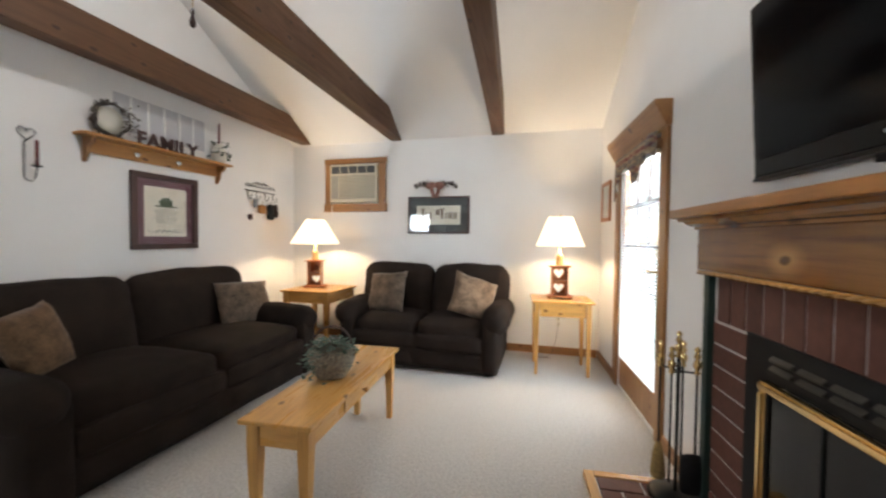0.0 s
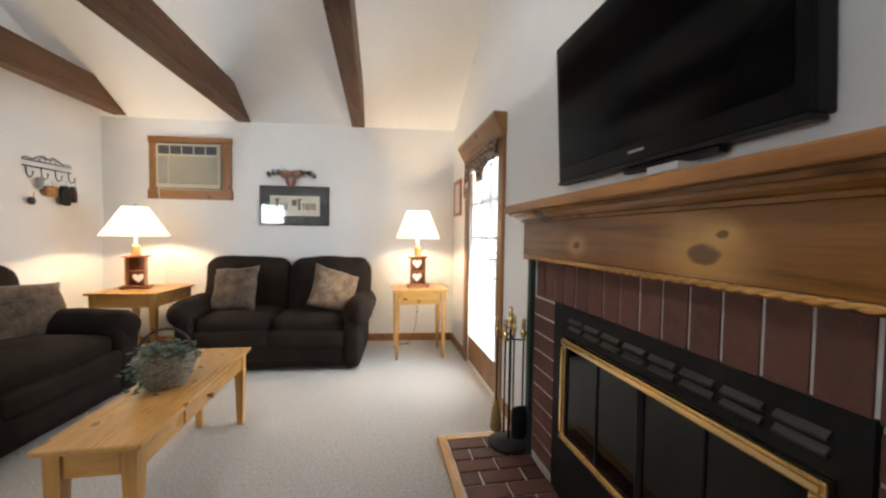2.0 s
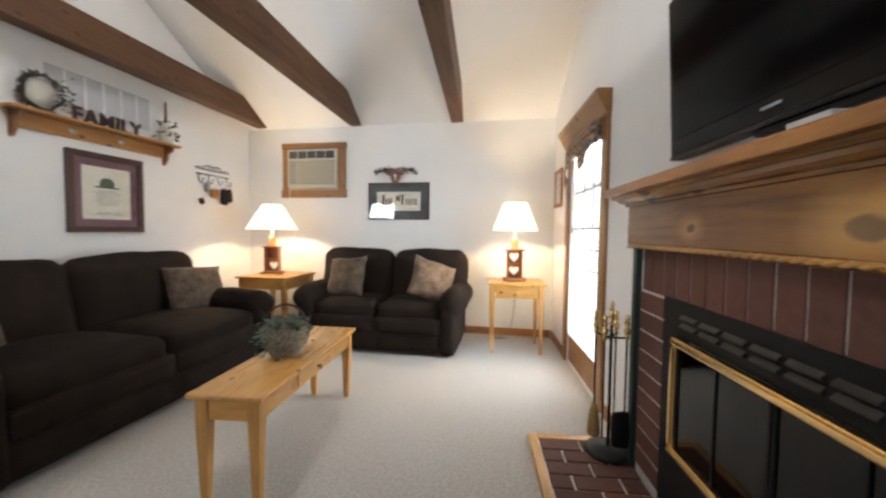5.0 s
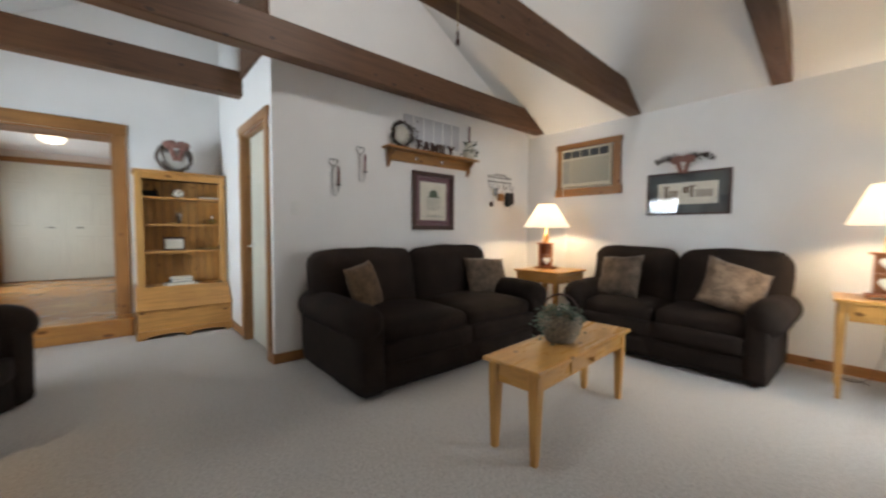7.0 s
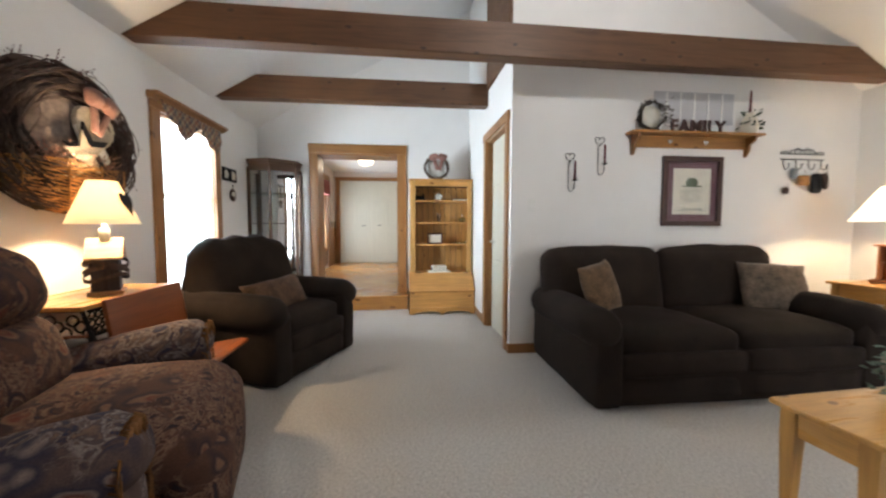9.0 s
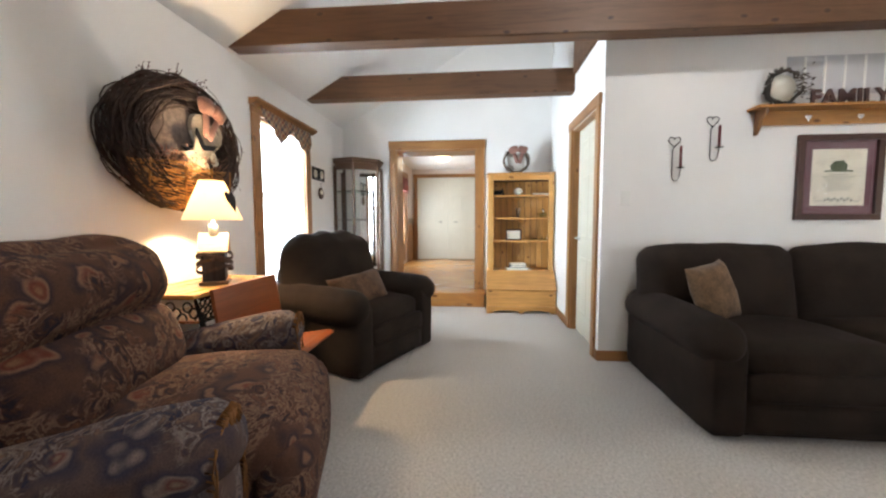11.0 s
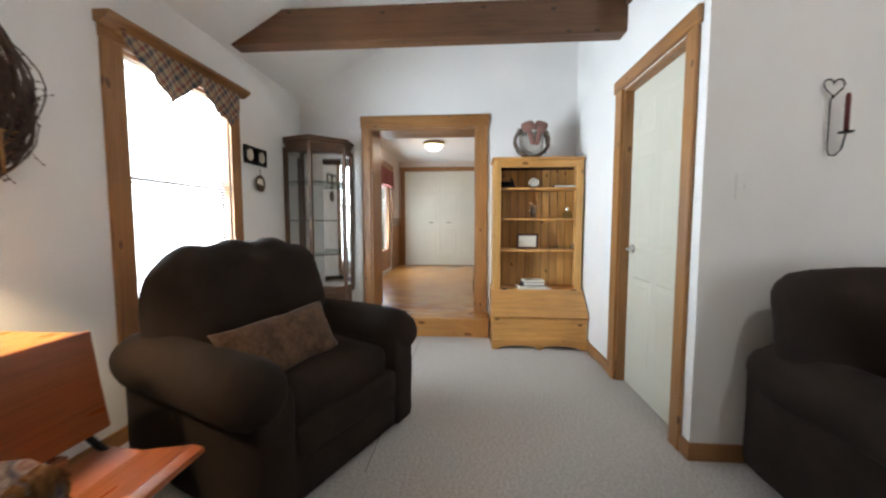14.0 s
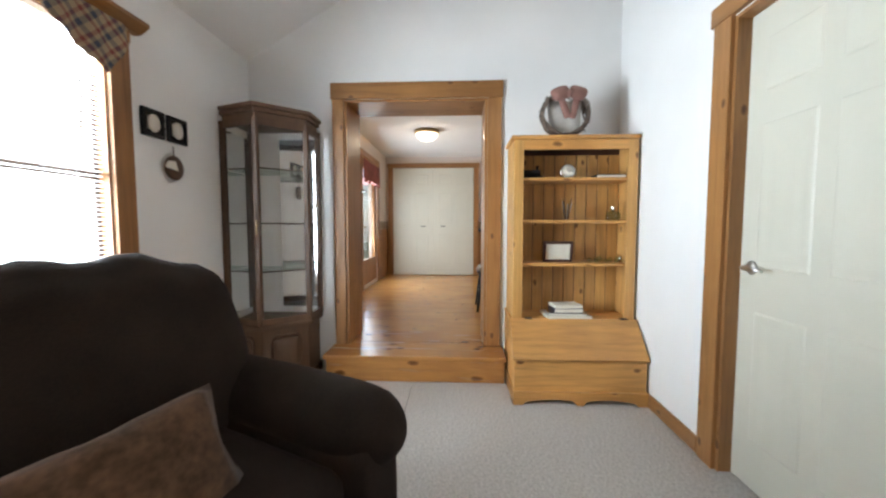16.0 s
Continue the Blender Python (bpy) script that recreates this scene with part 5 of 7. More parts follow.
part("power_cord", Shape().tube([(a + 0.02, N - 0.03, lo + 0.02), (a + 0.03, N - 0.03, lo - 0.10), (a + 0.06, N - 0.012, lo - 0.25), (a + 0.07, N - 0.01, 1.0), (a + 0.08, N - 0.01, 0.5)], 0.004, 6), WHITE, ac, "white power cord hanging down the wall")

# ---- wall decorations ----
PINK = fabric("faded_pink_cloth", (0.25, 0.128, 0.104), 0.3, 200, 0.2)
VINE = plain("grapevine", (0.056, 0.034, 0.027), 0.9, 0, 0.5, 40, 0.6)
WICKER = plain("tan_wicker", (0.30, 0.145, 0.050), 0.8, 0, 0.4, 40, 0.6)
TWIG = plain("dried_twigs", (0.11, 0.045, 0.042), 0.95, 0, 0.5, 40, 0.5)
CREAMCLOTH = fabric("cream_print_cloth", (0.34, 0.29, 0.225), 0.3, 120, 0.1)
IVY = plain("ivy_leaf", (0.075, 0.110, 0.075), 0.55, 0, 0.5, 25, 0.1)
SILVER = plain("silver_metal", (0.72, 0.71, 0.68), 0.25, 1.0, 0.05, 20, 0.02)
CREAM = plain("cream_enamel", (0.66, 0.63, 0.54), 0.35, 0, 0.06)
BURGUNDY = plain("burgundy_wax", (0.12, 0.018, 0.02), 0.5)
INK = plain("print_ink", (0.10, 0.10, 0.08), 0.9)


def ring(rx, rz, n, jit, rnd, depth, a0=0.0, a1=2 * math.pi, yaw=0.0):
    """Points of one uneven vine round an oval in the x-z plane."""
    ph = [rnd.uniform(0, 6.28) for _ in range(4)]
    out = []
    for i in range(n):
        a = a0 + (a1 - a0) * i / (n - 1)
        k = 1 + jit * (0.6 * math.sin(3 * a + ph[0]) + 0.4 * math.sin(7 * a + ph[1]))
        out.append((rx * k * math.cos(a), depth + 0.025 * math.sin(4 * a + ph[2]), rz * k * math.sin(a)))
    return out


def bow(t, w, h, mat, m, label="faded ribbon bow"):
    sh = Shape()
    for s in (-1, 1):
        sh.soft((s * w * 0.27, 0, 0.02), (w * 0.5, 0.03, h * 0.34), 0.012, (0.01, 0.02, 0.01), 7, Euler((0, s * 0.35, 0)).to_matrix().to_4x4(), wob=0.012)
        sh.soft((s * w * 0.16, 0.005, -h * 0.34), (w * 0.19, 0.02, h * 0.60), 0.008, (0.005, 0.006, 0), 7, Euler((0, s * 0.28, 0)).to_matrix().to_4x4(), wob=0.012)
    sh.soft((0, -0.015, 0.01), (w * 0.16, 0.05, h * 0.2), 0.02, (0, 0.01, 0), 6)
    return part("bow", sh, mat, t, label, m)


def big_wreath():
    rnd = random.Random(7)
    t = thing("wreath", "large grapevine wreath with woven basket, star and pink bow", "wreath", m=pose(-2.28, S + 0.075, 1.593, 0, 0, 0) @ Matrix.Diagonal((1.07, 1.0, 1.03, 1)))
    sh = Shape()
    for k in range(175):
        f = rnd.uniform(0.55, 1.0)
        a0 = rnd.uniform(0, 6.28)
        span = rnd.uniform(3.0, 6.2)
        pts = ring(0.43 * f, 0.375 * f, 34, rnd.uniform(0.02, 0.075), rnd, rnd.uniform(-0.05, 0.085), a0, a0 + span)
        sh.tube(pts, rnd.uniform(0.002, 0.0062), 5)
    tagged(part("vines", sh, VINE, t), kind="stuff")
    sh = Shape()
    for k in range(34):
        z = -0.375 + 0.25 * k / 33
        half = 0.43 * math.sqrt(max(0.02, 1 - (z / 0.385) ** 2)) * 0.94
        pts = [(half * (-1 + 2 * i / 20), 0.04 + 0.075 * math.cos((-1 + 2 * i / 20) * 1.5) + (0.007 if (i + k) % 2 else -0.007), z + 0.012 * math.sin(i * 0.5 + k)) for i in range(21)]
        sh.tube(pts, 0.0046, 5)
    for i in range(4):
        x = -0.30 + 0.60 * i / 3
        lo = -0.375 * math.sqrt(max(0.02, 1 - (x / 0.43) ** 2))
        sh.tube([(x, 0.06 + 0.06 * math.cos(x * 3.4), lo), (x * 0.98, 0.068 + 0.06 * math.cos(x * 3.4), -0.12)], 0.005, 5)
    tagged(part("basket_pocket", sh, WICKER, t, "woven tan wicker pocket"), kind="stuff")
    sh = Shape()
    for k in range(130):
        a = rnd.uniform(-1.0, 2.2) if k < 80 else rnd.uniform(0, 6.28)
        r = rnd.uniform(0.72, 0.98)
        p = Vector((-0.43 * r * math.cos(a), rnd.uniform(0.0, 0.08), 0.375 * r * math.sin(a)))
        d = Vector((-math.cos(a + rnd.uniform(-0.9, 0.9)), rnd.uniform(-0.3, 0.8), math.sin(a + rnd.uniform(-0.9, 0.9)))) * rnd.uniform(0.035, 0.085)
        sh.tube([p, p + d * 0.5 + Vector((0, 0, 0.01)), p + d], [0.002, 0.0016, 0.0008], 4)
        for q in (0.4, 0.7, 1.0):
            c = p + d * q
            s = rnd.uniform(0.003, 0.006)
            sh.lathe([(0.0005, -s), (s, 0), (0.0005, s)], 5, tuple(c))
    tagged(part("dried_sprigs", sh, TWIG, t, "dark red dried berry sprigs"), kind="stuff")
    sh = Shape()
    for k in range(240):
        x, z = rnd.uniform(-0.24, 0.30), -0.14 + abs(rnd.gauss(0, 0.05))
        p = Vector((x, rnd.uniform(0.04, 0.13), z))
        d = Vector((rnd.uniform(-1, 1), rnd.uniform(-0.2, 0.6), rnd.uniform(0.0, 1.0))).normalized() * rnd.uniform(0.015, 0.04)
        sh.tube([p, p + d], [0.004, 0.001], 4)
    tagged(part("dried_filler", sh, plain("pale_filler", (0.22, 0.12, 0.09), 0.95, 0, 0.5, 60, 0.5), t, "pale dried flower filler"), kind="stuff")
    part("cloth_backing", Shape().soft((0.02, 0.0, 0.05), (0.50, 0.05, 0.46), 0.02, (0, 0.03, 0), 9, wob=0.03), fabric("faded_print", (0.15, 0.115, 0.10), 0.6, 40, 0.1), t, "faded printed cloth backing")
    part("cloth_heart", Shape().prism(heart(0.26, 0.30), "y", 0.055, 0.085, 0.006), CREAMCLOTH, t, "", pose(-0.12, 0.0, 0.07, 0, -14, 0))
    part("cloth_flap", Shape().soft((0, 0.07, 0), (0.13, 0.02, 0.26), 0.008, (0.004, 0.008, 0.004), 7, wob=0.012), fabric("pale_cotton", (0.52, 0.48, 0.42), 0.2, 160), t, "pale cotton flap", pose(-0.115, 0.0, 0.0, 0, 28, 0))
    # the black copy, shifted behind the cream star, is that star's shadow
    for r, y0, y1, mt, nm, mx, mz in ((0.150, 0.085, 0.10, BLACK, "star_border", -0.055, -0.040), (0.132, 0.101, 0.112, CREAMCLOTH, "star", -0.022, -0.072)):
        pts = []
        for i in range(10):
            q = r if i % 2 == 0 else r * 0.42
            pts.append((q * math.sin(i * math.pi / 5), q * math.cos(i * math.pi / 5)))
        part(nm, Shape().prism(pts, "y", y0, y1, 0.002), mt, t, "", pose(mx, 0, mz, 0, 10, 0))
    bow(t, 0.20, 0.27, PINK, pose(-0.135, 0.11, 0.22, 0, 14, 180))


big_wreath()

SHELFP = wood("shelf_pine", (0.46, 0.225, 0.068), "y", 0.35)
shelf = thing("wall_shelf", "pine wall shelf with brackets and two heart pegs", "shelf", (0, 0, 0))
SZ, SX = 1.962, SOFAW
part("board", Shape().box(SX, SX + 0.135, 1.99, 3.24, SZ - 0.02, SZ, 0.005), SHELFP, shelf)
part("back_rail", Shape().box(SX, SX + 0.02, 2.06, 3.17, SZ - 0.125, SZ - 0.021, 0.003), SHELFP, shelf)
for y in (2.045, 3.155):
    pts = [(SX, SZ - 0.021), (SX + 0.115, SZ - 0.021), (SX + 0.11, SZ - 0.06), (SX + 0.055, SZ - 0.09), (SX + 0.05, SZ - 0.14), (SX + 0.02, SZ - 0.19), (SX, SZ - 0.195)]
    part("bracket", Shape().prism(pts, "y", y, y + 0.022, 0.002), TRIM_Z, shelf)
for y in (2.40, 2.75):
    part("heart_peg", Shape().prism([(p[0] + y, p[1] + SZ - 0.075) for p in heart(0.05, 0.05)], "x", SX + 0.021, SX + 0.032, 0.002), SILVER, shelf, "pewter heart peg")

word = bpy.data.curves.new("letters", "FONT")
word.body, word.size, word.extrude, word.align_x = "FAMILY", 0.155, 0.008, "CENTER"
word.space_character, word.offset = 1.06, 0.004
letters = new("letter_sign", word)
letters.matrix_basis = pose(SX + 0.06, 2.64, SZ + 0.004, 90, 0, 90)
letters.data.materials.append(plain("letter_paint", (0.055, 0.022, 0.018), 0.6))
tagged(letters, "dark red-brown letters spelling FAMILY on the shelf", "sign")
sb = thing("sign_base", "thin dark strip the shelf letters stand on", "sign")
part("strip", Shape().box(SX + 0.045, SX + 0.085, 2.38, 2.90, SZ, SZ + 0.005), DARKWOOD, sb)

sw = thing("shelf_wreath", "small dark leafy wreath round a pale plate on the shelf", "wreath", m=pose(SX + 0.055, 2.20, SZ + 0.135, 0, 0, 90))
rnd = random.Random(3)
sh = Shape()
for k in range(6):
    a0 = rnd.uniform(0.6, 2.0)
    sh.tube(ring(0.115 * rnd.uniform(0.9, 1.08), 0.115 * rnd.uniform(0.9, 1.08), 24, 0.06, rnd, 0.0, a0, a0 + 4.5), 0.006, 5)
for k in range(75):
    a = rnd.uniform(0.5, 5.2)
    p = Vector((0.118 * math.cos(a), rnd.uniform(-0.02, 0.02), 0.118 * math.sin(a)))
    d = Vector((math.cos(a + rnd.uniform(-1.5, 1.5)), rnd.uniform(-0.6, 0.3), math.sin(a + rnd.uniform(-1.5, 1.5)))) * 0.03
    sh.tube([p, p + d * 0.5, p + d], [0.003, 0.008, 0.001], 4)
tagged(part("leaves", sh, plain("dark_leaf", (0.05, 0.04, 0.032), 0.8, 0, 0.4, 30), sw), kind="stuff")
part("plate", Shape().lathe([(0.0, 0.0), (0.06, 0.002), (0.095, 0.008), (0.096, 0.012), (0.0, 0.006)], 28), CREAM, sw, "pale plate", pose(0, 0.028, 0, 90, 0, 0))
sh = Shape()
for k in range(60):
    p = Vector((0.07 + rnd.uniform(-0.02, 0.10), rnd.uniform(-0.03, 0.01), 0.02 + rnd.gauss(0, 0.05)))
    d = Vector((rnd.uniform(0.2, 1), rnd.uniform(-0.4, 0.4), rnd.uniform(-0.5, 0.7))) * 0.035
    sh.tube([p, p + d * 0.5, p + d], [0.002, 0.006, 0.001], 4)
tagged(part("sprig", sh, plain("grey_leaf", (0.09, 0.07, 0.06), 0.8, 0, 0.4, 30), sw), kind="stuff")

jar = thing("candle_jug", "cream jug with ivy and a burgundy taper candle", "candle holder", (SX + 0.075, 3.13, SZ))
part("jug", Shape().lathe([(0.04, 0), (0.062, 0.02), (0.068, 0.07), (0.055, 0.13), (0.035, 0.165), (0.04, 0.185), (0.03, 0.186)], 24), CREAM, jar)
part("taper", Shape().lathe([(0.011, 0.18), (0.010, 0.36), (0.006, 0.385), (0.001, 0.39)], 12), BURGUNDY, jar)
sh = Shape()
for k in range(46):
    a, zz = rnd.uniform(0, 6.28), rnd.uniform(0.05, 0.21)
    r = 0.045 if zz > 0.15 else 0.066
    p = Vector((r * math.cos(a), r * math.sin(a) + (0.03 if k % 3 == 0 else 0), zz))
    d = Vector((math.cos(a), math.sin(a), rnd.uniform(-0.7, 0.4))) * rnd.uniform(0.025, 0.045)
    sh.tube([p, p + d * 0.5, p + d], [0.001, 0.010, 0.001], 4)
tagged(part("ivy", sh, IVY, jar), kind="stuff")

vent = thing("wall_vent", "grey painted air grille with vertical white bars", "vent", (0, 0, 0))
part("plate", Shape().box(SX, SX + 0.006, 2.25, 3.03, 2.055, 2.335, 0.002), plain("vent_grey", (0.50, 0.50, 0.52), 0.6, 0, 0.03), vent)
for k in range(5):
    y = 2.37 + k * 0.135
    part("bar", Shape().box(SX + 0.0065, SX + 0.012, y - 0.008, y + 0.008, 2.065, 2.325, 0.002), WHITE, vent)


def picture(name, label, m, w, h, border, frame_mat, mat_mat, mat_w, art, depth=0.02):
    """A framed picture that faces -y in its own frame, its middle at the origin."""
    t = thing(name, label, "picture", m=m)
    b = border
    for x0, x1, z0, z1 in ((-w / 2, w / 2, h / 2 - b, h / 2), (-w / 2, w / 2, -h / 2, -h / 2 + b), (-w / 2, -w / 2 + b, -h / 2 + b, h / 2 - b), (w / 2 - b, w / 2, -h / 2 + b, h / 2 - b)):
        part("frame_rail", Shape().box(x0, x1, -depth, 0, z0, z1, 0.004), frame_mat, t)
    part("mount", Shape().box(-w / 2 + b, w / 2 - b, -0.008, -0.002, -h / 2 + b, h / 2 - b), mat_mat, t)
    iw, ih = w - 2 * (b + mat_w), h - 2 * (b + mat_w)
    part("print", Shape().box(-iw / 2, iw / 2, -0.0095, -0.0082, -ih / 2, ih / 2), PAPER, t)
    if art == "document":
        sh = Shape().box(-iw * 0.26, iw * 0.26, -0.0105, -0.0096, ih * 0.10, ih * 0.13)
        sh.prism([(-iw * 0.14, ih * 0.13), (iw * 0.14, ih * 0.13), (iw * 0.16, ih * 0.22), (iw * 0.07, ih * 0.30), (-iw * 0.08, ih * 0.29), (-iw * 0.17, ih * 0.21)], "y", -0.0105, -0.0096)
        part("drawing", sh, plain("green_ink", (0.10, 0.13, 0.08), 0.9, 0, 0.5, 60), t, "small green engraving")
        sh = Shape()
        for k in range(9):
            z = ih * (0.05 - 0.035 * k)
            l = iw * (0.20 + 0.10 * ((k * 7) % 4) / 3)
            sh.box(-l, l, -0.0105, -0.0096, z, z + 0.004)
        for s in (-1, 1):
            sh.box(min(s * iw * 0.42, s * iw * 0.27), max(s * iw * 0.42, s * iw * 0.27), -0.0105, -0.0096, -ih * 0.42, -ih * 0.41)
            sh.box(min(s * iw * 0.42, s * iw * 0.415), max(s * iw * 0.42, s * iw * 0.415), -0.0105, -0.0096, -ih * 0.42, -ih * 0.33)
        for k in range(9):
            x = -iw * 0.24 + k * iw * 0.06
            sh.box(x, x + iw * 0.04, -0.0105, -0.0096, -ih * 0.43 + 0.01 * (k % 2), -ih * 0.38 + 0.01 * (k % 2))
        part("lettering", sh, plain("faded_ink", (0.33, 0.33, 0.28), 0.9), t, "faded lines of print")
    if art == "motto":
        sh = Shape()
        for k, x in enumerate((-0.38, -0.30, -0.24, -0.19, 0.06, 0.16, 0.22, 0.27, 0.33, 0.38)):
            big = x in (-0.38, 0.06)
            z1 = ih * (0.30 if big else 0.14)
            sh.box(iw * x, iw * (x + (0.055 if big else 0.035)), -0.0105, -0.0096, -ih * 0.20, z1)
            if big:
                sh.box(iw * x - 0.012, iw * (x + 0.09), -0.0105, -0.0096, z1, z1 + 0.012)
        sh.box(-iw * 0.06, iw * 0.04, -0.0105, -0.0096, ih * 0.0, ih * 0.30)
        part("lettering", sh, plain("brown_ink", (0.20, 0.14, 0.10), 0.9, 0, 0.4, 90), t, "bold unreadable old lettering")
    g = part("glazing", Shape().box(-w / 2 + b, w / 2 - b, -0.0125, -0.0115, -h / 2 + b, h / 2 - b), GLASS, t)
    g.visible_shadow = False
    return t


picture("framed_print", "framed certificate with purple mat in a dark wood frame", pose(SX + 0.002, 2.645, 1.449, 0, 0, 90), 0.585, 0.63, 0.045, DARKWOOD, plain("plum_mat", (0.155, 0.070, 0.085), 0.9, 0, 0.05), 0.062, "document", 0.03)
picture("framed_print", "framed old motto print with slate mat", pose(-1.235, N - 0.002, 1.523, 0, 0, 0), 0.745, 0.435, 0.022, DARKWOOD, plain("slate_mat", (0.085, 0.095, 0.095), 0.9, 0, 0.08), 0.085, "motto", 0.022)
narrow = picture("framed_print", "small narrow print in a red-brown frame beside the glazed door", pose(E - 0.002, 4.12, 1.625, 0, 0, -90), 0.34, 0.385, 0.035, CHERRY_Z, PAPER, 0.04, "", 0.018)

east_side.append(narrow)
swag = thing("wall_swag", "dark berry swag with a pink bow above the print", "wall decoration", m=pose(-1.265, N - 0.03, 1.862, 0, 0, 0))
sh = Shape()
for k in range(150):
    u = rnd.uniform(-1, 1)
    p = Vector((0.20 * u + math.copysign(0.03, u), rnd.uniform(-0.03, 0.015), 0.035 * (1 - abs(u)) + rnd.gauss(0, 0.014) - 0.01 * math.cos(u * 5)))
    d = Vector((math.copysign(0.05, u), rnd.uniform(-0.02, 0.01), rnd.uniform(-0.03, 0.03))) * rnd.uniform(0.4, 1)
    sh.tube([p, p + d * 0.5, p + d], [0.0015, 0.0065, 0.001], 4)
tagged(part("sprays", sh, plain("dark_berries", (0.045, 0.030, 0.026), 0.7, 0, 0.5, 40), swag), kind="stuff")
bow(swag, 0.20, 0.20, PINK, pose(0, -0.03, -0.02))


def sconce(y, z, label):
    t = thing("candle_sconce", label, "candle sconce", m=pose(SX + 0.012, y, z, 0, 0, 90), group="iron heart sconces over the sofa")
    sh = Shape()
    pts = [(p[0], -0.004, p[1]) for p in heart(0.085, 0.085, 30)]
    sh.tube(pts, 0.0035, 6, True)
    sh.tube([(0.0, -0.004, -0.035), (-0.012, -0.004, -0.06), (-0.012, -0.004, -0.27), (0.0, -0.004, -0.295), (0.022, -0.006, -0.295), (0.034, -0.02, -0.27), (0.034, -0.035, -0.205)], 0.0035, 6)
    part("iron_frame", sh, BLACK, t)
    part("drip_pan", Shape().lathe([(0.004, 0), (0.024, 0.004), (0.028, 0.010), (0.010, 0.008)], 16, (0.034, -0.035, -0.208)), BLACK, t)
    part("candle", Shape().lathe([(0.0095, -0.198), (0.0095, -0.05), (0.006, -0.038), (0.001, -0.034)], 12, (0.034, -0.035, 0)), BURGUNDY, t, "burgundy taper candle")
    return t


sconce(1.475, 1.735, "black iron heart sconce with burgundy candle, lower")
sconce(1.745, 1.88, "black iron heart sconce with burgundy candle, upper")

rack = thing("hook_rack", "black scrolled iron hook rack with hanging trinkets", "hook rack", m=pose(SX + 0.012, 3.76, 1.76, 0, 0, 90))
sh = Shape()
sh.tube([(-0.23, 0, 0), (0.23, 0, 0)], 0.005, 6).tube([(-0.23, 0, 0.05), (0.23, 0, 0.05)], 0.004, 6)
for s in (-1, 1):
    sh.tube([(s * 0.23, 0, 0.06), (s * 0.20, 0, 0.075), (s * 0.14, 0, 0.06), (s * 0.10, 0, 0.09), (s * 0.05, 0, 0.105), (0, 0, 0.085)], 0.004, 6)
    sh.tube([(s * 0.05 + 0.03 * math.cos(a * 0.5), 0, 0.07 + 0.022 * math.sin(a * 0.5)) for a in range(13)], 0.003, 5)
for k in range(4):
    x = -0.20 + k * 0.133
    sh.tube([(x, 0, 0), (x, -0.005, -0.07), (x, -0.025, -0.10), (x, -0.05, -0.085), (x, -0.055, -0.06)], 0.004, 6)
    sh.lathe([(0.001, -0.008), (0.009, 0), (0.001, 0.008)], 8, (x, -0.055, -0.055))
part("iron_frame", sh, BLACK, rack)
for nm, x, z, w, h, mt, lb in (("basket_charm", -0.02, -0.20, 0.11, 0.09, WICKER, "small tan basket"), ("iron_charm", 0.12, -0.22, 0.10, 0.17, BLACK, "dark iron trinket"), ("tag_charm", -0.19, -0.30, 0.05, 0.055, DARKWOOD, "small dark hanging tag"), ("key_charm", 0.215, -0.20, 0.05, 0.14, VINE, "bundle of brown twigs"), ("cloth_charm", -0.12, -0.14, 0.05, 0.10, plain("grey_cloth", (0.26, 0.27, 0.28), 0.9), "grey cloth trinket")):
    part(nm, Shape().soft((x, -0.03, z), (w, 0.035, h), 0.014, (0.004, 0.006, 0.004), 6, wob=0.012).tube([(x, -0.045, z + h / 2 - 0.01), (x, -0.048, z + h / 2 + 0.05)], 0.002, 5), mt, rack, lb)


def plate(label, m, category="switch plate"):
    t = thing("switch_plate", label, category, m=m)
    part("cover", Shape().box(-0.036, 0.036, -0.006, 0, -0.058, 0.058, 0.003), WHITE, t)
    part("toggle", Shape().box(-0.005, 0.005, -0.018, -0.0062, -0.012, 0.010, 0.002), WHITE, t)


plate("white light switch on the cream wall", pose(SX + 0.001, 1.135, 1.31, 0, 0, 90))
plate("white light switch beside the cased opening", pose(W + 0.001, 0.088, 1.30, 0, 0, 90))
ot = thing("outlet", "white wall outlet near the lamp table", "outlet", m=pose(0.13, N - 0.001, 0.36))
part("cover", Shape().box(-0.036, 0.036, -0.006, 0, -0.058, 0.058, 0.003), WHITE, ot)
part("sockets", Shape().box(-0.014, 0.014, -0.0085, -0.0062, 0.012, 0.040, 0.002).box(-0.014, 0.014, -0.0085, -0.0062, -0.040, -0.012, 0.002), BEIGE, ot)
cord = thing("lamp_cord", "thin brown lamp cord trailing on the carpet", "cord")
part("wire", Shape().tube([(0.13, N - 0.02, 0.36), (0.11, N - 0.08, 0.20), (0.06, N - 0.12, 0.03), (-0.02, N - 0.20, 0.006), (-0.10, N - 0.17, 0.006), (-0.04, N - 0.12, 0.006), (0.05, N - 0.2, 0.006)], 0.003, 6).tube([(0.13, N - 0.02, 0.38), (0.12, N - 0.10, 0.50), (0.11, N - 0.26, TABLE_Z - 0.02)], 0.003, 6), DARKWOOD, cord)

for k, x in enumerate((-4.345, -4.515)):
    picture("framed_photo", "small square black frame with a pale oval", pose(x, S + 0.002, 1.69, 0, 0, 180), 0.145, 0.145, 0.018, BLACK, BLACK, 0.02, "")
    ov = thing("oval_cameo", "pale oval cameo in a small black frame", "picture", m=pose(x, S + 0.010, 1.69, 0, 0, 180))
    part("oval", Shape().lathe([(0.04, 0), (0.038, 0.006), (0.0, 0.01)], 20, squash=1.2), PAPER, ov, "", pose(0, -0.006, 0, 90, 0, 0))
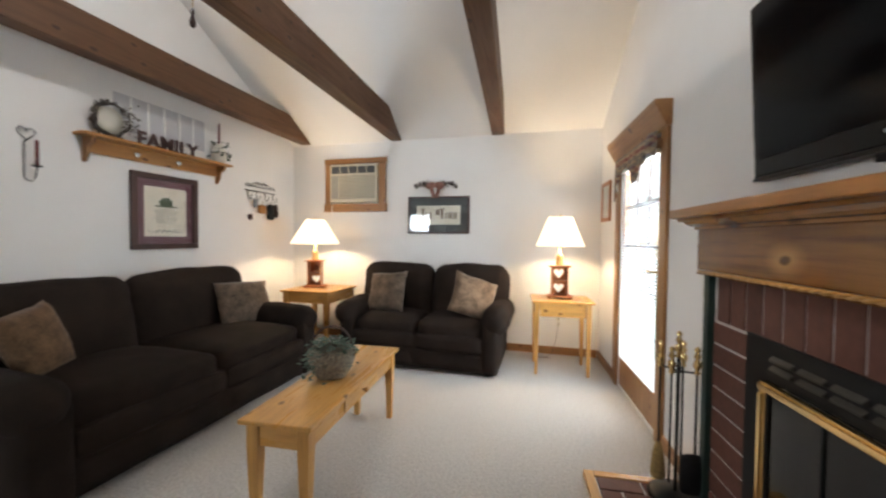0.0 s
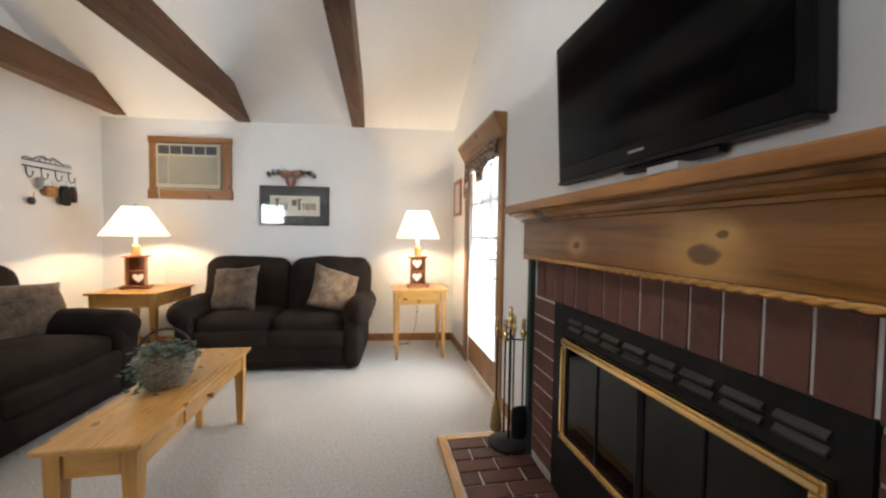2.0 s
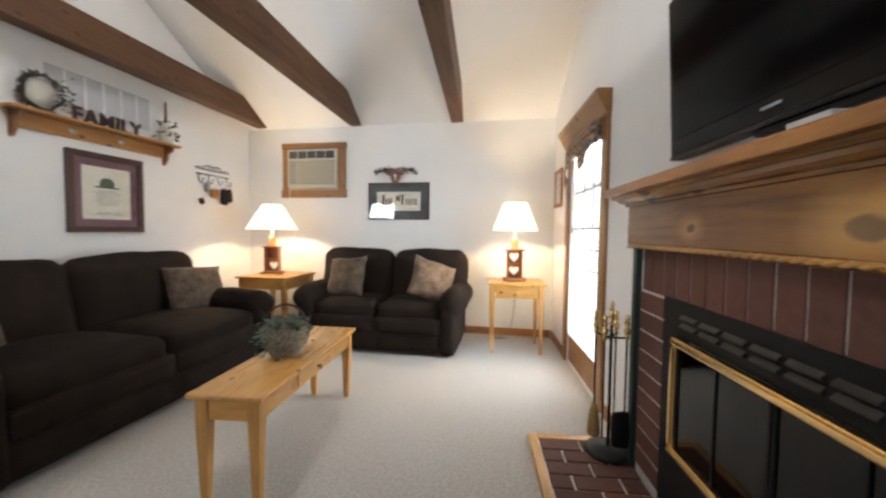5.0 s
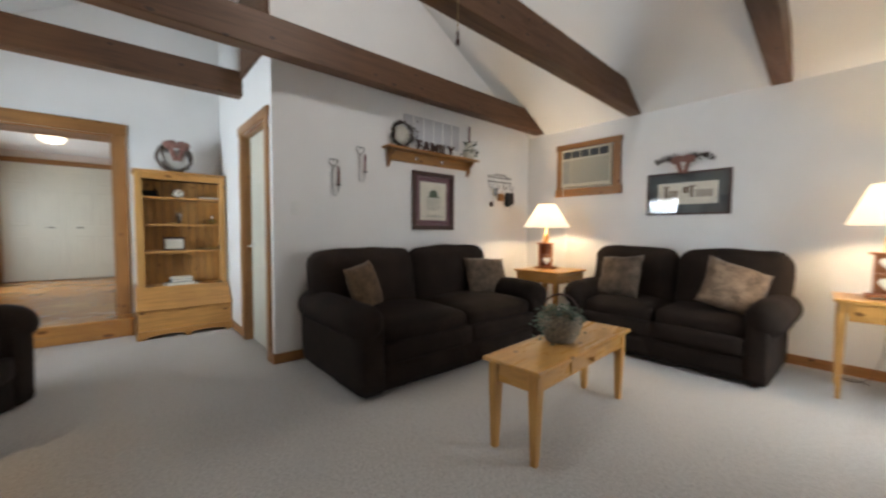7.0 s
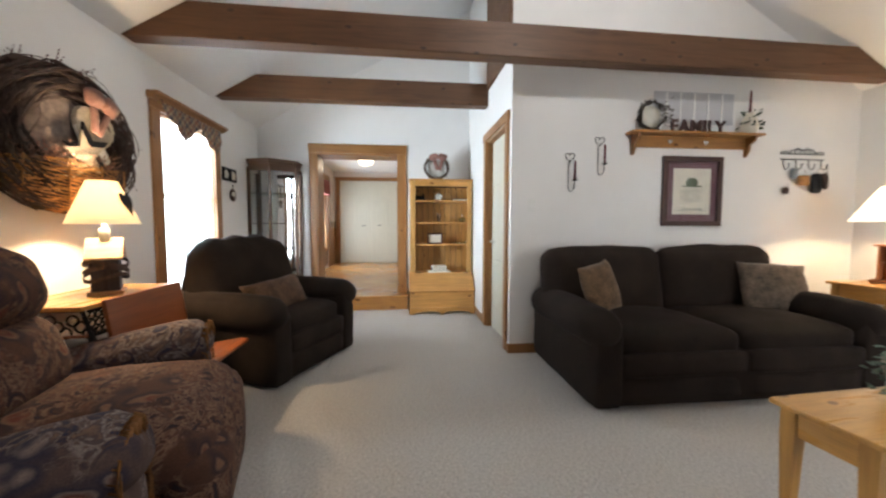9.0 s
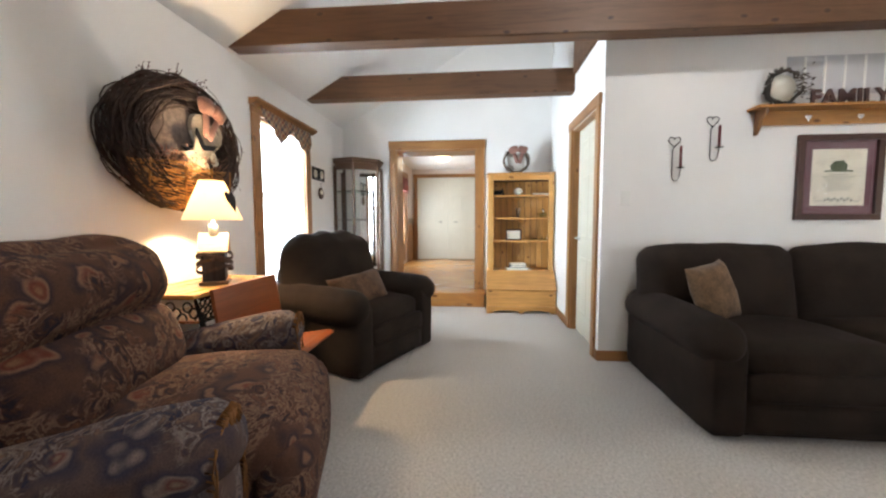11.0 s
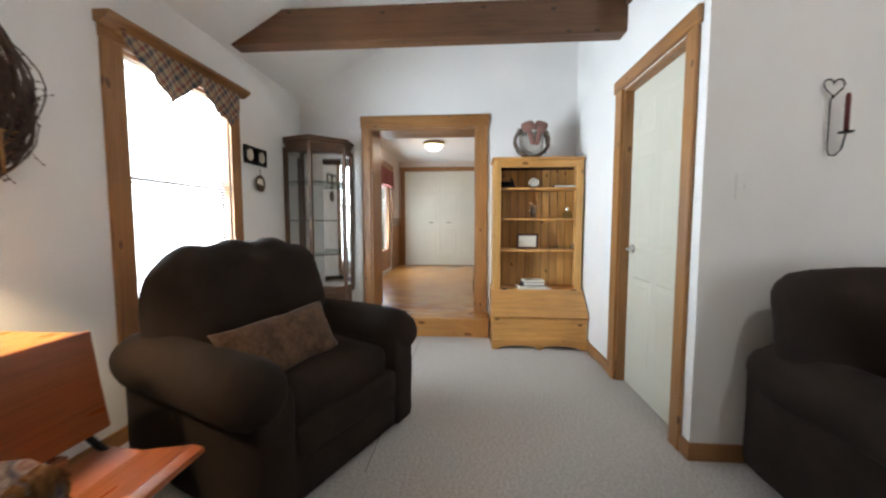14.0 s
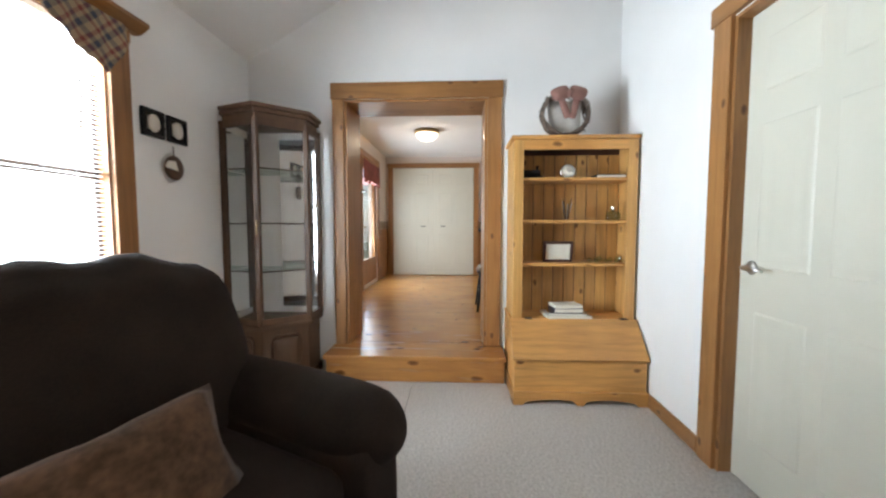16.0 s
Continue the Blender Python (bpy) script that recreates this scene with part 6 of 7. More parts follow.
ph = thing("wall_hanging", "round brown wooden wall hanging with a pale fan", "wall decoration", m=pose(-4.46, S + 0.02, 1.47, 0, 0, 180))
part("disc", Shape().lathe([(0.0, 0), (0.066, 0.0), (0.07, 0.012), (0.05, 0.022), (0, 0.024)], 24), CURIO, ph, "", pose(0, 0, 0, 90, 0, 0))
part("fan", Shape().prism([(0, -0.02), (-0.09, -0.005), (-0.07, 0.03), (-0.02, 0.035)], "y", -0.036, -0.026, 0.002), PAPER, ph, "pale folded fan")
part("hanger", Shape().rod((0, -0.01, 0.06), (0.0, -0.006, 0.12), 0.003), BLACK, ph)

# ---- basket on the coffee table ----
bk = thing("basket", "round twig basket with hoop handle and trailing ivy", "basket", m=pose(-1.165, 1.97, COFFEE_Z, 0, 0, 20) @ Matrix.Diagonal((0.80, 0.80, 0.88, 1)))
rnd = random.Random(12)
sh = Shape()
for k in range(17):
    z = 0.008 + 0.0105 * k
    r = 0.085 + 0.065 * math.sin(min(1.0, z / 0.17) * 2.0)
    sh.tube([((r + (0.006 if (i + k) % 2 else -0.003)) * math.cos(i * math.pi / 16), (r + (0.006 if (i + k) % 2 else -0.003)) * math.sin(i * math.pi / 16), z + 0.003 * math.sin(i * 0.8 + k)) for i in range(32)], 0.006, 5, True)
tagged(part("weave", sh, plain("grey_twig", (0.27, 0.225, 0.165), 0.9, 0, 0.5, 60, 0.6), bk), kind="stuff")
sh = Shape()
for q in (-0.012, 0.0, 0.012):
    sh.tube([(0.152 * math.cos(a * math.pi / 14), q + 0.006 * math.sin(a + q * 200), 0.13 + 0.185 * math.sin(a * math.pi / 14)) for a in range(15)], 0.006, 6)
part("handle", sh, VINE, bk, "arched twig handle")
part("bottom", Shape().lathe([(0.0, 0.0), (0.085, 0.0), (0.085, 0.01), (0, 0.012)], 20), VINE, bk)
sh = Shape()
for k in range(210):
    a, r = rnd.uniform(0, 6.28), 0.155 * math.sqrt(rnd.uniform(0, 1))
    z = 0.175 + 0.06 * (1 - r / 0.16) + rnd.uniform(-0.02, 0.03)
    if k % 7 == 0:
        r, z = rnd.uniform(0.150, 0.168), rnd.uniform(0.06, 0.17)
    if k % 6 == 0:
        a, r, z = rnd.gauss(-2.2, 0.22), rnd.uniform(0.155, 0.20), rnd.uniform(0.012, 0.20)
    p = Vector((r * math.cos(a), r * math.sin(a), z))
    d = Vector((math.cos(a) + rnd.uniform(-0.8, 0.8), math.sin(a) + rnd.uniform(-0.8, 0.8), rnd.uniform(-0.5, 0.6))).normalized() * rnd.uniform(0.025, 0.042)
    n1 = Vector((-d.y, d.x, 0.2 * d.x)).normalized() * d.length * 0.42
    vs = [sh.bm.verts.new(v) for v in (p, p + d * 0.35 + n1, p + d, p + d * 0.35 - n1, p + d * 0.45 + Vector((0, 0, 0.006)))]
    for i, j in ((0, 1), (1, 2), (2, 3), (3, 0)):
        sh.bm.faces.new((vs[i], vs[j], vs[4]))
tagged(part("ivy", sh, IVY, bk, "grey-green ivy leaves"), kind="stuff")

# ---- fire tools ----
ft = thing("fire_tools", "black iron fireplace tool set with brass handles", "fireplace tools", (0.53, 2.12, 0.036))
part("base_plate", Shape().lathe([(0.115, 0), (0.118, 0.008), (0.10, 0.022), (0.03, 0.026), (0.012, 0.03)], 32), BLACK, ft)
part("pole", Shape().rod((0, 0, 0.026), (0, 0, 0.70), 0.008), BLACK, ft)
KNOB = [(0.006, 0), (0.014, 0.01), (0.009, 0.022), (0.017, 0.04), (0.017, 0.058), (0.008, 0.07), (0.015, 0.085), (0.009, 0.10), (0.013, 0.118), (0.004, 0.13)]
part("top_knob", Shape().lathe(KNOB, 16, (0, 0, 0.66)), BRASS, ft, "turned brass finial")
for i, (x, y) in enumerate(((-0.06, 0.05), (0.045, 0.06), (0.06, -0.045), (-0.05, -0.055))):
    part("arm", Shape().rod((0, 0, 0.60), (x, y, 0.61), 0.005), BLACK, ft)
    tool = part("tool", Shape().rod((x, y, 0.10), (x, y, 0.61), 0.005), BLACK, ft)
    part("handle", Shape().lathe(KNOB, 16, (x, y, 0.60)), BRASS, tool, "turned brass handle")
part("shovel", Shape().soft((0.05, -0.065, 0.15), (0.115, 0.03, 0.17), 0.012, (0.004, 0.012, 0.01), 7), BLACK, ft, "black shovel pan")
part("brush", Shape().lathe([(0.012, 0.23), (0.026, 0.17), (0.034, 0.07), (0.030, 0.06)], 16, (-0.06, 0.05, 0)), plain("broom_straw", (0.30, 0.19, 0.07), 0.95, 0, 0.3, 80), ft, "straw hearth brush")

east_side.append(ft)
for ob in east_side:
    ob.matrix_basis = EAST @ ob.matrix_basis

# ---- school desk and birdhouse lamp ----
desk = thing("school_desk", "antique school desk with cherry seat and cast iron frame", "desk", (0, 0, 0))
DZ2 = 0.762
part("desktop", Shape().box(-2.58, -1.86, -1.86, -1.44, DZ2 - 0.022, DZ2, 0.006), PINE_X, desk, "worn pine desktop")
part("book_shelf", Shape().box(-2.52, -1.92, -1.80, -1.48, 0.60, 0.612, 0.002), CHERRY_X, desk)
for x in (-2.50, -1.94):
    sh = Shape()
    sh.tube([(x, -1.80, DZ2 - 0.03), (x, -1.50, DZ2 - 0.03), (x, -1.46, 0.60), (x, -1.52, 0.42), (x, -1.50, 0.20), (x, -1.36, 0.03), (x, -1.25, 0.012)], 0.013, 8)
    sh.tube([(x, -1.80, DZ2 - 0.03), (x, -1.74, 0.55), (x, -1.60, 0.42), (x, -1.62, 0.2), (x, -1.78, 0.03), (x, -1.86, 0.012)], 0.013, 8)
    sh.tube([(x, -1.46, 0.60), (x, -1.40, 0.45), (x, -1.28, 0.36), (x, -1.10, 0.365)], 0.012, 8)
    sh.tube([(x, -1.25, 0.012), (x, -1.20, 0.14), (x, -1.24, 0.28), (x, -1.18, 0.36)], 0.012, 8)
    for k in range(9):
        cy, cz, r = -1.74 + 0.033 * (k % 9), 0.68 - 0.03 * (k % 3), 0.026
        sh.tube([(x, cy + r * math.cos(a * math.pi / 6), cz + r * math.sin(a * math.pi / 6)) for a in range(12)], 0.005, 5, True)
    sh.soft((x, -1.25, 0.008), (0.05, 0.10, 0.016), 0.006, n=4).soft((x, -1.86, 0.008), (0.05, 0.08, 0.016), 0.006, n=4)
    part("iron_frame", sh, BLACK, desk, "scrolled black cast iron side")
sh = Shape()
for r in range(3):
    for k in range(14):
        cx, cz = -2.47 + 0.039 * k, 0.70 - 0.038 * r
        sh.tube([(cx + 0.018 * math.cos(a * math.pi / 5), -1.475, cz + 0.016 * math.sin(a * math.pi / 5)) for a in range(10)], 0.005, 5, True)
sh.tube([(-2.50, -1.475, 0.725), (-1.94, -1.475, 0.725)], 0.007, 6).tube([(-2.50, -1.475, 0.60), (-1.94, -1.475, 0.60)], 0.007, 6)
tagged(part("iron_lattice", sh, BLACK, desk, "scrolled black iron lattice"), kind="stuff")
sh = Shape()
prof = [(-1.425, 0.775), (-1.400, 0.60), (-1.370, 0.44), (-1.352, 0.44), (-1.380, 0.60), (-1.404, 0.775)]
sh.prism(prof, "x", -2.56, -1.95, 0.004)
part("backrest", sh, CHERRY_X, desk, "reddish curved wooden backrest")
prof = [(-1.34, 0.375), (-1.20, 0.362), (-1.02, 0.392), (-0.98, 0.388), (-0.985, 0.405), (-1.02, 0.412), (-1.20, 0.384), (-1.34, 0.395)]
part("seat", Shape().prism(prof, "x", -2.52, -2.02, 0.004), CHERRY_X, desk, "reddish folding wooden seat")
part("hinge", Shape().box(-2.40, -2.34, -1.36, -1.33, 0.40, 0.435, 0.003).box(-2.20, -2.14, -1.36, -1.33, 0.40, 0.435, 0.003), SILVER, desk)

bl = thing("table_lamp", "lit birdhouse lamp with cream shade and a dark heart", "lamp", m=pose(-2.24, -1.60, DZ2, 0, 0, 30) @ Matrix.Diagonal((0.74, 0.74, 1.07, 1)))
part("base_plate", Shape().box(-0.125, 0.125, -0.10, 0.10, 0, 0.018, 0.004), wood("grey_base", (0.30, 0.17, 0.08), "x", 0.6), bl)
HOUSE = wood("weathered_house", (0.050, 0.040, 0.042), "z", 0.8)
part("house", Shape().prism([(-0.10, 0.019), (0.10, 0.019), (0.10, 0.19), (0.0, 0.265), (-0.10, 0.19)], "y", -0.08, 0.08, 0.003), HOUSE, bl, "weathered grey-brown birdhouse body")
ROOF = wood("pale_roof", (0.50, 0.34, 0.19), "y", 0.7)
for s in (-1, 1):
    part("roof", Shape().prism([(s * 0.001, 0.270), (s * 0.125, 0.176), (s * 0.132, 0.186), (s * 0.001, 0.284)], "y", -0.105, 0.105, 0.002), ROOF, bl, "pale slanted roof board")
# no opening is cut; a black disc stands for the shade within
part("entry_hole", Shape().lathe([(0.026, 0), (0.026, 0.004), (0, 0.005)], 18), BLACK, bl, "", pose(0, 0.081, 0.15, -90, 0, 0))
sh = Shape()
for z0, ph0 in ((0.08, 0.0), (0.12, 1.3), (0.15, 2.6)):
    for q in range(3):
        sh.tube([(0.152 * math.cos(a * math.pi / 9), 0.128 * math.sin(a * math.pi / 9), z0 + 0.016 * math.sin(a * 0.7 + ph0) + 0.006 * q) for a in range(18)], 0.004, 5, True)
tagged(part("vine_wrap", sh, VINE, bl, "twisted vine wrapped round the birdhouse"), kind="stuff")
part("neck", Shape().lathe([(0.034, 0.265), (0.034, 0.33), (0.012, 0.335), (0.012, 0.42)], 18), CREAM, bl)
part("shade", shade_shape(0.215, 0.09, 0.355, 0.57), SHADE_CREAM, bl, "lit cream paper shade")
part("tin_heart", Shape().prism(heart(0.11, 0.14), "y", -0.008, 0.0, 0.002), BLACK, bl, "dark tin heart hung on the shade", pose(0.083, 0.144, 0.465, 28, 0, -30))

can = thing("milk_can", "cream enamel pail standing beside the school desk", "pail", (-1.80, -1.68, 0))
part("body", Shape().lathe([(0.12, 0), (0.13, 0.02), (0.135, 0.40), (0.12, 0.46), (0.10, 0.52), (0.11, 0.56), (0.09, 0.55)], 28), CREAM, can)
part("handle", Shape().tube([(-0.14, 0, 0.40), (-0.17, 0, 0.45), (-0.15, 0, 0.50), (-0.11, 0, 0.49)], 0.007, 6), SILVER, can)

# ---- things on the bookcase ----
bw = thing("bookcase_wreath", "small vine wreath with a pink bow on the bookcase", "wreath", m=pose(-5.02, 0.47, 1.742 + 0.158, -8, 0, 90))
sh = Shape()
rnd = random.Random(5)
for k in range(22):
    a0 = rnd.uniform(0, 6.28)
    sh.tube(ring(0.155 * rnd.uniform(0.9, 1.06), 0.148 * rnd.uniform(0.9, 1.04), 26, 0.04, rnd, rnd.uniform(-0.02, 0.02), a0, a0 + 5), 0.0055, 5)
tagged(part("vines", sh, plain("grey_vine", (0.15, 0.11, 0.085), 0.9, 0, 0.5, 40, 0.6), bw), kind="stuff")
sh = Shape()
for k in range(70):
    a = rnd.uniform(0, 6.28)
    p = Vector((0.155 * math.cos(a), rnd.uniform(-0.02, 0.02), 0.15 * math.sin(a)))
    d = Vector((math.cos(a + rnd.uniform(-1.2, 1.2)), 0, math.sin(a + rnd.uniform(-1.2, 1.2)))) * 0.022
    if p.z + d.z > -0.15:
        sh.tube([p, p + d * 0.5, p + d], [0.002, 0.006, 0.001], 4)
tagged(part("berries", sh, plain("grey_berries", (0.14, 0.12, 0.10), 0.8, 0, 0.4, 40), bw), kind="stuff")
bow(bw, 0.22, 0.25, PINK, pose(0.02, -0.035, 0.115))
part("muslin", Shape().soft((0, 0.012, -0.01), (0.23, 0.012, 0.23), 0.006, (0, 0.006, 0), 8, wob=0.014), fabric("grey_muslin", (0.50, 0.48, 0.44), 0.2, 200), bw, "pale muslin behind the bow")

s1, s2, s3 = SHELVES
ck = thing("clock", "small round silver desk clock on the top shelf", "clock", m=pose(-5.03, 0.50, s3 + 0.048, -6, 0, 90))
part("rim", Shape().lathe([(0.05, 0), (0.055, 0.012), (0.05, 0.024), (0.043, 0.024), (0.043, 0.018)], 24, caps=False), SILVER, ck, "", pose(0, 0.01, 0, 90, 0, 0))
part("dial", Shape().lathe([(0.0, 0), (0.044, 0), (0.044, 0.012), (0, 0.012)], 24), PAPER, ck, "", pose(0, 0.006, 0, 90, 0, 0))
part("pointers", Shape().box(-0.001, 0.001, -0.0085, -0.007, 0, 0.03).box(0, 0.022, -0.0085, -0.007, -0.001, 0.001), INK, ck)
part("stand", Shape().box(-0.03, 0.03, -0.02, 0.03, -0.048, -0.040, 0.002), SILVER, ck)
tr = thing("toy_train", "dark model engine on the top shelf", "model", (-5.05, 0.235, s3))
part("boiler", Shape().rod((0, -0.05, 0.042), (0, 0.08, 0.042), 0.024, n=14), BLACK, tr)
part("cab", Shape().box(-0.03, 0.03, -0.095, -0.045, 0.012, 0.085, 0.004), BLACK, tr)
part("frame", Shape().box(-0.025, 0.025, -0.10, 0.095, 0.008, 0.02, 0.002), BLACK, tr)
part("chimney", Shape().lathe([(0.007, 0.06), (0.012, 0.09)], 10, (0, 0.06, 0)), BLACK, tr)
for y in (-0.07, -0.02, 0.03, 0.075):
    part("wheel", Shape().rod((-0.03, y, 0.014), (0.03, y, 0.014), 0.014, n=14), BLACK, tr)
flat_book = thing("book", "flat black book on the top shelf", "book", (-5.05, 0.78, s3))
part("cover", Shape().box(-0.07, 0.07, -0.10, 0.10, 0, 0.022, 0.003), BLACK, flat_book)
part("page_block", Shape().box(-0.066, 0.071, -0.096, 0.096, 0.004, 0.018), PAPER, flat_book)
cp = thing("pen_cup", "clear glass with pens on the second shelf", "pen cup", (-5.03, 0.50, s2))
g = part("glass", Shape().lathe([(0.024, 0), (0.03, 0.005), (0.034, 0.085), (0.032, 0.085), (0.028, 0.008), (0.0, 0.006)], 20), GLASS, cp)
for k in range(7):
    a = k * 0.9
    part("pen", Shape().rod((0.012 * math.cos(a), 0.012 * math.sin(a), 0.01), (0.035 * math.cos(a), 0.035 * math.sin(a), 0.115 + 0.02 * (k % 3)), 0.004, n=6), (INK, SILVER, BLACK, PAPER)[k % 4], cp)
bt = thing("glass_bottle", "small clear glass bottle on the second shelf", "bottle", (-5.04, 0.82, s2))
part("body", Shape().soft((0, 0, 0.03), (0.05, 0.09, 0.06), 0.015, (0.002, 0.002, 0.002), 6), GLASSY, bt)
part("stopper", Shape().lathe([(0.012, 0.06), (0.012, 0.075), (0.02, 0.09), (0.012, 0.105), (0, 0.108)], 14), SILVER, bt)
bd = thing("bookend", "dark upright bookend on the second shelf", "bookend", (-5.05, 0.165, s2))
part("block", Shape().soft((0, 0, 0.07), (0.06, 0.04, 0.14), 0.012, (0, 0, 0.004), 6, wob=0.008), BLACK, bd)
picture("framed_photo", "small framed certificate on the third shelf", pose(-5.06, 0.45, s1 + 0.075, 10, 0, 90) , 0.205, 0.15, 0.018, DARKWOOD, PAPER, 0.012, "")
gl = thing("glass_trinkets", "clear glass figurine lying on the third shelf", "ornament", (-5.04, 0.76, s1))
sh = Shape()
for k in range(6):
    sh.lathe([(0.0, 0), (0.016, 0.006), (0.018, 0.02), (0.008, 0.03 + 0.006 * (k % 3)), (0.0, 0.034 + 0.006 * (k % 3))], 12, (0.012 * ((k % 2) * 2 - 1), -0.09 + 0.036 * k, 0))
tagged(part("beads", sh, GLASSY, gl), kind="stuff")
part("knob", Shape().lathe([(0.012, 0), (0.016, 0.03), (0.008, 0.05), (0, 0.055)], 12, (0, 0.12, 0)), SILVER, gl)
for k, (w, d, h, rz, mt, lb) in enumerate(((0.30, 0.22, 0.018, 4, PAPER, "white magazine at the bottom of a stack"), (0.26, 0.19, 0.016, -6, SILVER, "pale grey magazine in a stack"), (0.20, 0.15, 0.028, 3, plain("navy_cover", (0.02, 0.022, 0.035), 0.5), "navy book in a stack"), (0.19, 0.14, 0.02, 8, PAPER, "white book on top of a stack"))):
    z = 0.5085 + (0.0, 0.019, 0.036, 0.065)[k]
    t = thing("book", lb, "book", m=pose(-5.02, 0.50, z, 0, 0, 90 + rz), group="books stacked in the bookcase")
    part("cover", Shape().box(-w / 2, w / 2, -d / 2, d / 2, 0, h, 0.002), mt, t)
    part("page_block", Shape().box(-w / 2 + 0.004, w / 2 - 0.004, -d / 2 - 0.001, d / 2 - 0.006, 0.003, h - 0.003), PAPER, t)

# ---- ceiling light and pull chain ----
fl = thing("ceiling_fixture", "white bowl ceiling light at the ridge with a long pull chain", "ceiling light", (-1.36, 1.25, 0))
part("canopy", Shape().lathe([(0.07, 4.20), (0.065, 4.16), (0.02, 4.13)], 20), WHITE, fl)
part("stem", Shape().rod((0, 0, 3.50), (0, 0, 4.15), 0.012), WHITE, fl)
part("shade", Shape().lathe([(0.02, 3.53), (0.10, 3.51), (0.17, 3.46), (0.168, 3.455), (0.10, 3.50), (0.02, 3.52)], 28, caps=False), WHITE, fl)
part("pull_chain", Shape().tube([(0.0, 0.05, 3.48), (0.0, 0.052, 2.12)], 0.0022, 5), BRASS2, fl)
part("fob", Shape().lathe([(0.003, 2.12), (0.008, 2.105), (0.005, 2.09), (0.011, 2.07), (0.011, 2.055), (0.003, 2.045)], 12, (0, 0.052, 0)), DARKWOOD, fl)

# ---- dining room things ----
dd = tagged(new("door_4"), "pair of cream six-panel closet doors in pine casing", "double door", kind="structure")
y0, y1, lo, hi = DD
half_w = (y1 - y0) / 2
for k in range(2):
    leaf = panel_door("leaf", dd, half_w - 0.004, hi - lo - 0.02, pose(DX + 0.045, y0 + k * half_w + 0.002, lo + 0.012, 0, 0, 90), DOORWHITE)
    part("pull", Shape().box(-0.045, 0.045, -0.03, -0.006, -0.008, 0.008, 0.003), BLACK, leaf, "", pose((half_w - 0.19) if k == 0 else 0.19, 0, 0.93))
part("casing", Shape().box(DX, DX + 0.05, y0 - 0.095, y0 - 0.002, DINE, hi, 0.004), TRIM_Z, dd)
part("casing", Shape().box(DX, DX + 0.05, y1 + 0.002, y1 + 0.095, DINE, hi, 0.004), TRIM_Z, dd)
part("head_casing", Shape().box(DX, DX + 0.052, y0 - 0.11, y1 + 0.11, hi + 0.001, hi + 0.085, 0.004), TRIM_Y, dd)
structure("wainscot", Shape().box(DX, DX + 0.012, DY0, y0 - 0.096, DINE, 1.08).box(DX, DX + 0.012, y1 + 0.096, DY1, DINE, 1.08), TRIM_Z, "stained pine wainscot panelling", "wainscot")
structure("wainscot", Shape().box(DX + 0.013, DGLASS[0] - 0.1, DY0, DY0 + 0.012, DINE, 1.08).box(DGLASS[1] + 0.1, W - 0.39, DY0, DY0 + 0.012, DINE, 1.08), TRIM_Z, "stained pine wainscot panelling", "wainscot")
BORDER = plain("border_paper", (0.36, 0.30, 0.24), 0.9, 0, 0.5, 14, 0)
structure("border_paper", Shape().box(DX, DX + 0.004, DY0, y0 - 0.096, 1.085, 1.22).box(DX, DX + 0.004, y1 + 0.096, DY1, 1.085, 1.22), BORDER, "patterned wallpaper border", "wallpaper border")
structure("border_paper", Shape().box(DX + 0.005, DGLASS[0] - 0.1, DY0, DY0 + 0.004, 1.085, 1.22).box(DGLASS[1] + 0.1, W - 0.39, DY0, DY0 + 0.004, 1.085, 1.22), BORDER, "patterned wallpaper border", "wallpaper border")
gd = tagged(new("door_5"), "pine exterior door with a tall glass light", "glass door", kind="structure")
gx0, gx1, glo, ghi = DGLASS
part("casing", Shape().box(gx0 - 0.095, gx0, DY0, DY0 + 0.022, DINE, ghi, 0.004), TRIM_Z, gd)
part("casing", Shape().box(gx1, gx1 + 0.095, DY0, DY0 + 0.022, DINE, ghi, 0.004), TRIM_Z, gd)
part("head_casing", Shape().box(gx0 - 0.11, gx1 + 0.11, DY0, DY0 + 0.03, ghi + 0.001, ghi + 0.09, 0.004), TRIM_X, gd)
part("leaf", Shape().box(gx0, gx0 + 0.13, DY0 - 0.06, DY0 - 0.02, DINE, ghi).box(gx1 - 0.13, gx1, DY0 - 0.06, DY0 - 0.02, DINE, ghi).box(gx0 + 0.13, gx1 - 0.13, DY0 - 0.06, DY0 - 0.02, DINE, 0.62).box(gx0 + 0.13, gx1 - 0.13, DY0 - 0.06, DY0 - 0.02, ghi - 0.13, ghi), TRIM_Z, gd)
g = part("pane", Shape().box(gx0 + 0.13, gx1 - 0.13, DY0 - 0.042, DY0 - 0.038, 0.62, ghi - 0.13), GLASS, gd)
g.visible_shadow = False
part("door_knob", Shape().lathe([(0.01, 0), (0.01, 0.03), (0.026, 0.045), (0.02, 0.06), (0, 0.064)], 16), BRASS2, gd, "", pose(gx1 - 0.06, DY0 - 0.02, 1.12, -90, 0, 0))
PLAID2 = fabric("red_check_cloth", (0.22, 0.07, 0.06), 0.6, 60, 0.1)
va = thing("valance", "gathered red checked valance over the dining door", "valance")
sh = Shape()
rows = []
for i in range(61):
    u = i / 60
    rows.append([(gx0 - 0.02 + (gx1 - gx0 + 0.04) * u, DY0 + 0.045 + 0.014 * math.sin(u * 60) * (0.4 + v), ghi - 0.02 - v * (0.33 + 0.02 * math.sin(u * 30))) for v in (0, 0.33, 0.66, 1.0)])
part("cloth", sh.rings(rows, close=False, caps=False), PLAID2, va)
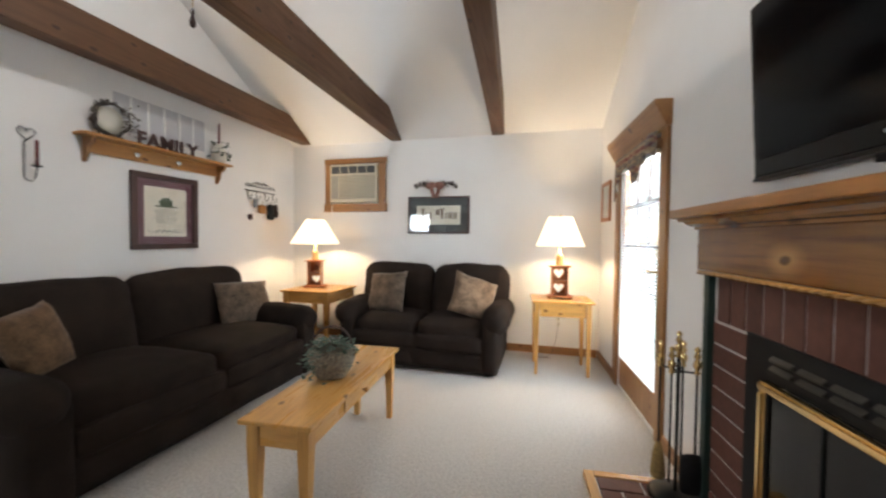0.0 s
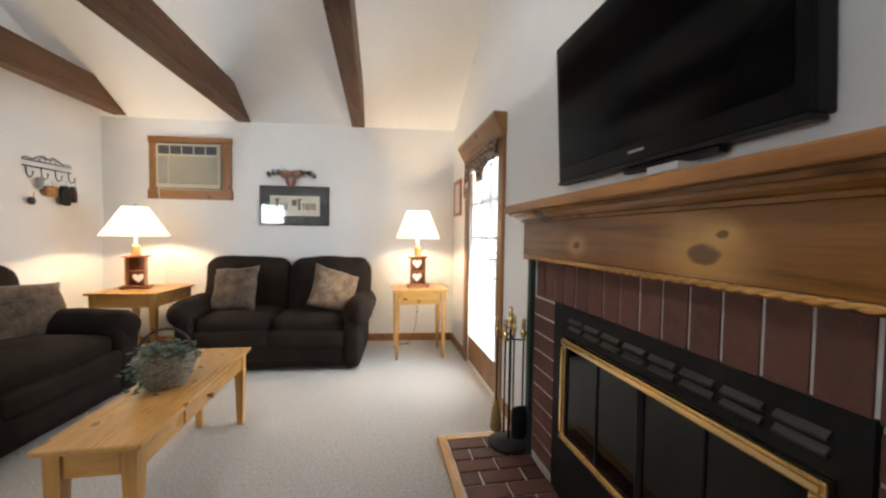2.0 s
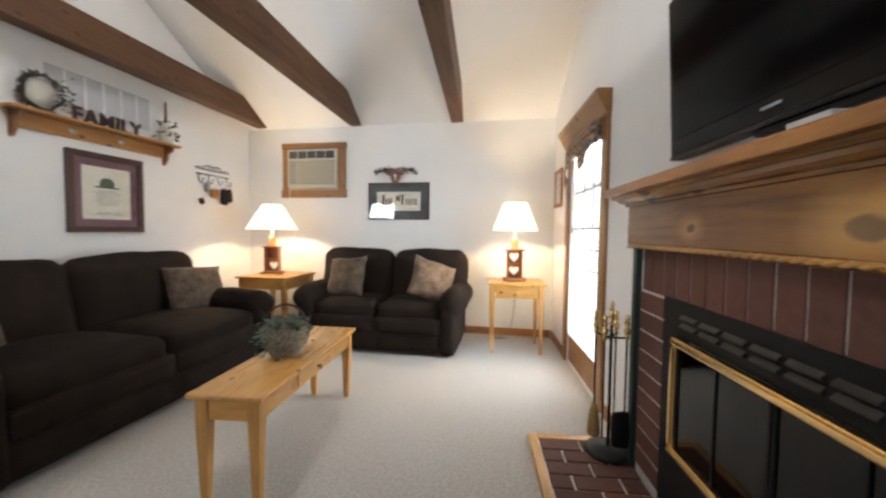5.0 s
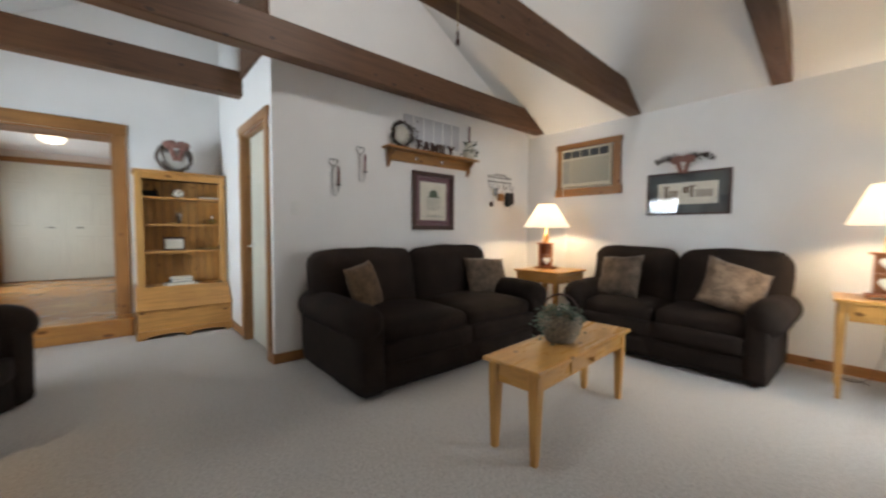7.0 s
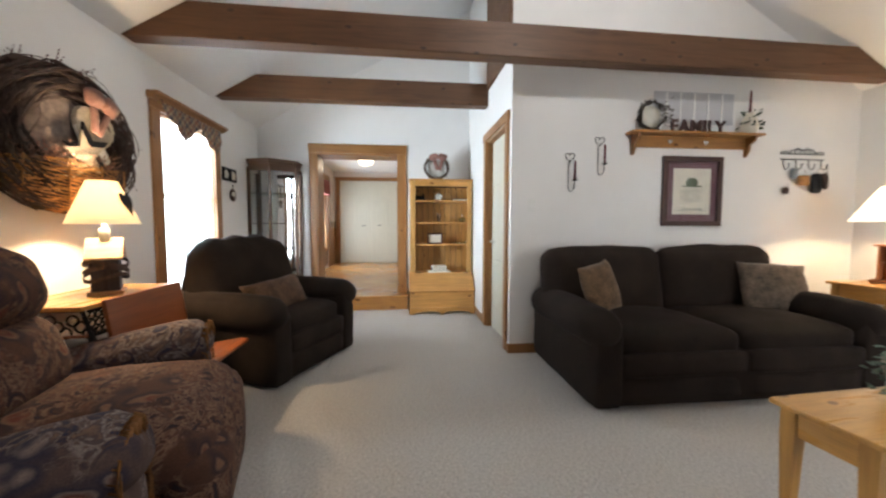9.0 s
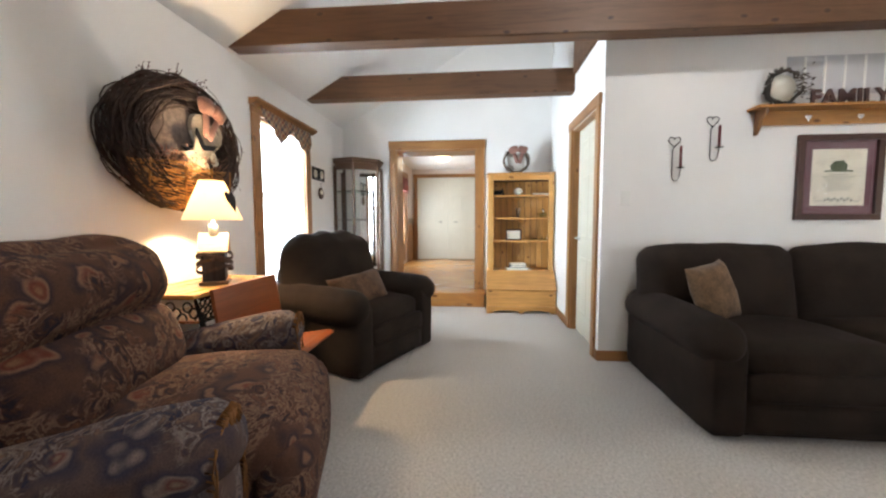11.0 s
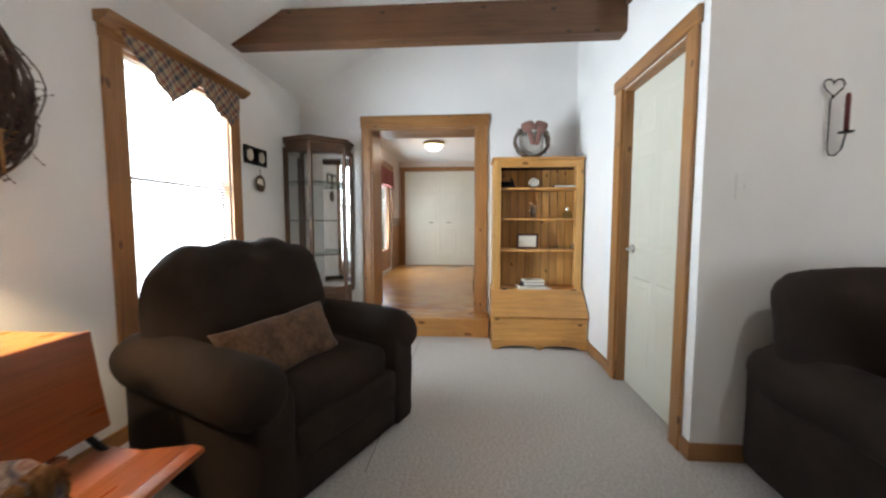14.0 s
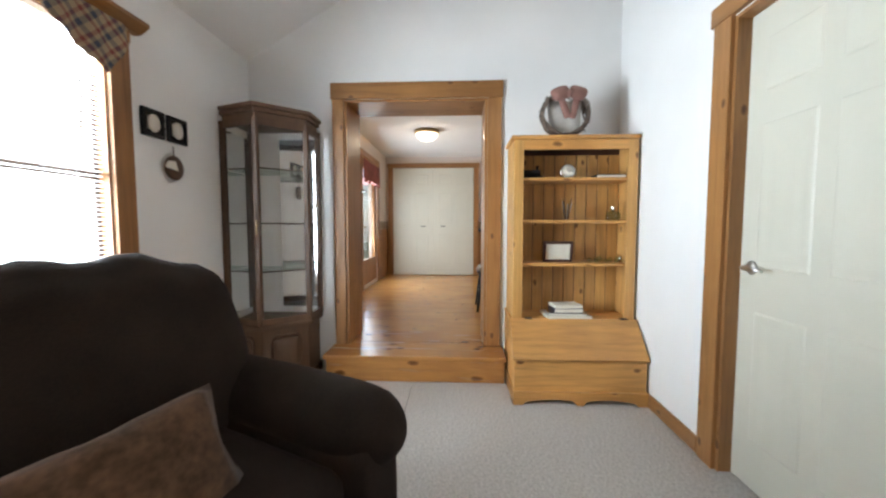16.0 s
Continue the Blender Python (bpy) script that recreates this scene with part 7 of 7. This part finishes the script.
part("rod", Shape().rod((gx0 - 0.05, DY0 + 0.04, ghi - 0.03), (gx1 + 0.05, DY0 + 0.04, ghi - 0.03), 0.008), BRASS2, va)
wb = thing("wall_bracket", "small dark wooden bracket shelf on the dining wall", "shelf", (-7.40, DY0, 1.60))
part("board", Shape().box(-0.14, 0.14, 0, 0.13, 0, 0.02, 0.004), DARKWOOD, wb)
part("corbel", Shape().prism([(0.0, -0.001), (0.10, -0.001), (0.06, -0.06), (0.015, -0.12), (0, -0.12)], "x", -0.03, 0.03, 0.003), DARKWOOD, wb)
picture("framed_print", "small framed print on the dining room wall", pose(-7.3, DY0 + 0.002, 1.92, 0, 0, 180), 0.26, 0.34, 0.03, DARKWOOD, PAPER, 0.04, "")
dl = thing("ceiling_light", "frosted glass bowl ceiling light with brass rim", "ceiling light", (-7.6, -0.70, 0))
part("rim", Shape().lathe([(0.17, 2.449), (0.175, 2.43), (0.165, 2.405), (0.15, 2.404)], 28), BRASS2, dl)
part("bowl", Shape().lathe([(0.15, 2.403), (0.135, 2.36), (0.09, 2.325), (0.0, 2.312), (0.0, 2.315), (0.088, 2.328), (0.132, 2.362), (0.147, 2.403)], 28, caps=False), FROST, dl, "lit frosted glass bowl")
ch = thing("dining_chair", "dark wooden spindle chair with a tan cushion", "chair", (-6.66, 0.16, DINE), 90)
part("seat", Shape().soft((0, 0, 0.44), (0.42, 0.40, 0.035), 0.015, (0, 0, 0.004), 6), DARKWOOD, ch)
part("cushion", Shape().soft((0, 0, 0.475), (0.38, 0.36, 0.045), 0.02, (0, 0, 0.01), 7), CREAMCLOTH, ch, "tan seat cushion")
for sx in (-1, 1):
    for sy in (-1, 1):
        part("leg", Shape().tube([(sx * 0.15, sy * 0.14, 0.43), (sx * 0.18, sy * 0.17, 0.2), (sx * 0.205, sy * 0.195, 0.0)], [0.014, 0.018, 0.011], 10), BLACK, ch)
    part("stretcher", Shape().rod((sx * 0.178, -0.168, 0.2), (sx * 0.178, 0.168, 0.2), 0.009), BLACK, ch)
for k in range(5):
    part("spindle", Shape().rod((-0.14 + 0.07 * k, -0.17, 0.45), (-0.17 + 0.085 * k, -0.27, 0.92), 0.007), BLACK, ch)
part("crest_rail", Shape().tube([(-0.20, -0.25, 0.90), (0, -0.29, 0.94), (0.20, -0.25, 0.90)], 0.02, 8), BLACK, ch)

# ---- bricks and planks ----
def brick_mesh(lx, ly, lz):
    sh = Shape().box(-lx / 2, lx / 2, -ly / 2, ly / 2, -lz / 2, lz / 2, 0.0025)
    me = bpy.data.meshes.new("brick")
    sh.bm.to_mesh(me)
    sh.bm.free()
    me.materials.append(BRICK)
    return me


def lay(me, name, parent, x, y, z):
    o = new(name, me)
    o.parent = parent
    o.matrix_basis = pose(x + random.uniform(-0.001, 0.001), y, z, 0, 0, random.uniform(-0.3, 0.3))
    return o


rng = random.Random(4)
row = brick_mesh(0.018, 0.243, 0.084)
z = 0.901 - 0.0465
while z > 0.06:
    for yc in (IN1 + 0.128, FY0 + 0.123):
        lay(row, "brick", fire, 0.630, yc, z)
    z -= 0.0935
sold = brick_mesh(0.018, 0.089, 0.187)
y = 0.613 + 0.0493 - 2 * 0.0985
while y < FY1 - 0.04:
    lay(sold, "brick", fire, 0.630, y, 1.0025)
    y += 0.0985
flat = brick_mesh(0.203, 0.092, 0.014)
half = brick_mesh(0.094, 0.092, 0.014)
k, y = 0, HY1 - 0.05
while y > HY0 + 0.02:
    if k % 2 == 0:
        for x in (HX0 + 0.106, HX0 + 0.32):
            lay(flat, "brick", hearth, x, y, 0.026)
    else:
        lay(half, "brick", hearth, HX0 + 0.05, y, 0.026)
        lay(flat, "brick", hearth, HX0 + 0.212, y, 0.026)
        lay(half, "brick", hearth, HX0 + 0.372, y, 0.026)
    y -= 0.102
    k += 1
fd = bpy.data.objects["floor_dining"]
x = W - 0.375
while x > DX:
    wd = rng.choice((0.235, 0.26, 0.285))
    y0 = DY0
    while y0 < DY1:
        ln = min(rng.uniform(1.8, 3.2), DY1 - y0)
        sh = Shape().box(max(x - wd + 0.003, DX), x, y0 + 0.001, y0 + ln - 0.001, -0.011, 0.001, 0.0015)
        part("plank", sh, FLOORPINE, fd, "", pose(0, 0, DINE))
        y0 += ln
    x -= wd
